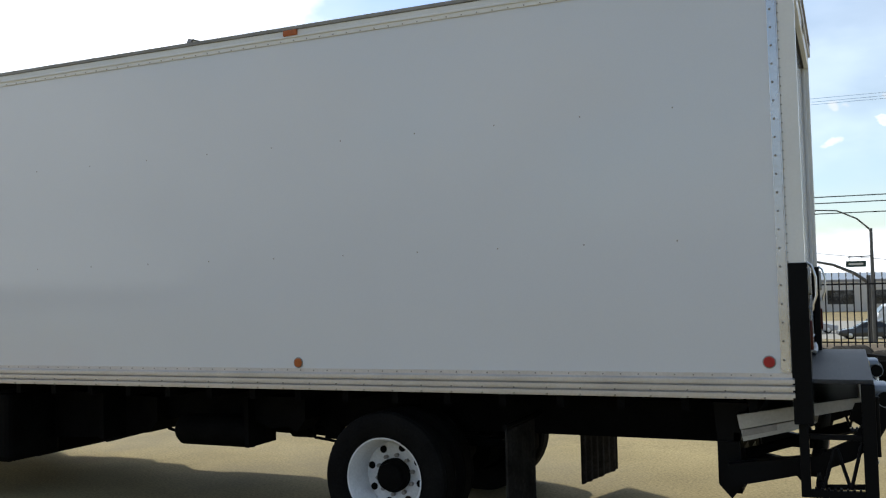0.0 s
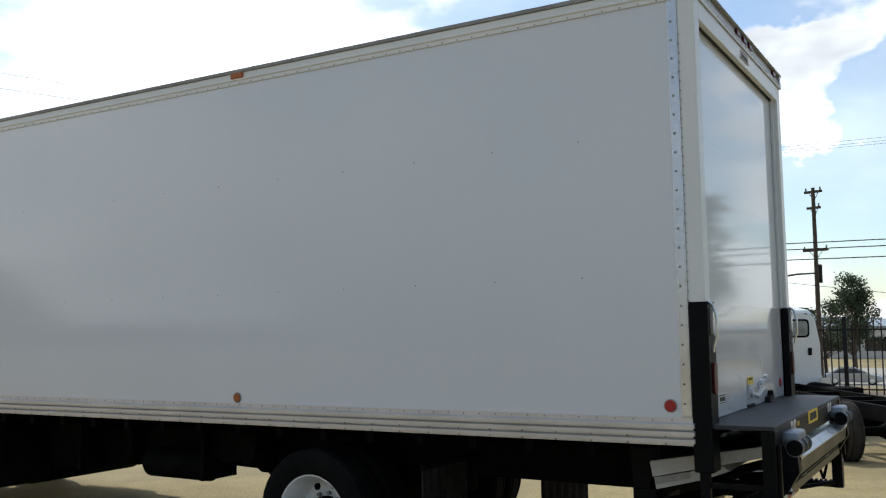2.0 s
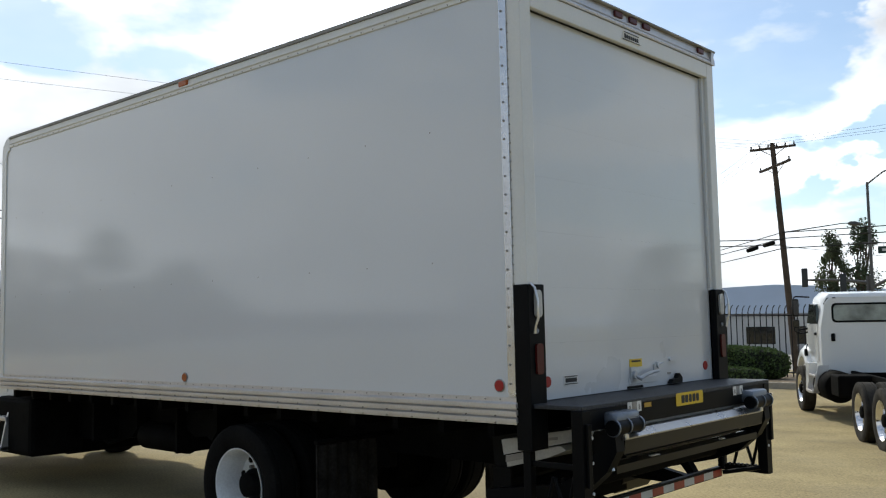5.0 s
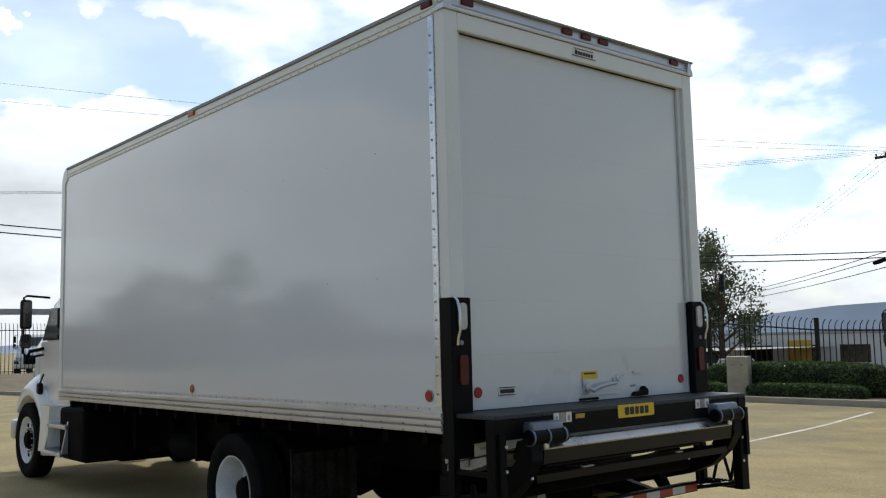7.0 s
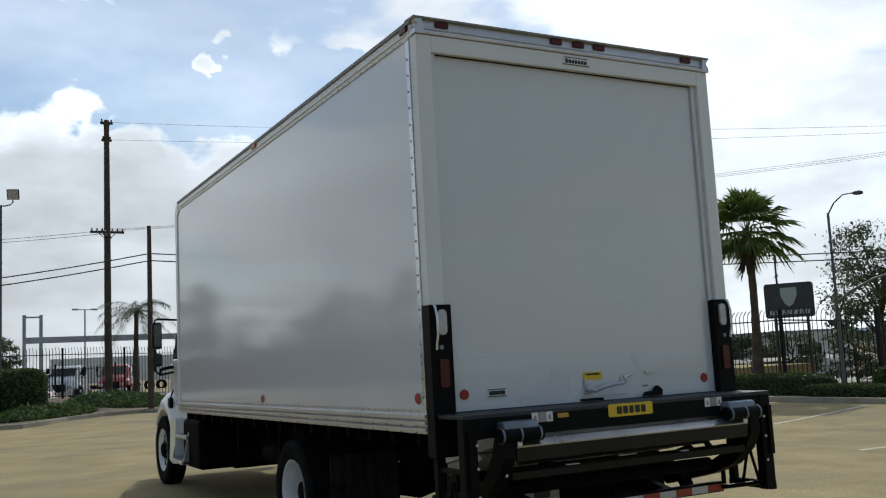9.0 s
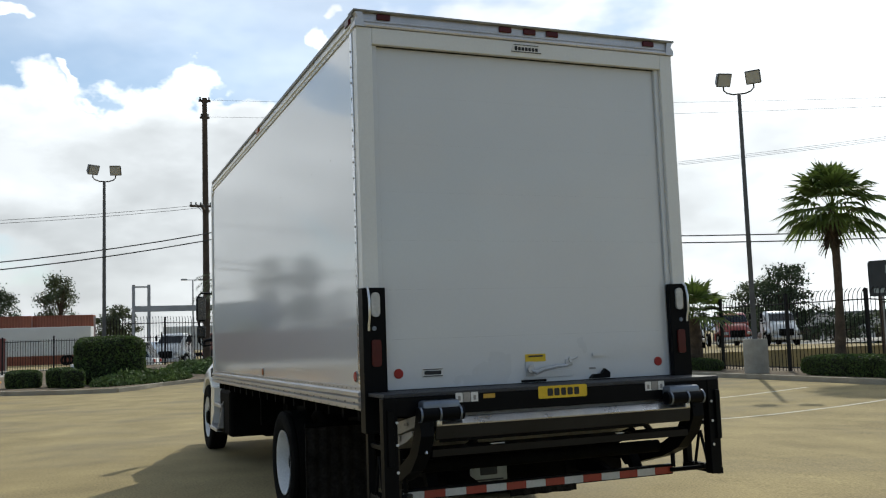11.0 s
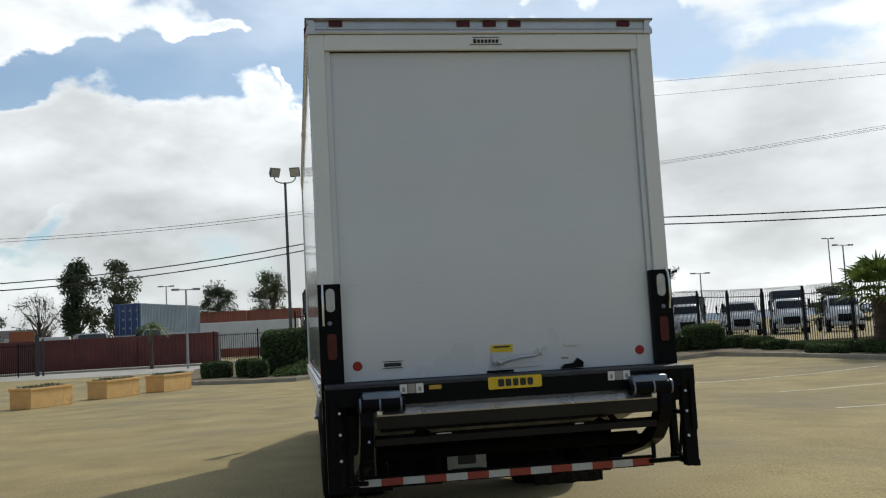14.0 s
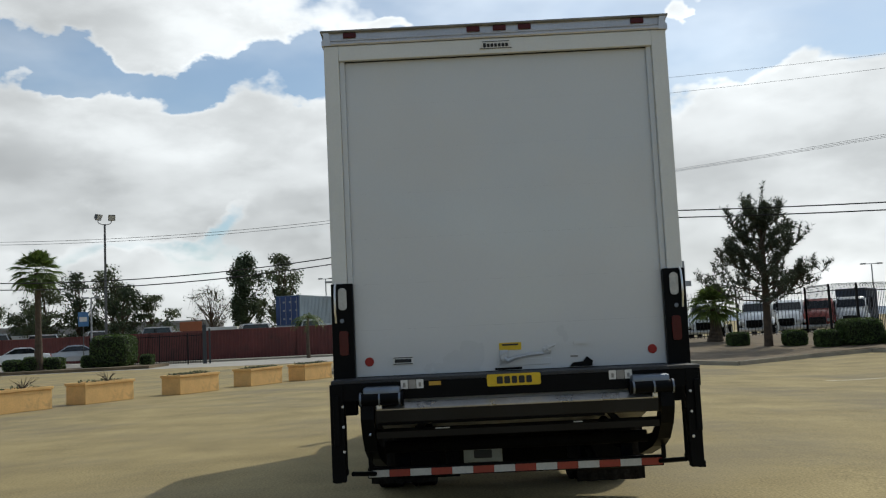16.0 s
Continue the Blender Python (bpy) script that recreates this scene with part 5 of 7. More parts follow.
def day_cab_tractor():
    m = pose(-0.20, 9.06, ground_z(9.6), 0, 0, -59.3) @ Matrix.Scale(0.92, 4)
    t = thing("chassis_cab_truck", "white day-cab truck without a body, bare black chassis", "truck", m=m)
    cab(t, -4.55)
    for ob in t.children:
        ob.location.z += 0.10
    for s in (-1, 1):
        for x in (-0.66, 0.66):
            wheel(t, x, s * 1.12, 0.49, 0.49, 0.15, s, M["chrome"], "dusty_lit_rubber")
            wheel(t, x, s * 0.80, 0.49, 0.49, 0.03, s, M["chrome"], "dusty_lit_rubber", False)
        wheel(t, -6.0, s * 1.09, 0.49, 0.49, 0.05, s, M["chrome"], "dusty_lit_rubber")
        bm = B()
        box(bm, -7.2, 2.0, s * 0.43 - 0.04, s * 0.43 + 0.04, 0.70, 0.94, 0.006)
        part("frame_rail", bm, M["under"], t)
        bm = B()
        lathe(bm, [(0, 0), (0.28, 0.01), (0.31, 0.05), (0.31, 1.1), (0.28, 1.14), (0, 1.15)], (-4.9, s * 0.85, 0.66), (1, 0, 0), 20)
        part("fuel_tank", bm, M["under"], t, "", True)
        bm = B()
        box(bm, -3.4, -2.75, min(s * 0.5, s * 1.1), max(s * 0.5, s * 1.1), 0.55, 0.95, 0.03)
        part("battery_box", bm, M["under"], t)
    for x in (-0.66, 0.66):
        bm = B()
        tube(bm, [(x, -1.1, 0.49), (x, -0.25, 0.49), (x, 0, 0.49), (x, 0.25, 0.49), (x, 1.1, 0.49)], [0.07, 0.08, 0.2, 0.08, 0.07], 12)
        part("axle", bm, M["under"], t, "", True)
    for x in (-4.2, -2.3, -0.9, 0.0, 1.9):
        part("cross_member", box(B(), x - 0.04, x + 0.04, -0.42, 0.42, 0.72, 0.92), M["under"], t)
    bm = B()
    box(bm, 2.0, 2.03, 0.40, 0.46, 0.80, 0.90, 0.002)
    part("chassis_label", bm, M["sticker"], t)
    for k in range(3):
        part("cab_mount", box(B(), -4.53, -4.40, -0.9 + k * 0.55, -0.55 + k * 0.55, 0.72, 0.90, 0.02), M["under"], t)


day_cab_tractor()


# ---- plants ----
rng = np.random.default_rng(7)


def leaf_quads(centres, size, spread_up=0.3, long=1.6):
    """Small leaf quads round the given centres, turned every way."""
    n = len(centres)
    a = rng.normal(size=(n, 3))
    a[:, 2] += spread_up
    a /= np.linalg.norm(a, axis=1)[:, None]
    b = np.cross(a, rng.normal(size=(n, 3)))
    b /= np.linalg.norm(b, axis=1)[:, None] + 1e-9
    s = size * rng.uniform(0.6, 1.3, (n, 1))
    u, v = a * s * long * 0.5, b * s * 0.5
    q = np.stack([centres - u, centres + v * 0.9, centres + u, centres - v * 0.9], 1)
    return q.reshape(-1, 3)


def cloud_of(c, r, n):
    """n points in a soft ragged clump of radii r round c."""
    d = np.clip(rng.normal(size=(n, 3)) * 0.42, -0.85, 0.85)
    return np.array(c) + d * np.array(r)


def branch_out(bm, base, tip, r0, r1, bend, seg=7, n=6):
    base, tip = Vector(base), Vector(tip)
    pts, rs = [], []
    for i in range(n + 1):
        f = i / n
        p = base.lerp(tip, f)
        off = math.sin(f * math.pi) * bend
        p += Vector((off * math.cos(bend * 37), off * math.sin(bend * 37), 0))
        pts.append(p)
        rs.append(r0 + (r1 - r0) * f)
    tube(bm, pts, rs, seg)
    return pts


def broad_tree(x, y, z, h, w, clumps, leaves, leaf, material, label, low=0.35, bare=False):
    t = thing("tree", label, "tree", m=pose(x, y, z))
    bm = B()
    top = h * 0.62
    trunk = branch_out(bm, (0, 0, -0.1), (rng.uniform(-0.1, 0.1) * w, rng.uniform(-0.1, 0.1) * w, top), 0.028 * h, 0.010 * h, 0.25)
    tips = []
    for i in range(int(clumps * 2.6)):
        a, e = rng.uniform(0, 2 * math.pi), rng.uniform(0, 1)
        zz = h * (low + (1 - low) * (0.06 + 0.90 * e))
        f = math.sin(math.pi * min(0.95, (0.20 + 0.72 * e))) ** 0.7
        rr = w * 0.5 * f * rng.uniform(0.30, 1.0)
        tip = (rr * math.cos(a), rr * math.sin(a), zz)
        start = trunk[min(len(trunk) - 1, 2 + int(e * 4))]
        branch_out(bm, start, tip, 0.008 * h, 0.002 * h, rng.uniform(-0.4, 0.4), 5, 4)
        tips.append(tip)
        if bare:
            for _ in range(7):
                q = Vector(tip) + Vector(rng.normal(size=3)) * w * 0.09
                branch_out(bm, tip, q, 0.003 * h, 0.001 * h, 0.1, 4, 2)
    part("trunk", bm, M["bark"], t, "grey-brown trunk with limbs", True)
    cs = []
    for tip in tips:
        k = rng.uniform(0.6, 1.25)
        cs.append(cloud_of(tip, (w * 0.20 * k, w * 0.20 * k, h * 0.10 * k * rng.uniform(0.6, 1.3)), max(3, int(4.2 * leaves / len(tips) * k))))
    pts = np.concatenate(cs)
    ob = new("crown", quads_mesh("crown", leaf_quads(pts, leaf * 0.60).tolist(), material))
    ob.parent = t
    return t


def pine_tree(x, y, z, h):
    t = thing("pine_tree", "young dark pine with upswept tufted limbs", "tree", m=pose(x, y, z))
    bm, tufts = B(), []
    tube(bm, [(0, 0, -0.1), (0.04, 0.02, h * 0.3), (0.0, 0.06, h * 0.6), (0.08, 0.0, h * 0.90)], [0.22, 0.17, 0.11, 0.03], 10)

    def limb(start, way, ln, r, level):
        """An upswept limb that bears side shoots and needle tufts."""
        n, p, line = 5, Vector(start), [Vector(start)]
        for k in range(n):
            way = (way + Vector((0, 0, 0.07)) + Vector(rng.normal(size=3)) * 0.10).normalized()
            p = p + way * ln / n
            line.append(p.copy())
        tube(bm, line, [r * (1 - 0.16 * k) for k in range(n + 1)], 5)
        for k in range(1 if level else 2, n + 1):
            count = 2
            for _ in range(count):
                s = (Vector(rng.normal(size=3)) * 0.55 + way * 0.9 + Vector((0, 0, 0.35))).normalized()
                if level == 0:
                    limb(line[k], s, ln * rng.uniform(0.20, 0.34), r * 0.42, 1)
                else:
                    tufts.append((line[k], (s + Vector((0, 0, 0.35))).normalized()))
        tufts.append((line[-1], way))

    for i in range(36):
        f = 0.29 + 0.51 * (i / 35) ** 1.2
        a = i * 2.4 + rng.uniform(-0.3, 0.3)
        ln = h * (0.38 - 0.18 * max(0.0, (f - 0.36) / 0.44)) * rng.uniform(0.72, 1.05)
        rise_ = 0.0 + 1.7 * (f - 0.3)
        limb((0.0, 0.03, h * f), Vector((math.cos(a), math.sin(a), rise_)).normalized(), ln, 0.050 * (1.2 - f * 0.7), 0)
    for k in range(8):
        limb((0.05, 0.0, h * (0.70 + 0.03 * k)), Vector((rng.uniform(-0.55, 0.55), rng.uniform(-0.55, 0.55), 1)).normalized(), h * 0.16, 0.02, 1)
    part("trunk", bm, M["bark"], t, "brown trunk with bare limbs", True)
    vs = []
    for q, d in tufts:
        ln = rng.uniform(0.24, 0.44)
        _, u, v = axes_of(d)
        for _ in range(10):
            o = q + d * ln * rng.uniform(-0.1, 0.9)
            b = rng.uniform(0, 6.28)
            way = (d * rng.uniform(0.5, 1.1) + u * math.cos(b) + v * math.sin(b)).normalized()
            s = way.cross(Vector(rng.normal(size=3))).normalized() * 0.017
            e = o + way * rng.uniform(0.10, 0.18)
            vs += [tuple(o - s), tuple(o + s), tuple(e + s * 0.5), tuple(e - s * 0.5)]
    ob = new("crown", quads_mesh("crown", vs, M["needle"]))
    ob.parent = t


def fan_palm(x, y, z, h, crown, fronds, r0=0.24, label="tall fan palm with a shaggy trunk", skirt=True, lowest=-38):
    t = thing("fan_palm", label, "palm tree", m=pose(x, y, z))
    bm = B()
    n = 22
    pts = [(0.12 * math.sin(i / n * 2), 0.06 * math.sin(i / n * 3), -0.1 + (h + 0.1) * i / n) for i in range(n + 1)]
    rs = [r0 * (1.35 - 0.55 * min(1, i / n * 2.2)) * (1 + 0.07 * (i % 2)) for i in range(n + 1)]
    tube(bm, pts, rs, 12)
    part("trunk", bm, M["bark"], t, "rough ringed brown trunk", False)
    top = Vector(pts[-1])
    vs = []
    for i in range(fronds):
        a = i * 2.399 + rng.uniform(-0.2, 0.2)
        e = radians(lowest + (84 - lowest) * (((i + 0.5) / fronds) ** 0.85))
        d = Vector((math.cos(a) * math.cos(e), math.sin(a) * math.cos(e), math.sin(e)))
        side = Vector((-math.sin(a), math.cos(a), 0))
        up = d.cross(side).normalized() * -1
        stalk = top + d * crown * rng.uniform(0.34, 0.46) + Vector((0, 0, -0.05 * crown * math.cos(e)))
        d = (d + Vector((0, 0, -0.30 * math.cos(e)))).normalized()
        vs += [tuple(top - side * 0.02), tuple(top + side * 0.02), tuple(stalk + side * 0.014), tuple(stalk - side * 0.014)]
        m = 18
        reach = crown * rng.uniform(0.50, 0.62)
        rays = []
        for k in range(m + 1):
            b = radians(-78 + 156 * k / m)
            w = (d * math.cos(b) + side * math.sin(b)).normalized()
            ln = reach * (1.0 - 0.28 * abs(b) / 1.36)
            fold = up * (0.03 * crown * (1 if k % 2 else -1))
            droop = Vector((0, 0, -0.10 * ln))
            rays.append((stalk + w * ln * 0.60 + fold * 0.6 + droop * 0.4, stalk + w * ln * rng.uniform(0.92, 1.08) + droop + Vector((0, 0, -ln * rng.uniform(0.06, 0.34))), w))
        for k in range(m):
            p, q = rays[k][0], rays[k + 1][0]
            vs += [tuple(stalk - rays[k][2] * 0.01), tuple(p), tuple(p.lerp(q, 0.5) + up * 0.002), tuple(q)]
        for k in range(m):
            p, q = rays[k][0], rays[k + 1][0]
            tip = rays[k][1].lerp(rays[k + 1][1], 0.5)
            vs += [tuple(p), tuple(p.lerp(q, 0.5).lerp(tip, 0.02)), tuple(q.lerp(p, 0.12)), tuple(tip)]
    ob = new("crown", quads_mesh("crown", vs, M["palm"]))
    ob.parent = t
    if skirt:
        vs = []
        for i in range(160):
            a, zz = rng.uniform(0, 6.28), h - rng.uniform(0.0, 0.55) * crown
            p = Vector((math.cos(a) * r0, math.sin(a) * r0, zz))
            q = p + Vector((math.cos(a) * 0.28, math.sin(a) * 0.28, -rng.uniform(0.25, 0.5)))
            s = Vector((-math.sin(a), math.cos(a), 0)) * 0.03
            vs += [tuple(p - s), tuple(p + s), tuple(q + s * 0.4), tuple(q - s * 0.4)]
        ob = new("dead_fronds", quads_mesh("dead_fronds", vs, M["bark"]))
        ob.parent = t


def feather_palm(x, y, z, h, crown, fronds, label, leaf="palm"):
    t = thing("feather_palm", label, "palm tree", m=pose(x, y, z))
    bm = B()
    tube(bm, [(0, 0, -0.1), (0.05, 0, h * 0.5), (0.0, 0.05, h)], [0.16, 0.12, 0.10], 10)
    part("trunk", bm, M["bark"], t, "slim grey trunk")
    vs = []
    for i in range(fronds):
        a, e = i * 2.399, radians(rng.uniform(-5, 75))
        d = Vector((math.cos(a), math.sin(a), 0))
        side = Vector((-math.sin(a), math.cos(a), 0))
        prev = Vector((0, 0.05, h))
        for k in range(1, 27):
            f = k / 26
            p = Vector((0, 0.05, h)) + d * crown * f * math.cos(e * (1 - f * 0.6)) + Vector((0, 0, crown * (math.sin(e) * f - 0.75 * f * f)))
            stem = side * 0.012
            vs += [tuple(prev - stem), tuple(prev + stem), tuple(p + stem), tuple(p - stem)]
            for s in (-1, 1):
                ln = crown * 0.24 * (1 - 0.6 * abs(f - 0.45)) * rng.uniform(0.7, 1.15)
                q = p + side * s * ln * 0.8 + (p - prev) * 2.2 + Vector((0, 0, -rng.uniform(0.3, 0.9) * ln))
                wide = (p - prev) * 0.22
                vs += [tuple(p - wide), tuple(p + wide), tuple(q + wide * 0.3), tuple(q - wide * 0.3)]
            prev = p
    ob = new("crown", quads_mesh("crown", vs, M[leaf]))
    ob.parent = t


def clipped_bush(x, y, z, w, d, h, label, turn=0.0, round_=0.35, material="leaf", leaf=0.05, dense=1500, name="hedge_bush", group=""):
    t = thing(name, label, "hedge", group, m=pose(x, y, z, 0, 0, turn))
    bm = B()
    bmesh.ops.create_icosphere(bm, subdivisions=3, radius=1.0)
    for v in bm.verts:
        p = v.co.copy()
        e = 2.0 / (1 - round_ * 0 + 3.0 * (1 - round_))
        sg = [math.copysign(abs(c) ** e, c) for c in p]
        k = 1 + 0.06 * noise.noise(p * 3)
        v.co = Vector((sg[0] * w / 2 * 0.93 * k, sg[1] * d / 2 * 0.93 * k, h / 2 + sg[2] * h / 2 * 0.93 * k))
    pts = []
    faces = list(bm.faces)
    areas = np.array([f.calc_area() for f in faces])
    n = int(dense * areas.sum())
    for i in rng.choice(len(faces), n, p=areas / areas.sum()):
        a, b, c = (v.co for v in faces[i].verts[:3])
        u, v_ = rng.uniform(), rng.uniform()
        if u + v_ > 1:
            u, v_ = 1 - u, 1 - v_
        pts.append(tuple(a + (b - a) * u + (c - a) * v_ + faces[i].normal * rng.uniform(-0.03, 0.05) * min(1.5, h)))
    # solid dark hull, painted as the shade behind the leaves
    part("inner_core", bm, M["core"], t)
    ob = new("foliage", quads_mesh("foliage", leaf_quads(np.array(pts), leaf).tolist(), M[material]))
    ob.parent = t
    return t


def ground_cover(x, y, w, d, h, n, label, turn=0, zf=None, material="grass", leaf=0.10):
    c, s = math.cos(radians(turn)), math.sin(radians(turn))
    pts = []
    while len(pts) < n:
        a, b = rng.uniform(-1, 1), rng.uniform(-1, 1)
        k = a * a + b * b
        if k > 1:
            continue
        px_, py_ = x + a * w / 2 * c - b * d / 2 * s, y + a * w / 2 * s + b * d / 2 * c
        pts.append((px_, py_, rise(px_, py_) + h * (1 - k) ** 0.4 * rng.uniform(0.1, 1.0) * (0.75 + 0.5 * noise.noise((px_ * 1.3, py_ * 1.3, 2)))))
    ob = new("ground_cover", quads_mesh("ground_cover", leaf_quads(np.array(pts), leaf, 0.8, 2.2).tolist(), M[material]))
    return tagged(ob, label, "plants", "", "stuff")


# ---- iron fence ----
PICKET = []


def iron_fence(pts, label, h=2.2, curved=True, base=None):
    t = thing("iron_fence", label, "fence", "iron fences")
    for (xa, ya), (xb, yb) in zip(pts, pts[1:]):
        L_ = math.hypot(xb - xa, yb - ya)
        n = max(1, round(L_ / 3.4))
        ux, uy = (xb - xa) / L_, (yb - ya) / L_
        nx, ny = -uy, ux

        def top_at(x):
            return h - (0.62 * max(0.0, min(1.0, (x + 15) / 7)) if base is None else 0.0)
        for i in range(n + 1):
            x, y = xa + (xb - xa) * i / n, ya + (yb - ya) * i / n
            z = rise(x, y) - 0.1 if base is None else base
            bm = B()
            box(bm, x - 0.05, x + 0.05, y - 0.05, y + 0.05, z - 0.1, z + top_at(x) + 0.22, 0.004)
            part("post", bm, M["iron"], t)
            if i == n:
                continue
            x2, y2 = xa + (xb - xa) * (i + 1) / n, ya + (yb - ya) * (i + 1) / n
            z2 = rise(x2, y2) - 0.1 if base is None else base
            for h1, h2 in ((0.22, 0.22), (top_at(x) - 0.12, top_at(x2) - 0.12)):
                bm = B()
                tube(bm, [(x, y, z + h1), (x2, y2, z2 + h2)], 0.022, 4)
                part("rail", bm, M["iron"], t)
            m = 20
            single = ya > 19 and x > -29
            bm = B()
            for k in range(1, m):
                f = k / m
                px_, py_, pz = x + (x2 - x) * f, y + (y2 - y) * f, z + (z2 - z) * f
                o = (0, 0, 0) if single else (px_, py_, pz)
                line = [(o[0], o[1], o[2] + 0.08), (o[0], o[1], o[2] + h)]
                if curved:
                    line += [(o[0] - nx * 0.05, o[1] - ny * 0.05, o[2] + h + 0.14), (o[0] - nx * 0.17, o[1] - ny * 0.17, o[2] + h + 0.25)]
                if not single:
                    tube(bm, line, 0.017, 4, cap=False)
                    continue
                if not PICKET:
                    PICKET.append(mesh_of("picket", tube(B(), line, 0.017, 4, cap=False), M["iron"]))
                ob = new("picket", PICKET[0])
                ob.location, ob.scale = (px_, py_, pz), (1, 1, top_at(px_) / h)
                ob.parent = t
            if single:
                bm.free()
            else:
                part("picket_row", bm, M["iron"], t)["kind"] = "stuff"


iron_fence([(12.0, 19.6), (-47.0, 19.6), (-48.0, 8.0), (-47.0, -1.5)], "black iron picket fence with outward-curved tips", 2.5)
iron_fence([(-63.0, -7.4), (-60.0, -1.0), (-58.0, 6.0)], "black iron gate and picket fence beside the containers", 2.3, False, 0.0)


# ---- lamps and poles ----
POLE_RIGHT = (-5.82, 41.97)

def flood_lamp(x, y, z, h, turn, base=True):
    t = thing("yard_lamp", "tall grey yard lamp post with two square floodlights", "lamp post", "yard lamps", m=pose(x, y, z, 0, 0, turn))
    bm = B()
    box(bm, -0.09, 0.09, -0.09, 0.09, 0.0, h - 0.35, 0.01)
    for v in bm.verts:
        k = 1 - 0.35 * v.co.z / h
        v.co.x, v.co.y = v.co.x * k, v.co.y * k
    part("pole", bm, M["pole"], t)
    bm = B()
    tube(bm, [(0, -0.50, h - 0.02), (0, -0.50, h - 0.16), (0, -0.40, h - 0.27), (0, -0.2, h - 0.34), (0, 0.2, h - 0.34), (0, 0.40, h - 0.27), (0, 0.50, h - 0.16), (0, 0.50, h - 0.02)], 0.03, 8)
    part("bracket", bm, M["pole"], t)
    for s, rx, rz in ((-1, 28, 25), (1, 24, -15)):
        bm = B()
        box(bm, -0.17, 0.17, -0.26, 0.26, -0.24, 0.24, 0.03)
        for v in bm.verts:
            if v.co.x < -0.1:
                v.co.y *= 0.72
                v.co.z *= 0.72
        mm = Matrix.Translation((0.05, s * 0.52, h + 0.22)) @ Euler((0, radians(rx), radians(rz))).to_matrix().to_4x4()
        bm.transform(mm)
        head = part("floodlight", bm, M["lamp_grey"], t, "square grey floodlight head")
        bm = B()
        box(bm, 0.172, 0.178, -0.22, 0.22, -0.20, 0.20)
        bm.transform(mm)
        part("lens", bm, M["clear"], head, "pale glass lens")
    if base:
        bm = B()
        lathe(bm, [(0.40, -0.1), (0.40, 1.12), (0.37, 1.18), (0, 1.18)], (0, 0, 0), (0, 0, 1), 24)
        part("concrete_base", bm, M["concrete"], t, "round concrete base", True)
    return t


flood_lamp(-19.41, 18.33, rise(-19.4, 18.33) - 0.05, 9.97, -38)
flood_lamp(-39.6, -1.72, rise(-39.6, -1.72) - 0.1, 9.42, 2)
flood_lamp(-62.55, -26.82, 0.0, 11.15, 40)


def utility_pole(x, y, z, h, r, arms, label, lean=0.0, turn=0, arm_turn=0):
    t = thing("utility_pole", label, "utility pole", m=pose(x, y, z, 0, lean, turn))
    bm = B()
    tube(bm, [(0, 0, -0.2), (0, 0, h * 0.5), (0, 0, h)], [r, r * 0.85, r * 0.68], 12)
    part("pole", bm, M["wood"], t, "weathered brown timber pole")
    for zz, half, ins, *own in arms:
        turned = Matrix.Rotation(radians(own[0] if own else arm_turn), 4, "Z")
        bm = B()
        box(bm, -0.06, 0.06, -half, half, zz - 0.06, zz + 0.06, 0.008)
        for s_ in (-1, 1):
            tube(bm, [(0.05, 0, zz - 0.45), (0.05, s_ * half * 0.55, zz - 0.03)], 0.018, 5)
        bm.transform(turned)
        arm = part("crossarm", bm, M["wood"], t)
        for k in range(ins):
            yy = -half + 0.08 + (2 * half - 0.16) * k / max(1, ins - 1)
            bm = B()
            lathe(bm, [(0.02, 0), (0.05, 0.05), (0.03, 0.10), (0.05, 0.14), (0, 0.18)], (0, yy, zz + 0.05), (0, 0, 1), 8)
            bm.transform(turned)
            part("insulator", bm, M["lamp_grey"], arm)
    return t


utility_pole(-45.69, 3.70, 0.2, 15.0, 0.20, ((14.85, 0.32, 2), (13.9, 0.26, 2), (8.95, 0.85, 7), (8.75, 0.75, 4, 70)), "tall weathered utility pole with small crossarms")
utility_pole(-36.38, 4.03, 0.2, 7.88, 0.13, (), "bare dark timber pole")
utility_pole(-14.6, 40.75, -1.25, 11.75, 0.18, ((11.5, 1.12, 6, -69), (10.55, 1.5, 3, 51)), "leaning timber utility pole with crossarms", lean=-3.6)
utility_pole(-72.1, 82.9, ground_z(82.9), 15.0, 0.16, ((14.6, 1.2, 4), (12.4, 1.1, 3)), "far timber utility pole with two crossarms", arm_turn=50)
utility_pole(*POLE_RIGHT, -1.4, 10.0, 0.13, ((6.9, 0.65, 2), (9.0, 0.35, 1), (9.8, 0.45, 2)), "dark timber utility pole by the street", arm_turn=70)


def street_light(x, y, z, h, reach, turn, label="grey street light with a curved arm"):
    t = thing("street_light", label, "street lamp", "street lights", m=pose(x, y, z, 0, 0, turn))
    bm = B()
    tube(bm, [(0, 0, 0), (0, 0, h)], [0.12, 0.075], 10)
    part("pole", bm, M["pole"], t)
    bm = B()
    tube(bm, [(0, 0, h - 0.1), (reach * 0.25, 0, h + 0.55), (reach * 0.6, 0, h + 1.0), (reach, 0, h + 1.05)], [0.05, 0.045, 0.04, 0.035], 8)
    part("arm", bm, M["pole"], t)
    bm = B()
    lathe(bm, [(0.02, -0.1), (0.12, 0.05), (0.14, 0.3), (0.09, 0.5), (0, 0.55)], (reach, 0, h + 1.03), (1, 0, -0.05), 10)
    part("lamp_head", bm, M["lamp_grey"], t, "", True)
    return t


street_light(-32.0, 42.7, -1.3, 10.45, 1.5, 36)
street_light(-13.75, 50.4, -1.75, 11.0, 3.4, 22)
street_light(-16.8, 74.2, ground_z(74.2), 9.3, 3.5, 200)
street_light(1.5, 47.7, ground_z(47.7), 6.1, 2.9, 198)


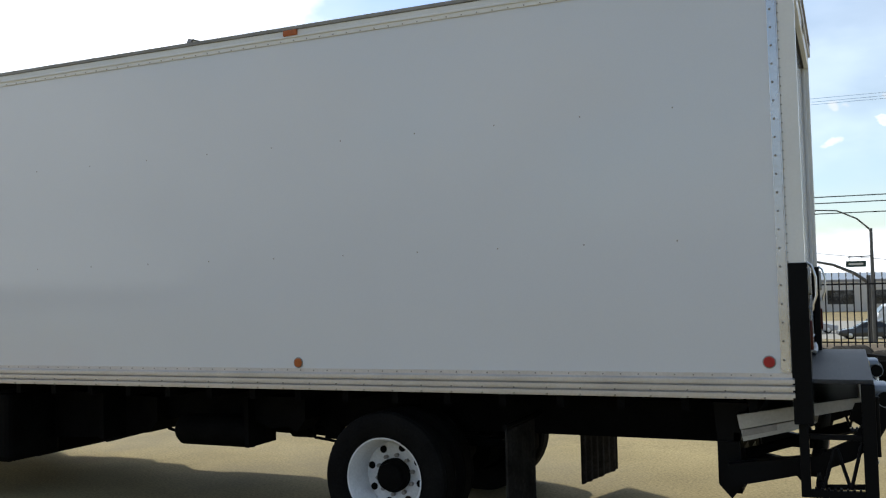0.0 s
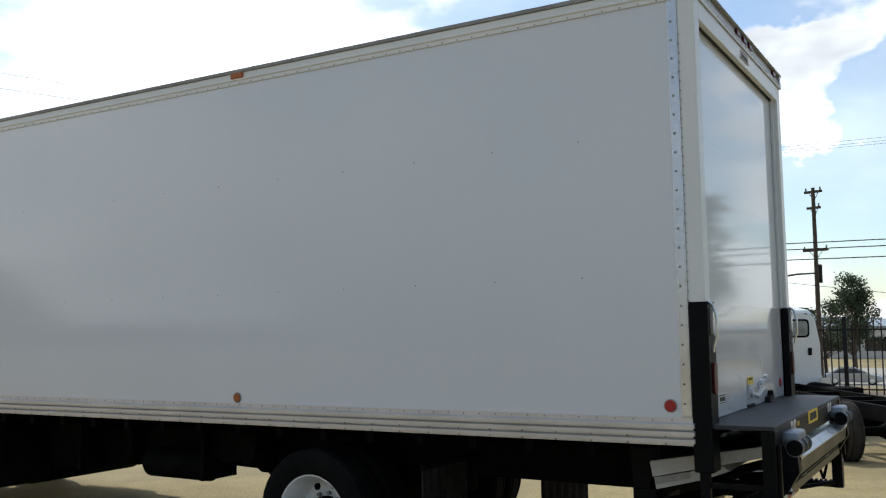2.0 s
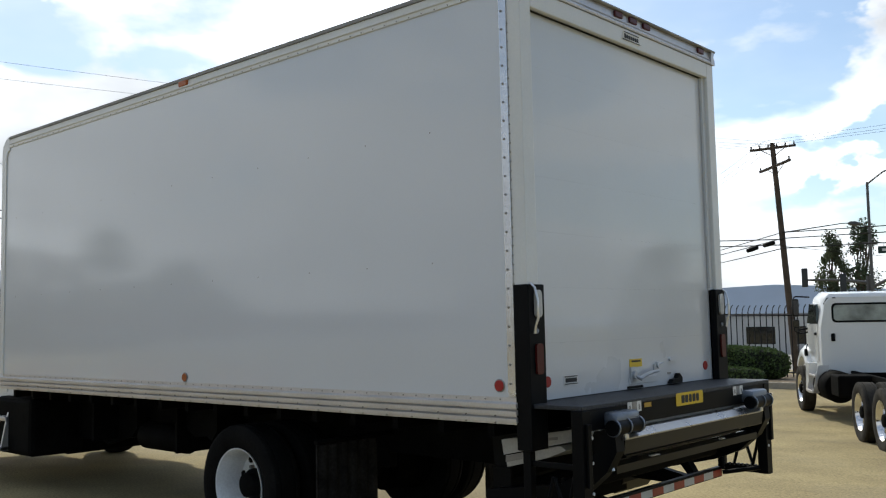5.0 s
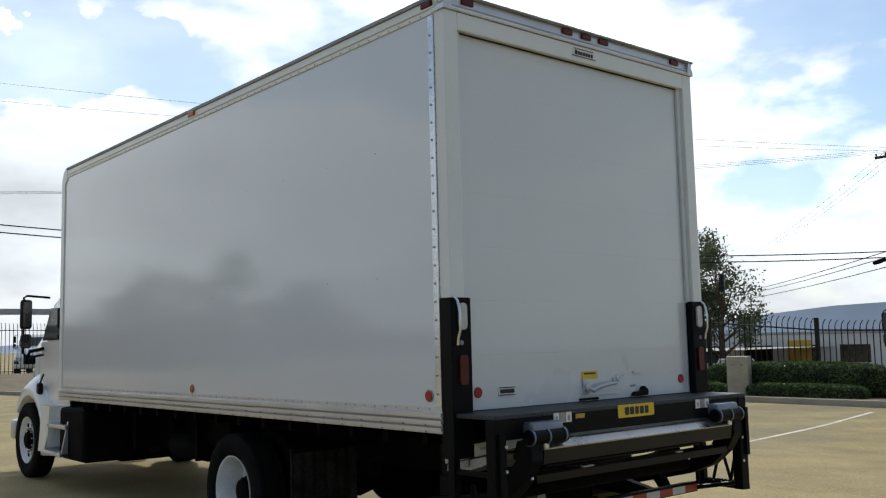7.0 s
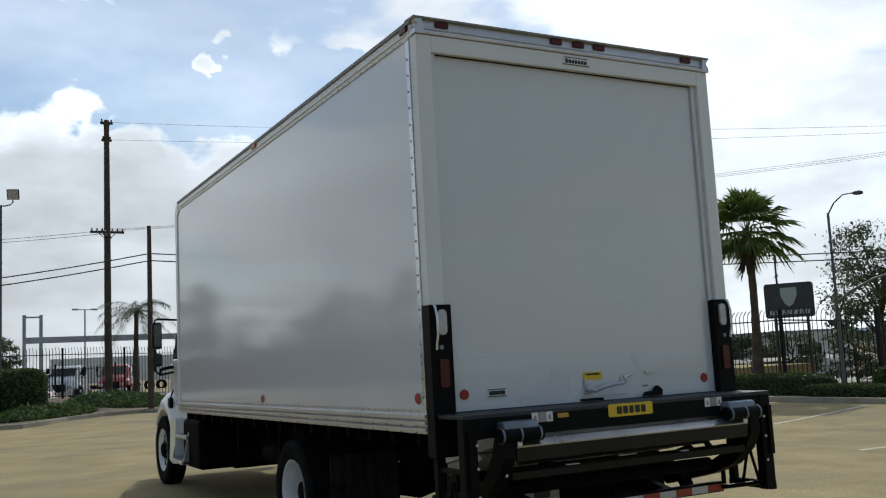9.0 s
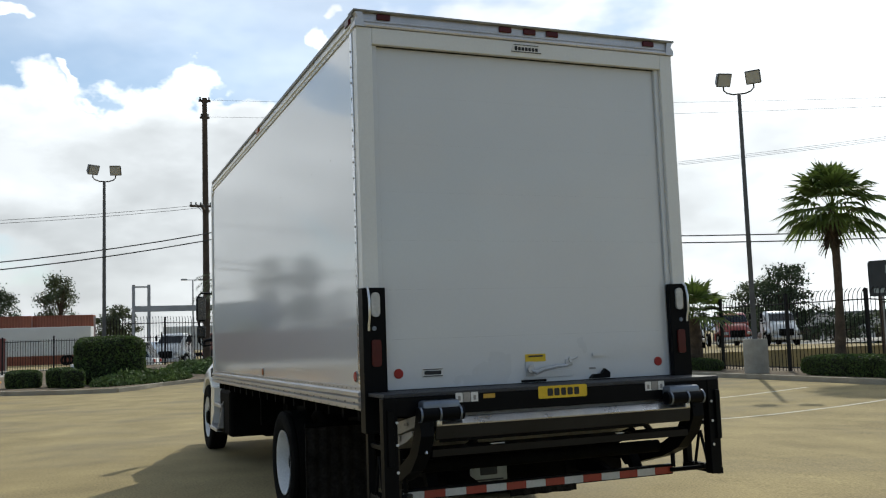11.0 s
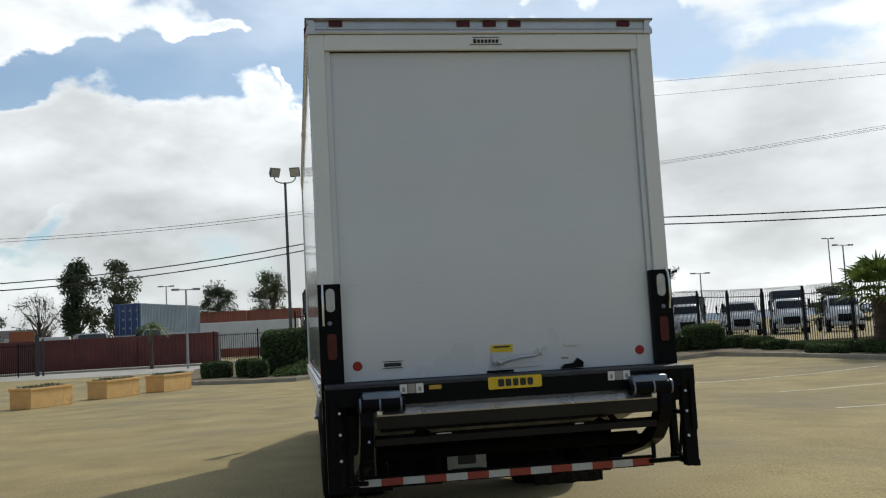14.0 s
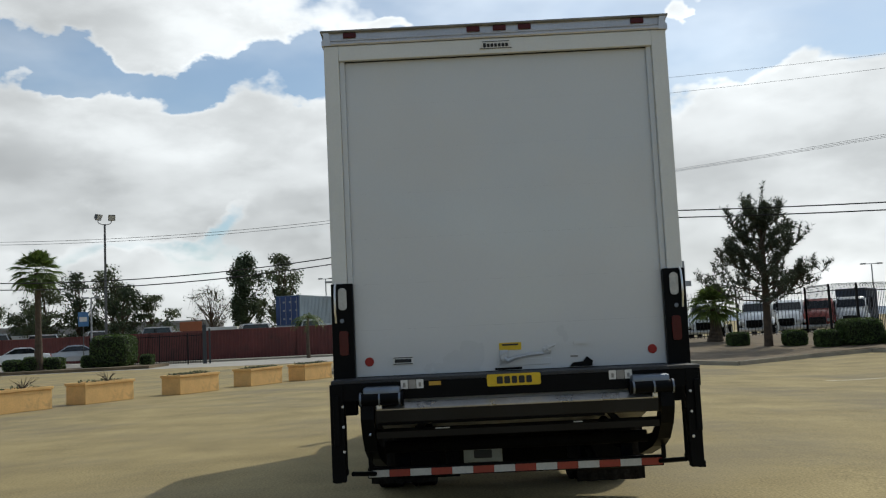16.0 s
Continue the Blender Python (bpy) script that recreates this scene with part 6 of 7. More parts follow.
def pole_lamp():
    t = thing("pole_lamp", "grey street lamp on a thin arm of the timber pole", "street lamp", m=pose(-14.86, 40.68, 5.85, 0, 0, 19))
    bm = B()
    tube(bm, [(-0.1, 0, 0.0), (1.2, 0, 0.14), (2.6, 0, 0.30), (3.0, 0, 0.31)], [0.035, 0.03, 0.025, 0.025], 7)
    part("arm", bm, M["pole"], t)
    bm = B()
    lathe(bm, [(0.02, -0.1), (0.11, 0.02), (0.13, 0.25), (0.08, 0.46), (0, 0.5)], (3.0, 0, 0.29), (1, 0, -0.12), 10)
    part("lamp_head", bm, M["lamp_grey"], t, "", True)
    for x, z in ((-1.55, -0.82), (-0.75, -0.60)):
        bm = B()
        lathe(bm, [(0, -0.32), (0.10, -0.28), (0.12, 0.0), (0.10, 0.28), (0, 0.32)], (x, -0.6, z), (1, 0, 0.3), 10)
        part("cable_splice", bm, M["black"], t, "black cable splice case", True)


pole_lamp()


def double_light(x, y, z, h, turn, reach=0.7):
    t = thing("parking_light", "thin grey parking light with two flat heads", "lamp post", "parking lights", m=pose(x, y, z, 0, 0, turn))
    bm = B()
    tube(bm, [(0, 0, 0), (0, 0, h)], [0.09, 0.06], 8)
    tube(bm, [(0, -reach, h), (0, reach, h)], 0.04, 6)
    part("pole", bm, M["steel_grey"], t)
    for s in (-1, 1):
        bm = B()
        box(bm, -0.14, 0.14, s * reach - 0.26, s * reach + 0.26, h - 0.05, h + 0.10, 0.04)
        part("lamp_head", bm, M["steel_grey"], t, "flat grey lamp head")


double_light(-59.3, -8.85, 0.0, 5.4, 10)
double_light(-79.7, 7.0, 0.0, 7.4, 10, 0.8)
double_light(-39.0, 45.3, ground_z(45.3), 6.4, 15, 0.55)
double_light(-99.8, -15.5, 0.0, 8.2, 0, 0.6)
double_light(-73.2, 49.4, ground_z(49.4), 9.3, 15, 1.0)
double_light(-91.0, 59.0, ground_z(59.0), 12.0, 15, 0.6)
double_light(-83.6, 39.8, 0.1, 6.0, 0, 0.8)


def signal_mast(x, y, z, turn, reach, h, heads, lift=1.0):
    t = thing("traffic_signal", "grey mast arm with dark traffic signal heads", "traffic light", "traffic signals", m=pose(x, y, z, 0, 0, turn))
    bm = B()
    tube(bm, [(0, 0, 0), (0, 0, h)], [0.14, 0.11], 10)
    part("pole", bm, M["pole"], t)
    bm = B()
    tube(bm, [(0, 0, h - 0.4), (reach * 0.2, 0, h - 0.4 + 0.7 * lift), (reach * 0.5, 0, h - 0.4 + 1.35 * lift), (reach * 0.8, 0, h - 0.4 + 1.65 * lift), (reach, 0, h - 0.4 + 1.7 * lift)], [0.10, 0.09, 0.075, 0.06, 0.05], 8)
    part("mast_arm", bm, M["pole"], t)
    for f, dz in heads:
        bm = B()
        xx, zz = reach * f, h - 0.4 + 1.65 * lift * min(1, f * 1.3) + dz
        box(bm, xx - 0.17, xx + 0.17, -0.14, 0.14, zz - 0.55, zz + 0.55, 0.04)
        head = part("signal_head", bm, M["sign_dark"], t, "dark three-lens signal head")
        for k in range(3):
            bm = B()
            lathe(bm, [(0.11, 0), (0.13, 0.16), (0.10, 0.16), (0.10, 0.0)], (xx, -0.14, zz + 0.36 - k * 0.36), (0, -1, 0), 12)
            part("visor", bm, M["black"], head)
    return t


signal_mast(-13.75, 50.42, -1.75, 12.5, 6.9, 5.35, ((0.63, 0.25), (0.98, 0.0)))
signal_mast(-14.0, 50.5, -1.75, 202, 3.5, 5.6, ((0.38, -0.1), (0.97, 0.15)), 0.15)
signal_mast(1.3, 48.1, ground_z(48.1), 185, 3.5, 3.6, ((0.97, -0.15),), 0.75)
signal_mast(-32.3, 43.0, -1.3, 24, 4.6, 5.4, ((0.97, -0.5),))


def street_sign(x, y, z, w, h, turn, material, label, post=None, hang=None):
    t = thing("street_sign", label, "sign", m=pose(x, y, z, 0, 0, turn))
    bm = B()
    box(bm, -w / 2, w / 2, -0.02, 0.02, -h / 2, h / 2, 0.008)
    part("panel", bm, M[material], t)
    bm = B()
    box(bm, -w * 0.36, w * 0.36, -0.024, -0.021, -h * 0.16, h * 0.16)
    part("lettering_bar", bm, M["sticker"], t)
    if hang:
        bm = B()
        tube(bm, [(-w * 0.4, 0.0, h / 2 + 0.22), (hang, 0.05, h / 2 + 0.26)], 0.03, 6)
        bar = part("hanger_bar", bm, M["pole"], t)
        for x_ in (-w * 0.3, w * 0.3):
            part("hanger", tube(B(), [(x_, 0, h / 2 - 0.02), (x_, 0, h / 2 + 0.23)], 0.015, 5), M["pole"], bar)
    if post:
        bm = B()
        tube(bm, [(0, 0.03, -post), (0, 0.03, h * 0.4)], 0.03, 8)
        part("post", bm, M["pole"], t)


street_sign(-12.6, 50.6, 5.3, 1.55, 0.42, 15, "sign_green", "hanging dark green street name sign", hang=-1.55)
street_sign(0.7, 47.55, 2.6, 1.0, 0.32, 0, "sign_green", "dark green street name sign hanging from a pole", hang=0.85)


def board_sign():
    t = thing("board_sign", "large dark roadside sign with a pale emblem on two posts", "sign", m=pose(-33.3, 40.2, -0.9, 0, 0, 36))
    bm = B()
    prism(bm, [(y, z + 4.95) for y, z in rounded(bm, 2.75, 2.05, 0.18)], "y", -0.15, 0.15)
    part("panel", bm, M["sign_dark"], t)
    bm = B()
    prism(bm, [(a, b + 4.55) for a, b in ((-0.46, 1.15), (0.46, 1.15), (0.46, 0.70), (0.24, 0.20), (0.0, 0.02), (-0.24, 0.20), (-0.46, 0.70))], "y", -0.158, -0.151)
    part("emblem", bm, M["plate"], t, "pale shield emblem")
    bm = B()
    for k in range(7):
        box(bm, -1.12 + k * 0.33, -0.88 + k * 0.33, -0.158, -0.151, 4.12, 4.38)
    part("lettering_bar", bm, M["plate"], t)
    for x in (-0.85, 0.95):
        bm = B()
        box(bm, x - 0.09, x + 0.09, -0.09, 0.09, 0, 3.95)
        part("post", bm, M["wood"], t)
    bm = B()
    box(bm, -0.85, 0.95, -0.05, 0.05, 3.55, 3.65)
    part("crossbar", bm, M["wood"], t)


board_sign()


def cables():
    spans = []
    for za, zb in ((6.86, 5.50), (6.55, 5.22)):
        spans.append(((-36.38, 4.03, za), (-36.4, -38.0, za), 2.2))
        spans.append(((-36.38, 4.03, za), (-14.95, 40.6, zb), 0.75))
    for dy in (-0.5, 0.1, 0.6):
        spans.append(((-45.69, 3.7 + dy, 9.25), (-15.3, 40.5 + dy, 10.4), 0.6))
    for dz in (0.0, -0.16):
        spans.append(((-45.69, 3.7, 9.25 + dz), (-45.69, -44.0, 9.3 + dz), 1.55))
        spans.append(((-45.69, 3.7, 15.1 + dz * 6), (-15.3, 40.5, 10.5 + dz), 0.5))
    for k, zz in enumerate((5.85, 5.55, 5.05)):
        spans.append(((-115, 160, zz + 4.0), (-14.95, 40.6, zz), 1.2))
        spans.append(((-14.95, 40.6, zz), (60, 41.0, zz + 0.6), 0.35))
    spans.append(((-14.95, 40.6, 5.15), (12, 41.5, 1.6), 0.25))
    for dy in (-0.8, 0.1, 0.8):
        spans.append(((-15.3, 40.5 + dy, 10.45), (70, 41.0 + dy, 11.6), 0.5))
        spans.append(((-110, 165.0 + dy, 15.5), (-15.3, 40.5 + dy, 10.45), 1.8))
    for a, b, sag in spans:
        bm = B()
        pts = []
        for i in range(25):
            f = i / 24
            p = Vector(a).lerp(Vector(b), f)
            p.z -= sag * 4 * f * (1 - f)
            pts.append(p)
        tube(bm, pts, 0.026 if sag in (1.2, 0.75, 2.2, 0.35) else 0.007 if sag in (0.6, 0.5, 1.8) else 0.012, 5, cap=False)
        ob = new("overhead_cable", mesh_of("overhead_cable", bm, M["wire"]))
        tagged(ob, "thin black overhead cable sagging between poles", "cable", "overhead cables")


cables()


# ---- beds: trees, palms, bushes ----
def on_bed(x, y):
    return rise(x, y) - 0.03


pine_tree(-36.6, 13.9, on_bed(-36.6, 13.9), 6.95)
fan_palm(-16.3, 18.9, on_bed(-16.3, 18.9), 5.15, 1.95, 40, 0.15, lowest=-30)
fan_palm(-23.75, 19.0, on_bed(-23.75, 19.0), 1.95, 2.1, 22, 0.30, "short stout fan palm with upright leaves", False, 6)
fan_palm(-41.6, 12.8, on_bed(-41.6, 12.8), 1.75, 1.6, 44, 0.34, "short bushy fan palm", False, -24)
feather_palm(-41.9, 4.4, 0.3, 4.35, 1.9, 22, "ragged half-dry feather palm by the fence", "leaf_grey")
feather_palm(-64.4, -12.0, 0.0, 3.1, 1.3, 20, "small green feather palm beside the pavement")
fan_palm(-56.7, -29.3, 0.0, 6.9, 2.1, 40, 0.24, "tall fan palm beside the road")

clipped_bush(-35.6, -1.62, on_bed(-35.6, -1.62), 2.9, 2.85, 1.95, "large dark flat-topped clipped hedge by the kerb", round_=-0.6, leaf=0.06, dense=900)
for x, y, w, h in ((-34.2, -4.85, 1.5, 0.72), (-33.6, -3.45, 1.3, 0.78), (-32.3, -3.05, 0.95, 0.72)):
    clipped_bush(x, y, on_bed(x, y), w, w * 0.9, h, "small clipped green bush", round_=-0.3, leaf=0.045, dense=1500, group="small clipped bushes")
for x, y, w, h in ((-38.3, 13.0, 1.15, 0.66), (-36.0, 14.9, 1.15, 0.72), (-34.0, 15.6, 1.15, 0.76), (-34.0, 17.0, 1.95, 1.15), (-33.2, 18.2, 1.3, 0.6), (-31.6, 18.5, 1.4, 0.55), (-30.0, 18.4, 1.2, 0.45)):
    clipped_bush(x, y, on_bed(x, y), w, w * 0.85, h, "low clipped bush in the earth bed", round_=-0.3, leaf=0.05, dense=1300, group="low clipped bushes")
ground_cover(-34.6, -0.3, 6.6, 2.3, 0.60, 8000, "low spreading green ground cover along the kerb", -36)
ground_cover(-40.2, 3.4, 5.5, 4.4, 0.45, 6000, "low green ground cover below the fence", 20)
for x, y, w, d, h in ((-9.2, 18.9, 6.0, 0.95, 0.95), (-15.2, 18.5, 4.6, 0.9, 0.7), (-24.2, 18.8, 5.0, 0.8, 0.5), (-29.0, 19.0, 4.2, 0.9, 0.42)):
    clipped_bush(x, y, on_bed(x, y) - 0.05, w, d, h, "long dark clipped hedge along the fence", round_=0.1, leaf=0.05, dense=1300, name="fence_hedge", group="fence hedges")
for x, y, w in ((-12.2, 18.0, 3.2), (-8.4, 18.0, 3.6), (-25.4, 17.9, 2.6)):
    clipped_bush(x, y, on_bed(x, y) - 0.05, w, 0.7, 0.42, "low front row of clipped hedge", round_=0.1, leaf=0.045, dense=1300, name="front_hedge", group="front hedges")


def cabinet(x, y):
    t = thing("utility_cabinet", "beige metal utility cabinet standing by the kerb", "cabinet", m=pose(x, y, on_bed(x, y), 0, 0, 20))
    bm = B()
    box(bm, -0.29, 0.29, -0.24, 0.24, 0.06, 1.08, 0.015)
    part("housing", bm, M["beige_metal"], t)
    bm = B()
    box(bm, -0.36, 0.36, -0.30, 0.30, -0.05, 0.06, 0.01)
    part("plinth", bm, M["concrete"], t, "concrete plinth")
    for x2 in (-0.12, 0.12):
        bm = B()
        box(bm, x2 - 0.05, x2 + 0.05, -0.246, -0.24, 0.82, 0.88)
        part("vent", bm, M["rivet"], t)


cabinet(-10.4, 18.15)


# ---- planter boxes ----
def planter(x, y, turn, plants):
    t = thing("planter_box", "ochre stucco planter box with sparse plants", "planter", "row of planter boxes", m=pose(x, y, 0, 0, 0, turn))
    bm = B()
    L_, W, H = 0.95, 0.36, 0.60
    box(bm, -L_, L_, -W, W, 0.0, H - 0.07, 0.015)
    part("box", bm, M["planter"], t)
    bm = B()
    for a in ((-L_ - 0.03, L_ + 0.03, -W - 0.03, -W + 0.05), (-L_ - 0.03, L_ + 0.03, W - 0.05, W + 0.03), (-L_ - 0.03, -L_ + 0.05, -W + 0.05, W - 0.05), (L_ - 0.05, L_ + 0.03, -W + 0.05, W - 0.05)):
        box(bm, *a, H - 0.07, H, 0.006)
    part("rim", bm, M["planter"], t)
    bm = B()
    vs = [bm.verts.new((sx * (L_ - 0.05), sy * (W - 0.05), H - 0.03)) for sx, sy in ((-1, -1), (1, -1), (1, 1), (-1, 1))]
    bm.faces.new(vs)
    part("soil", bm, M["earth"], t)
    pts = []
    for _ in range(plants):
        a = rng.uniform(-0.85, 0.85)
        pts.append((a * L_, rng.uniform(-0.8, 0.8) * W, H + rng.uniform(-0.03, 0.05) * (1 + noise.noise((a * 4, x, y)))))
    ob = new("plants", quads_mesh("plants", leaf_quads(np.array(pts), 0.040, 0.6, 2.4).tolist(), M["leaf_grey"]))
    ob.parent = t
    ob["label"], ob["kind"] = "sparse low green plants", "stuff"
    if plants < 100:
        bm = B()
        for _ in range(16):
            a, b = rng.uniform(0, 6.28), rng.uniform(0.15, 0.45)
            tube(bm, [(0.3, 0, H - 0.04), (0.3 + b * 0.5 * math.cos(a), b * 0.5 * math.sin(a), H + 0.12), (0.3 + b * math.cos(a), b * math.sin(a), H + rng.uniform(0.12, 0.30))], [0.010, 0.007, 0.003], 5)
        part("dry_twig", bm, M["bark"], t, "dry brown twigs")
    return t


PLANTERS = [(-17.3, -12.05, 157, 60), (-20.05, -10.82, 157, 90), (-22.75, -8.98, 157, 300), (-25.95, -7.52, 157, 260), (-28.25, -6.05, 157, 330)]
for x, y, a, n in PLANTERS:
    planter(x, y, a, n)


# ---- containers, trailers, buildings ----
def container(x, y, z, L_, h, turn, material, label, ends=False, door_mat="", name="shipping_container", group="shipping containers"):
    """A corrugated steel container; its length runs along local y, its near long side at x = 0."""
    t = thing(name, label, "container", group, m=pose(x, y, z, 0, 0, turn))
    bm = B()
    n = int(L_ / 0.28)
    w = 2.44
    prof = []
    for i in range(n):
        y0 = -L_ / 2 + i * L_ / n
        s = L_ / n
        prof += [(0.0, y0), (0.0, y0 + s * 0.38), (-0.036, y0 + s * 0.5), (-0.036, y0 + s * 0.88)]
    prof.append((0.0, L_ / 2))
    poly = prof + [(-w, L_ / 2), (-w, -L_ / 2)]
    prism(bm, poly, "z", 0.14, h - 0.10)
    part("corrugated_body", bm, M[material], t)
    for zz in ((0.0, 0.16), (h - 0.12, h)):
        bm = B()
        box(bm, -w - 0.01, 0.012, -L_ / 2, L_ / 2, zz[0], zz[1], 0.01)
        part("side_rail", bm, M[material], t)
    for s in (-1, 1):
        bm = B()
        box(bm, -0.12, 0.014, s * L_ / 2 - 0.07, s * L_ / 2 + 0.07, 0, h, 0.01)
        part("corner_post", bm, M[material], t)
        bm = B()
        box(bm, -w, 0, s * L_ / 2 - 0.03, s * L_ / 2 + 0.03, 0.1, h - 0.05)
        end = part("end_door", bm, M[door_mat or material], t, "deep blue container door" if door_mat else "")
        if door_mat:
            for k in range(9):
                yy = s * (L_ / 2 + 0.031)
                bm = B()
                box(bm, -0.50 - (k % 3) * 0.62, -0.32 - (k % 3) * 0.62, min(yy, yy + s * 0.006), max(yy, yy + s * 0.006), 0.55 + (k // 3) * 0.75, 0.70 + (k // 3) * 0.75)
                part("door_mark", bm, M["plate"], end)
        if ends:
            for k in range(4):
                bm = B()
                yy = s * (L_ / 2 + 0.06)
                tube(bm, [(-0.35 - k * 0.55, yy, 0.15), (-0.35 - k * 0.55, yy, h - 0.15)], 0.025, 6)
                part("lock_rod", bm, M["steel_grey"], t)
    return t


yy = -87.4
for k, L_ in enumerate((12.2, 12.2, 12.2, 12.2, 12.2, 12.2, 6.1)):
    container(-70.0, yy + L_ / 2, -0.01, L_, 2.55, 0, "red_box", "oxide-red corrugated shipping container beside the pavement", ends=(k == 6))
    yy += L_ + 0.06
container(-82.0, -12.65, -0.01, 12.2, 2.70, 72.4, "trailer", "white shipping container under a blue one")
container(-82.0, -12.65, 2.69, 12.2, 2.72, 72.4, "blue_box", "faded blue shipping container stacked on another", True, "blue_end")
for y0 in (-10.2, -3.95):
    container(-104.0, y0, -0.01, 6.1, 2.65, -8, "rust_box", "rusty red-brown shipping container at the foot of a stack")
    container(-104.0, y0, 2.64, 6.1, 2.65, -8, "rust_box", "rusty red-brown shipping container on top of a stack", True)
container(-77.65, 36.9, 0.12, 6.1, 3.5, 58, "navy_box", "dark navy container behind the parked trucks")


def trailer(x, y, z, L_, h, turn, material="trailer", label="long white box trailer"):
    t = thing("box_trailer", label, "trailer", "box trailers", m=pose(x, y, z, 0, 0, turn))
    bm = B()
    box(bm, -1.25, 1.25, -L_ / 2, L_ / 2, 1.1, h, 0.05)
    part("body", bm, M[material], t)
    bm = B()
    box(bm, -1.26, 1.26, -L_ / 2, L_ / 2, 1.0, 1.12, 0.01)
    part("base_rail", bm, M["alu"], t)
    for s in (-1, 1):
        for yy_ in (L_ / 2 - 1.2, L_ / 2 - 2.4):
            bm = make_tyre(B(), (0, 0, 0), 0.5, 0.3)
            bm.transform(Matrix.Translation((s * 1.08, yy_, 0.5)) @ Matrix.Rotation(radians(90), 4, "Z"))
            part("tyre", bm, M["rubber"], t)
    return t


trailer(-97.0, -6.8, 0, 11.5, 3.85, -8)
trailer(-97.0, 12.0, 0, 12, 3.6, -8)
trailer(-96.0, -32.0, 0, 14, 3.2, 8)
trailer(-92.0, -50.0, 0, 14, 3.2, 8)


def block(x, y, z, w, d, h, turn, wall, label, windows=0, panel=None, roof=True):
    t = thing("building", label, "building", m=pose(x, y, z, 0, 0, turn))
    bm = B()
    box(bm, -w / 2, w / 2, -d / 2, d / 2, 0, h, 0.02)
    part("wall", bm, M[wall], t)
    if roof:
        bm = B()
        box(bm, -w / 2 - 0.15, w / 2 + 0.15, -d / 2 - 0.15, d / 2 + 0.15, h, h + 0.35, 0.02)
        part("parapet", bm, M["wall_grey"], t)
    for k in range(windows):
        xx = -w / 2 + (k + 0.5) * w / windows
        bm = B()
        box(bm, xx - w / windows * 0.3, xx + w / windows * 0.3, -d / 2 - 0.03, -d / 2 + 0.02, h * 0.25, h * 0.72, 0.01)
        part("window", bm, M["window"], t)
    if panel:
        bm = B()
        box(bm, panel[0], panel[1], -d / 2 - 0.08, -d / 2 - 0.01, h * 0.1, h * 0.85, 0.02)
        part("panel", bm, M["ochre"], t, "ochre wall panel")
    return t


block(-52, 112, -3.1, 40, 14, 4.6, 18, "wall_pale", "low pale warehouse with a yellow door across the street", 7, (-7.8, -5.0))
block(-105, 108, -3.1, 34, 14, 6.0, 25, "wall_pale", "low pale warehouse across the street", 6)
block(8, 150, -3.1, 60, 14, 4.4, 2, "wall_pale", "low pale roadside building across the street", 10)
block(-125, -60, 0, 50, 14, 4.4, 100, "wall_grey", "low grey shed behind the containers", 6)


def gantry():
    t = thing("steel_gantry", "grey steel gantry frame behind the fence", "gantry", m=pose(-60.5, 4.0, 0))
    for y in (-3.2, -2.2, 12.0):
        bm = B()
        box(bm, -0.12, 0.12, y - 0.10, y + 0.10, 0, 5.8, 0.01)
        part("column", bm, M["steel_grey"], t)
    bm = B()
    box(bm, -0.15, 0.15, -3.2, 12.5, 3.95, 4.35, 0.02)
    part("beam", bm, M["steel_grey"], t)
    bm = B()
    box(bm, -0.06, 0.06, -3.2, -2.2, 5.6, 5.7)
    part("tie_bar", bm, M["steel_grey"], t)


gantry()


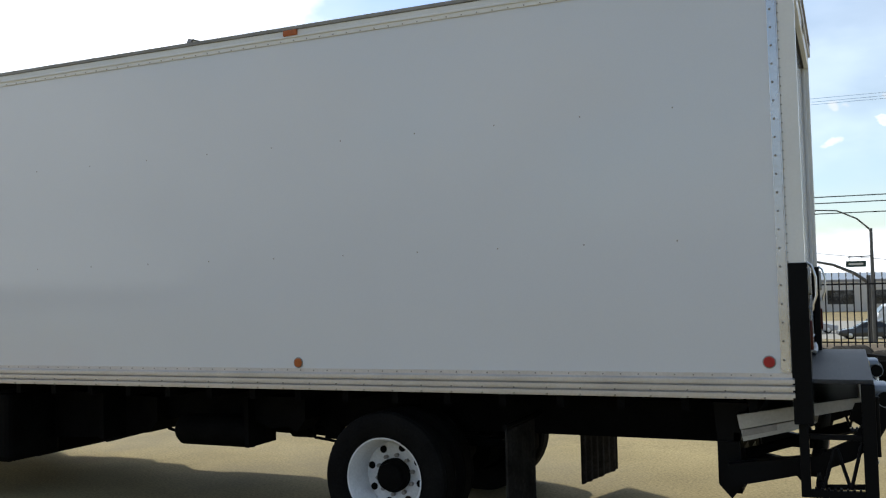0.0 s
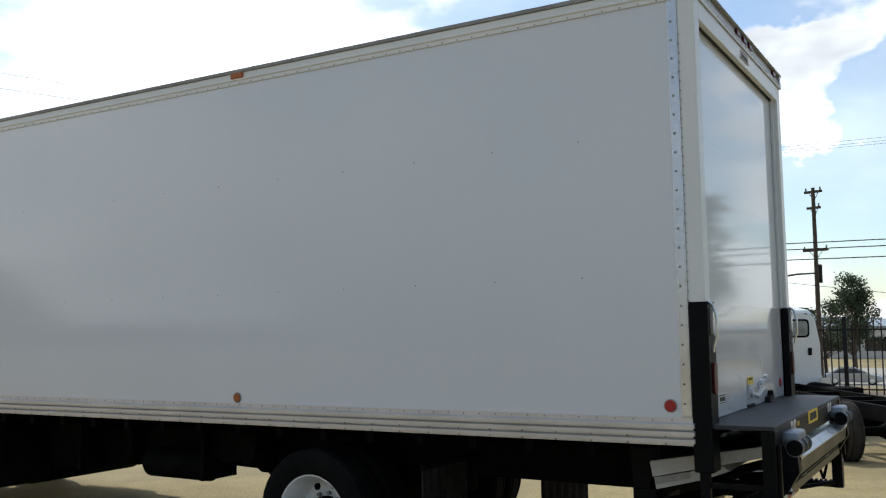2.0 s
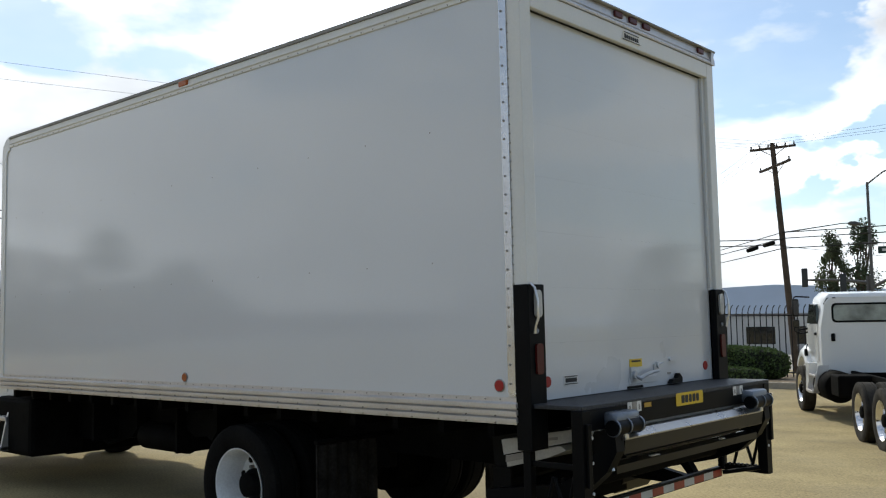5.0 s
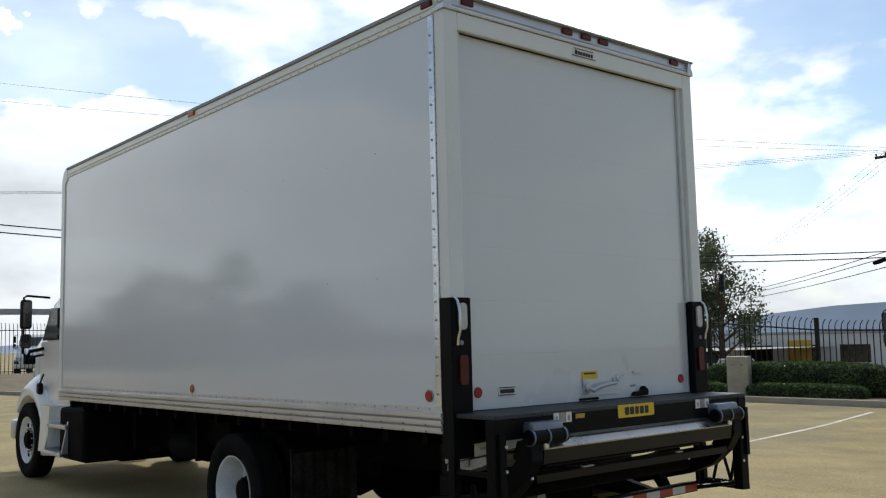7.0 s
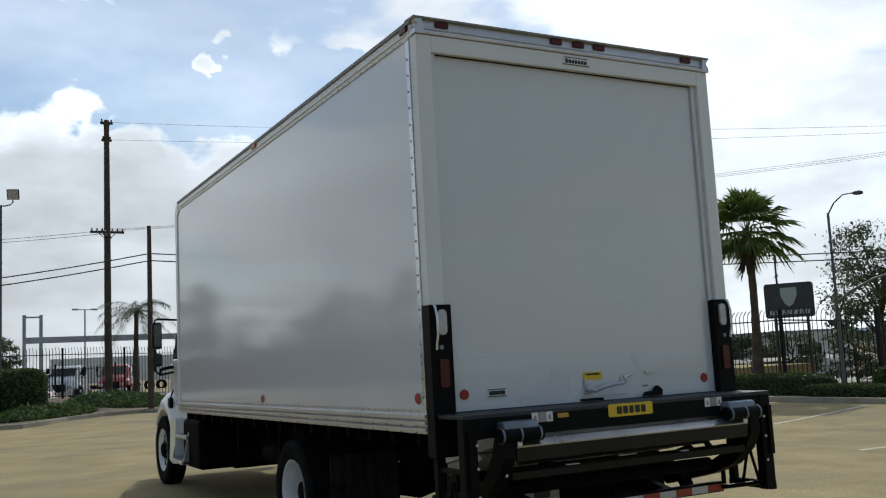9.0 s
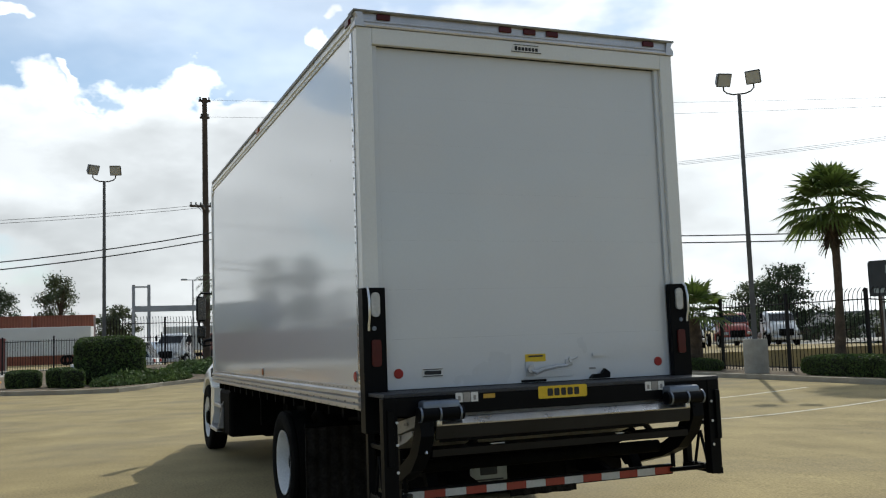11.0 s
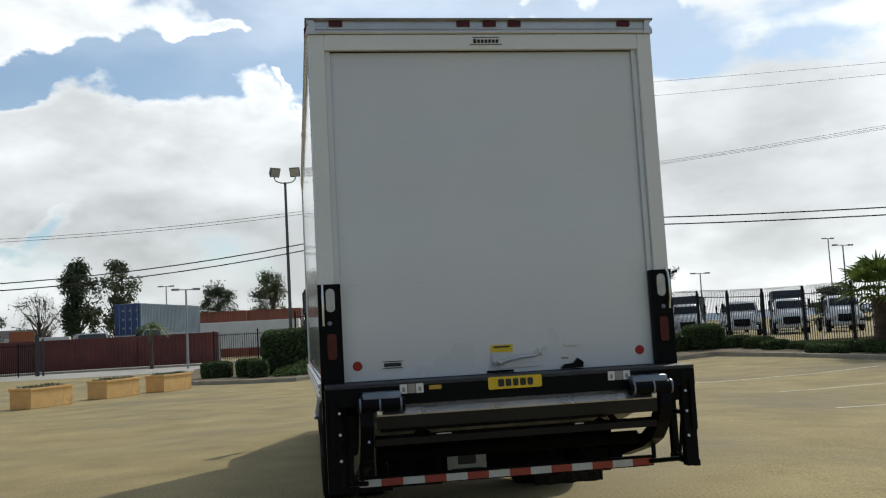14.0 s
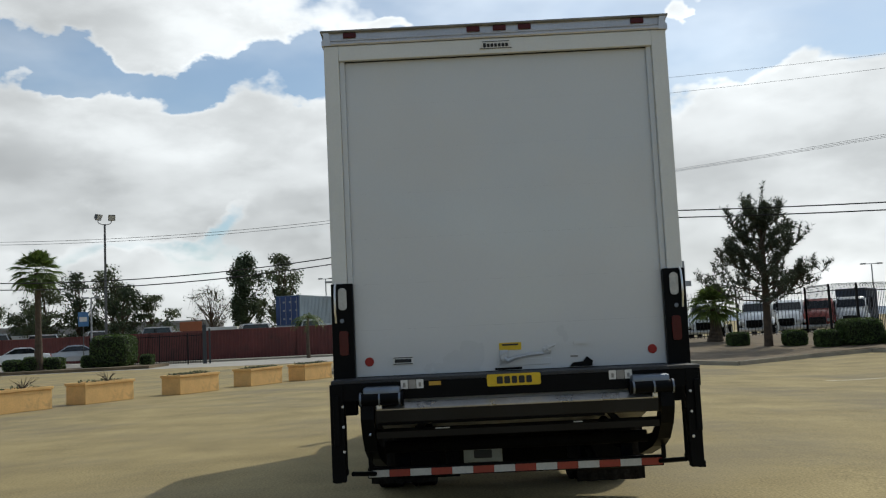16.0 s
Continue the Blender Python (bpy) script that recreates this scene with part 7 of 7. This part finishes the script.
# ---- cars and parked trucks ----
def car(x, y, z, turn, paint, label, h=1.45, L_=4.6, boxy=False, name="car"):
    """A car that faces local -x."""
    t = thing(name, label, "car", "parked cars", m=pose(x, y, z, 0, 0, turn))
    W = 0.88
    lower = [(-L_ / 2, 0.35), (-L_ / 2 + 0.03, 0.62), (-L_ / 2 + 0.35, 0.76), (-L_ * 0.22, 0.92), (L_ * 0.30, 0.98), (L_ / 2 - 0.12, 0.92), (L_ / 2, 0.60), (L_ / 2 - 0.04, 0.32), (L_ * 0.35, 0.22), (-L_ * 0.4, 0.22)]
    bm = B()
    prism(bm, lower, "y", -W, W)
    bmesh.ops.bevel(bm, geom=list(bm.edges), offset=0.06, segments=2, affect="EDGES", profile=0.5)
    part("body", bm, M[paint], t, "", True)
    back = L_ * (0.47 if boxy else 0.36)
    roof = [(-L_ * 0.22, 0.92), (-L_ * 0.04, h - 0.04), (L_ * 0.05, h), (L_ * (0.36 if boxy else 0.20), h - 0.03), (back, 0.95)]
    bm = B()
    prism(bm, roof, "y", -W + 0.10, W - 0.10)
    for v in bm.verts:
        if v.co.z > 1.1:
            v.co.y *= 0.84
    part("roof", bm, M[paint], t, "", True)
    for s in (-1, 1):
        bm = B()
        g = [(-L_ * 0.185, 0.97), (-L_ * 0.04, h - 0.11), (L_ * (0.34 if boxy else 0.19), h - 0.10), (back - 0.14, 0.98)]
        vs = [bm.verts.new((a, s * ((W - 0.095) * (1 if b < 1.1 else 0.845)), b)) for a, b in g]
        vs2 = [bm.verts.new(v.co + Vector((0, s * 0.012, 0))) for v in vs]
        bridge(bm, vs, vs2)
        bm.faces.new(vs2)
        part("side_window", bm, M["window"], t)
        for xx in (-L_ * 0.31, L_ * 0.30):
            bm = make_tyre(B(), (xx, s * (W - 0.10), 0.32), 0.32, 0.2)
            ty = part("tyre", bm, M["rubber"], t, "", True)
            part("rim", disc(B(), (xx, s * (W - 0.005), 0.32), (0, s, 0), 0.19, 0.012), M["alu_bright"], ty, "", True)
        bm = B()
        box(bm, -L_ / 2 - 0.01, -L_ / 2 + 0.10, s * 0.62 - 0.16, s * 0.62 + 0.16, 0.58, 0.70, 0.02)
        part("headlight", bm, M["clear"], t)
        bm = B()
        box(bm, L_ / 2 - 0.10, L_ / 2 + 0.005, s * 0.66 - 0.12, s * 0.66 + 0.12, 0.66, 0.84, 0.02)
        part("tail_light", bm, M["red"], t)
    for a, b in (((-L_ * 0.225, 0.95), (-L_ * 0.05, h - 0.06)), ((back + 0.01, 0.97), (L_ * (0.37 if boxy else 0.21), h - 0.06))):
        bm = B()
        sgn = -1 if a[0] < 0 else 1
        vs = [bm.verts.new(p) for p in ((a[0] + sgn * 0.012, -W + 0.18, a[1]), (a[0] + sgn * 0.012, W - 0.18, a[1]), (b[0] + sgn * 0.02, W * 0.66, b[1]), (b[0] + sgn * 0.02, -W * 0.66, b[1]))]
        bm.faces.new(vs)
        bmesh.ops.solidify(bm, geom=list(bm.faces), thickness=0.01)
        part("windscreen" if sgn < 0 else "rear_window", bm, M["window"], t)
    return t


car(1.6, 75.5, ground_z(75.5), 8, "dark_car", "dark grey saloon car on the street")
car(-8.6, 77.3, ground_z(77.3), 186, "silver", "silver saloon car on the street")
car(-28.5, 47.0, ground_z(47.0), 150, "cab_white", "white estate car on the street", 1.75, 4.7, True)
car(-3.0, 84.0, ground_z(84), 186, "silver", "pale blue-grey car on the street")
car(-62.2, -33.4, 0.4, 118, "cab_white", "white saloon car on the road")
car(-64.8, -30.5, 0.4, 118, "silver", "silver saloon car on the road")
car(-53.0, -0.6, 0.0, 70, "cab_white", "white van parked behind the fence", 1.9, 4.9, True, "van")
car(-66.5, 0.2, 0.0, 100, "dark_car", "dark car parked behind the fence")
for k in range(12):
    car(-75.5, -66.0 + k * 4.6 + (k % 3) * 0.6, 0, 100 + 8 * (k % 4), ("cab_white", "silver", "cab_white", "cab_white")[k % 4], "pale high-roofed van behind the container wall", 2.95 + 0.10 * (k % 3), 5.6, k % 2 == 0, "van")


def street_lorry(x, y, z, turn):
    """A white tractor with a tall box trailer, nose towards local -x."""
    t = thing("box_lorry", "white lorry with a tall pale box trailer on the street", "truck", m=pose(x, y, z, 0, 0, turn))
    cab(t, 1.0, 0.25)
    part("sleeper", box(B(), 1.05, 2.3, -1.05, 1.05, 0.95, 3.55, 0.12), M["cab_white"], t, "white sleeper with a raised roof", True)
    part("trailer_body", box(B(), 2.6, 13.5, -1.25, 1.25, 1.15, 4.0, 0.04), M["trailer"], t, "pale box trailer")
    part("chassis", box(B(), -0.8, 13.0, -0.45, 0.45, 0.75, 1.12, 0.02), M["under"], t)
    for s in (-1, 1):
        for xx in (-0.45, 3.4, 4.6, 11.4, 12.6):
            wheel(t, xx, s * 1.05, 0.49, 0.49, 0.08, s, M["rim"], "rubber", False)


street_lorry(3.2, 79.5, ground_z(79.5), 8)


def parked_truck(x, y, z, turn, paint="cab_white", label="white parked truck cab behind the iron fence", box_body=False):
    t = thing("parked_truck", label, "truck", "parked trucks", m=pose(x, y, z, 0, 0, turn))
    cab(t, 2.0, 0.0, paint)
    for s in (-1, 1):
        wheel(t, 0.55, s * 1.05, 0.49, 0.49, 0.05, s, M["rim"], "rubber", False)
        wheel(t, 4.4, s * 1.05, 0.49, 0.49, 0.10, s, M["rim"], "rubber", False)
    bm = B()
    box(bm, -0.8, 5.4, -0.45, 0.45, 0.7, 0.98, 0.02)
    part("chassis", bm, M["under"], t)
    if box_body:
        part("cargo_body", box(B(), 2.25, 8.2, -1.0, 1.0, 1.02, 3.05, 0.03), M["navy_box"], t, "dark navy box body")
    return t


bm = B()
box(bm, -95, -38, 21.02, 47.5, -3.0, 0.13)
structure("raised_yard", bm, M["lot"], "tan sealed yard where the trucks are parked")
bm = B()
box(bm, -95, -50.6, 8.0, 21.0, -0.5, 0.13)
structure("raised_yard", bm, M["lot"], "tan sealed yard behind the iron fence")
TRUCK_ROW = [(-57.3, 22.1, 0), (-56.7, 23.95, 1), (-55.9, 25.9, 0), (-54.2, 29.2, 0), (-52.7, 32.0, 2), (-51.2, 35.1, 0), (-49.7, 38.0, 0), (-48.2, 41.0, 1), (-46.5, 43.8, 0), (-55.6, 19.4, 0), (-54.5, 12.4, 0), (-55.5, 16.0, 0),
             (-68.0, 30.4, 0), (-66.5, 34.6, 0), (-65.0, 38.8, 1), (-63.0, 42.6, 0), (-70.5, 25.6, 0)]
for k, (x, y, look_) in enumerate(TRUCK_ROW):
    parked_truck(x, y, 0.13, 151 + (k % 3) * 3, "red_car" if look_ == 1 else "cab_white", ("white parked truck cab behind the iron fence", "red parked truck cab behind the iron fence", "white parked truck with a dark box body")[look_], look_ == 2)


parked_truck(-66.5, 7.2, 0.012, 160, "red_car", "red parked truck behind the steel gantry")
parked_truck(-64.2, 3.4, 0.012, 150, "cab_white", "white parked truck behind the steel gantry")


# ---- background trees and hills ----
broad_tree(-103, -25.4, 0, 11.4, 4.2, 16, 3000, 0.30, M["leaf_dark"], "tall dark eucalyptus behind the containers", 0.22)
broad_tree(-98, -20.6, 0, 11.0, 4.6, 14, 1500, 0.30, M["leaf_grey"], "tall open eucalyptus behind the containers", 0.25)
broad_tree(-104, -30.2, 0, 8.2, 6.4, 16, 260, 0.22, M["leaf_grey"], "nearly bare pale tree behind the containers", 0.3, True)
for k, (y, h, w) in enumerate(((-54.5, 7.6, 5.6), (-51.0, 6.8, 5.6), (-47.2, 7.2, 6.0), (-43.6, 8.4, 5.0), (-41.0, 9.8, 4.2), (-38.4, 10.0, 4.6), (-35.6, 7.8, 5.0), (-33.0, 6.8, 5.2))):
    broad_tree(-90.0 - (k % 3) * 2, y, 0, h, w, 12, 1500, 0.26, M["leaf_dark" if k % 2 == 0 else "leaf_grey"], "dense dark-green tree in a row behind the container wall", 0.2)
broad_tree(-119, -11.8, 0, 9.2, 5.6, 14, 1800, 0.30, M["leaf_dark"], "dark tree behind the containers", 0.3)
broad_tree(-118, -4.7, 0, 10.8, 5.0, 12, 1300, 0.30, M["leaf_grey"], "open eucalyptus behind the containers", 0.3)
broad_tree(-116, 2.2, 0, 6.6, 5.2, 12, 1300, 0.30, M["leaf_grey"], "grey-green tree behind the containers", 0.3)
broad_tree(-31.0, 49.0, -1.7, 9.2, 5.2, 7, 1900, 0.20, M["leaf_grey"], "leaning grey-green tree by the street", 0.2)
broad_tree(-35.4, 51.0, -1.8, 11.2, 7.8, 10, 3300, 0.22, M["leaf_grey"], "large spreading grey-green tree by the street", 0.2)
broad_tree(-9.8, 90.0, -3.1, 9.6, 4.6, 14, 1900, 0.26, M["leaf_dark"], "dark round tree across the street", 0.3)
broad_tree(-28.2, 86, -3.1, 12.4, 2.8, 14, 1900, 0.28, M["leaf_grey"], "tall slim eucalyptus across the street", 0.25)
broad_tree(-26.2, 88.4, -3.1, 13.4, 3.6, 14, 1900, 0.28, M["leaf_dark"], "tall dark eucalyptus across the street", 0.25)
broad_tree(-13, 94, -3.1, 7.4, 9.0, 16, 2200, 0.28, M["leaf_dark"], "broad dark tree across the street", 0.3)
broad_tree(-62.0, 58.0, -2.2, 9.6, 5.6, 16, 2000, 0.28, M["leaf_dark"], "dark tree behind the parked trucks", 0.3)
for k, (x, y, h, w) in enumerate(((-76, 50, 5.6, 6), (-72, 54, 5.4, 6), (-66, 57, 5.8, 6), (-58, 60, 5.6, 6), (-52, 61, 5.4, 6), (-46, 62, 5.8, 6))):
    broad_tree(x, y, ground_z(y), h, w, 12, 1200, 0.28, M["leaf_dark" if k % 2 else "leaf_grey"], "low dark tree in a row behind the parked trucks", 0.1)
broad_tree(-74, 66, -2.6, 9.0, 7.0, 14, 1800, 0.28, M["leaf_grey"], "grey-green tree behind the parked trucks", 0.3)
# what the glossy side of the truck mirrors: trees and a shed behind the viewer
broad_tree(-74, -47, 0, 7.6, 7.5, 18, 2400, 0.30, M["leaf_dark"], "dark tree across the yard", 0.2)
broad_tree(16.5, 58, -2.2, 13.6, 9.0, 18, 3400, 0.32, M["leaf_dark"], "tall dark roadside tree by the crossing", 0.40)
broad_tree(33, 62, -2.4, 10.0, 8.0, 16, 1500, 0.28, M["leaf_dark"], "dark roadside tree by the crossing", 0.25)
block(-20, -84, 0, 90, 14, 5.0, 0, "wall_grey", "low grey shed across the yard", 10)


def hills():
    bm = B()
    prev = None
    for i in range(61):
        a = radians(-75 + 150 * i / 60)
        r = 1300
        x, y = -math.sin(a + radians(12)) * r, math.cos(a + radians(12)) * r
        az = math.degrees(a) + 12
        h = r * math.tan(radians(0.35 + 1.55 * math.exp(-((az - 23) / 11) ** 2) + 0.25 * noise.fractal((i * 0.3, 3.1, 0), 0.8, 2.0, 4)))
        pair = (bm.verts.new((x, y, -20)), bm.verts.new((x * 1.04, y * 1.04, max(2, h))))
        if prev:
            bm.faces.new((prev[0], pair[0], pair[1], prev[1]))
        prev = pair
    structure("backdrop", bm, M["hill"], "distant hills with pale blue haze painted into their colour", True)


hills()
bm = B()
prism(bm, [(-55.2, -21.2), (-54.6, -24.0), (-54.2, -32.0), (-57.0, -33.0), (-59.0, -31.0), (-61.4, -24.0), (-60.8, -21.6)], "z", 0.0, 0.20)
structure("traffic_island", bm, M["earth"], "low raised earth island with clipped bushes by the road")
for k, (x, y, w, h) in enumerate(((-58.7, -24.8, 3.1, 2.25), (-58.2, -26.3, 1.25, 0.85), (-57.3, -28.4, 1.3, 0.85), (-57.0, -29.7, 1.4, 0.95), (-56.6, -31.0, 1.3, 0.8), (-59.1, -22.6, 1.0, 0.75))):
    clipped_bush(x, y, 0.17, w, w * 0.9, h, "clipped flat-topped green bush on the road island", round_=-0.4, leaf=0.10, dense=260, group="road island bushes")


def gate_column():
    t = thing("gate_column", "dark gate column with an orange panel beside it", "gate", m=pose(-62.0, -19.3, 0, 0, 0, 15))
    bm = B()
    box(bm, -0.12, 0.12, -0.14, 0.14, 0, 2.9, 0.02)
    box(bm, -0.08, 0.08, 0.30, 0.44, 0, 2.6, 0.02)
    part("column", bm, M["sign_dark"], t)
    bm = B()
    box(bm, -0.06, 0.06, -1.75, -0.15, 2.45, 3.15, 0.02)
    part("panel", bm, M["orange"], t, "orange panel")
    for y in (-8, -5.6, -3.2, -1.2):
        bm = B()
        box(bm, -0.04, 0.04, y - 0.04, y + 0.04, 0, 2.3)
        part("fence_post", bm, M["iron"], t)
    for z in (0.3, 2.1):
        bm = B()
        box(bm, -0.02, 0.02, -8, 0, z, z + 0.05)
        part("rail", bm, M["iron"], t)
    bm = B()
    for k in range(66):
        tube(bm, [(0, -8 + k * 0.12, 0.1), (0, -8 + k * 0.12, 2.3)], 0.02, 4, cap=False)
    part("picket_row", bm, M["iron"], t)["kind"] = "stuff"


gate_column()
street_sign(-58.5, -26.9, 3.6, 0.7, 1.0, 105, "blue_sign", "blue roadside sign on a thin post", 3.6)
double_light(-66.5, -29.5, 0.1, 5.4, 10, 0.4)
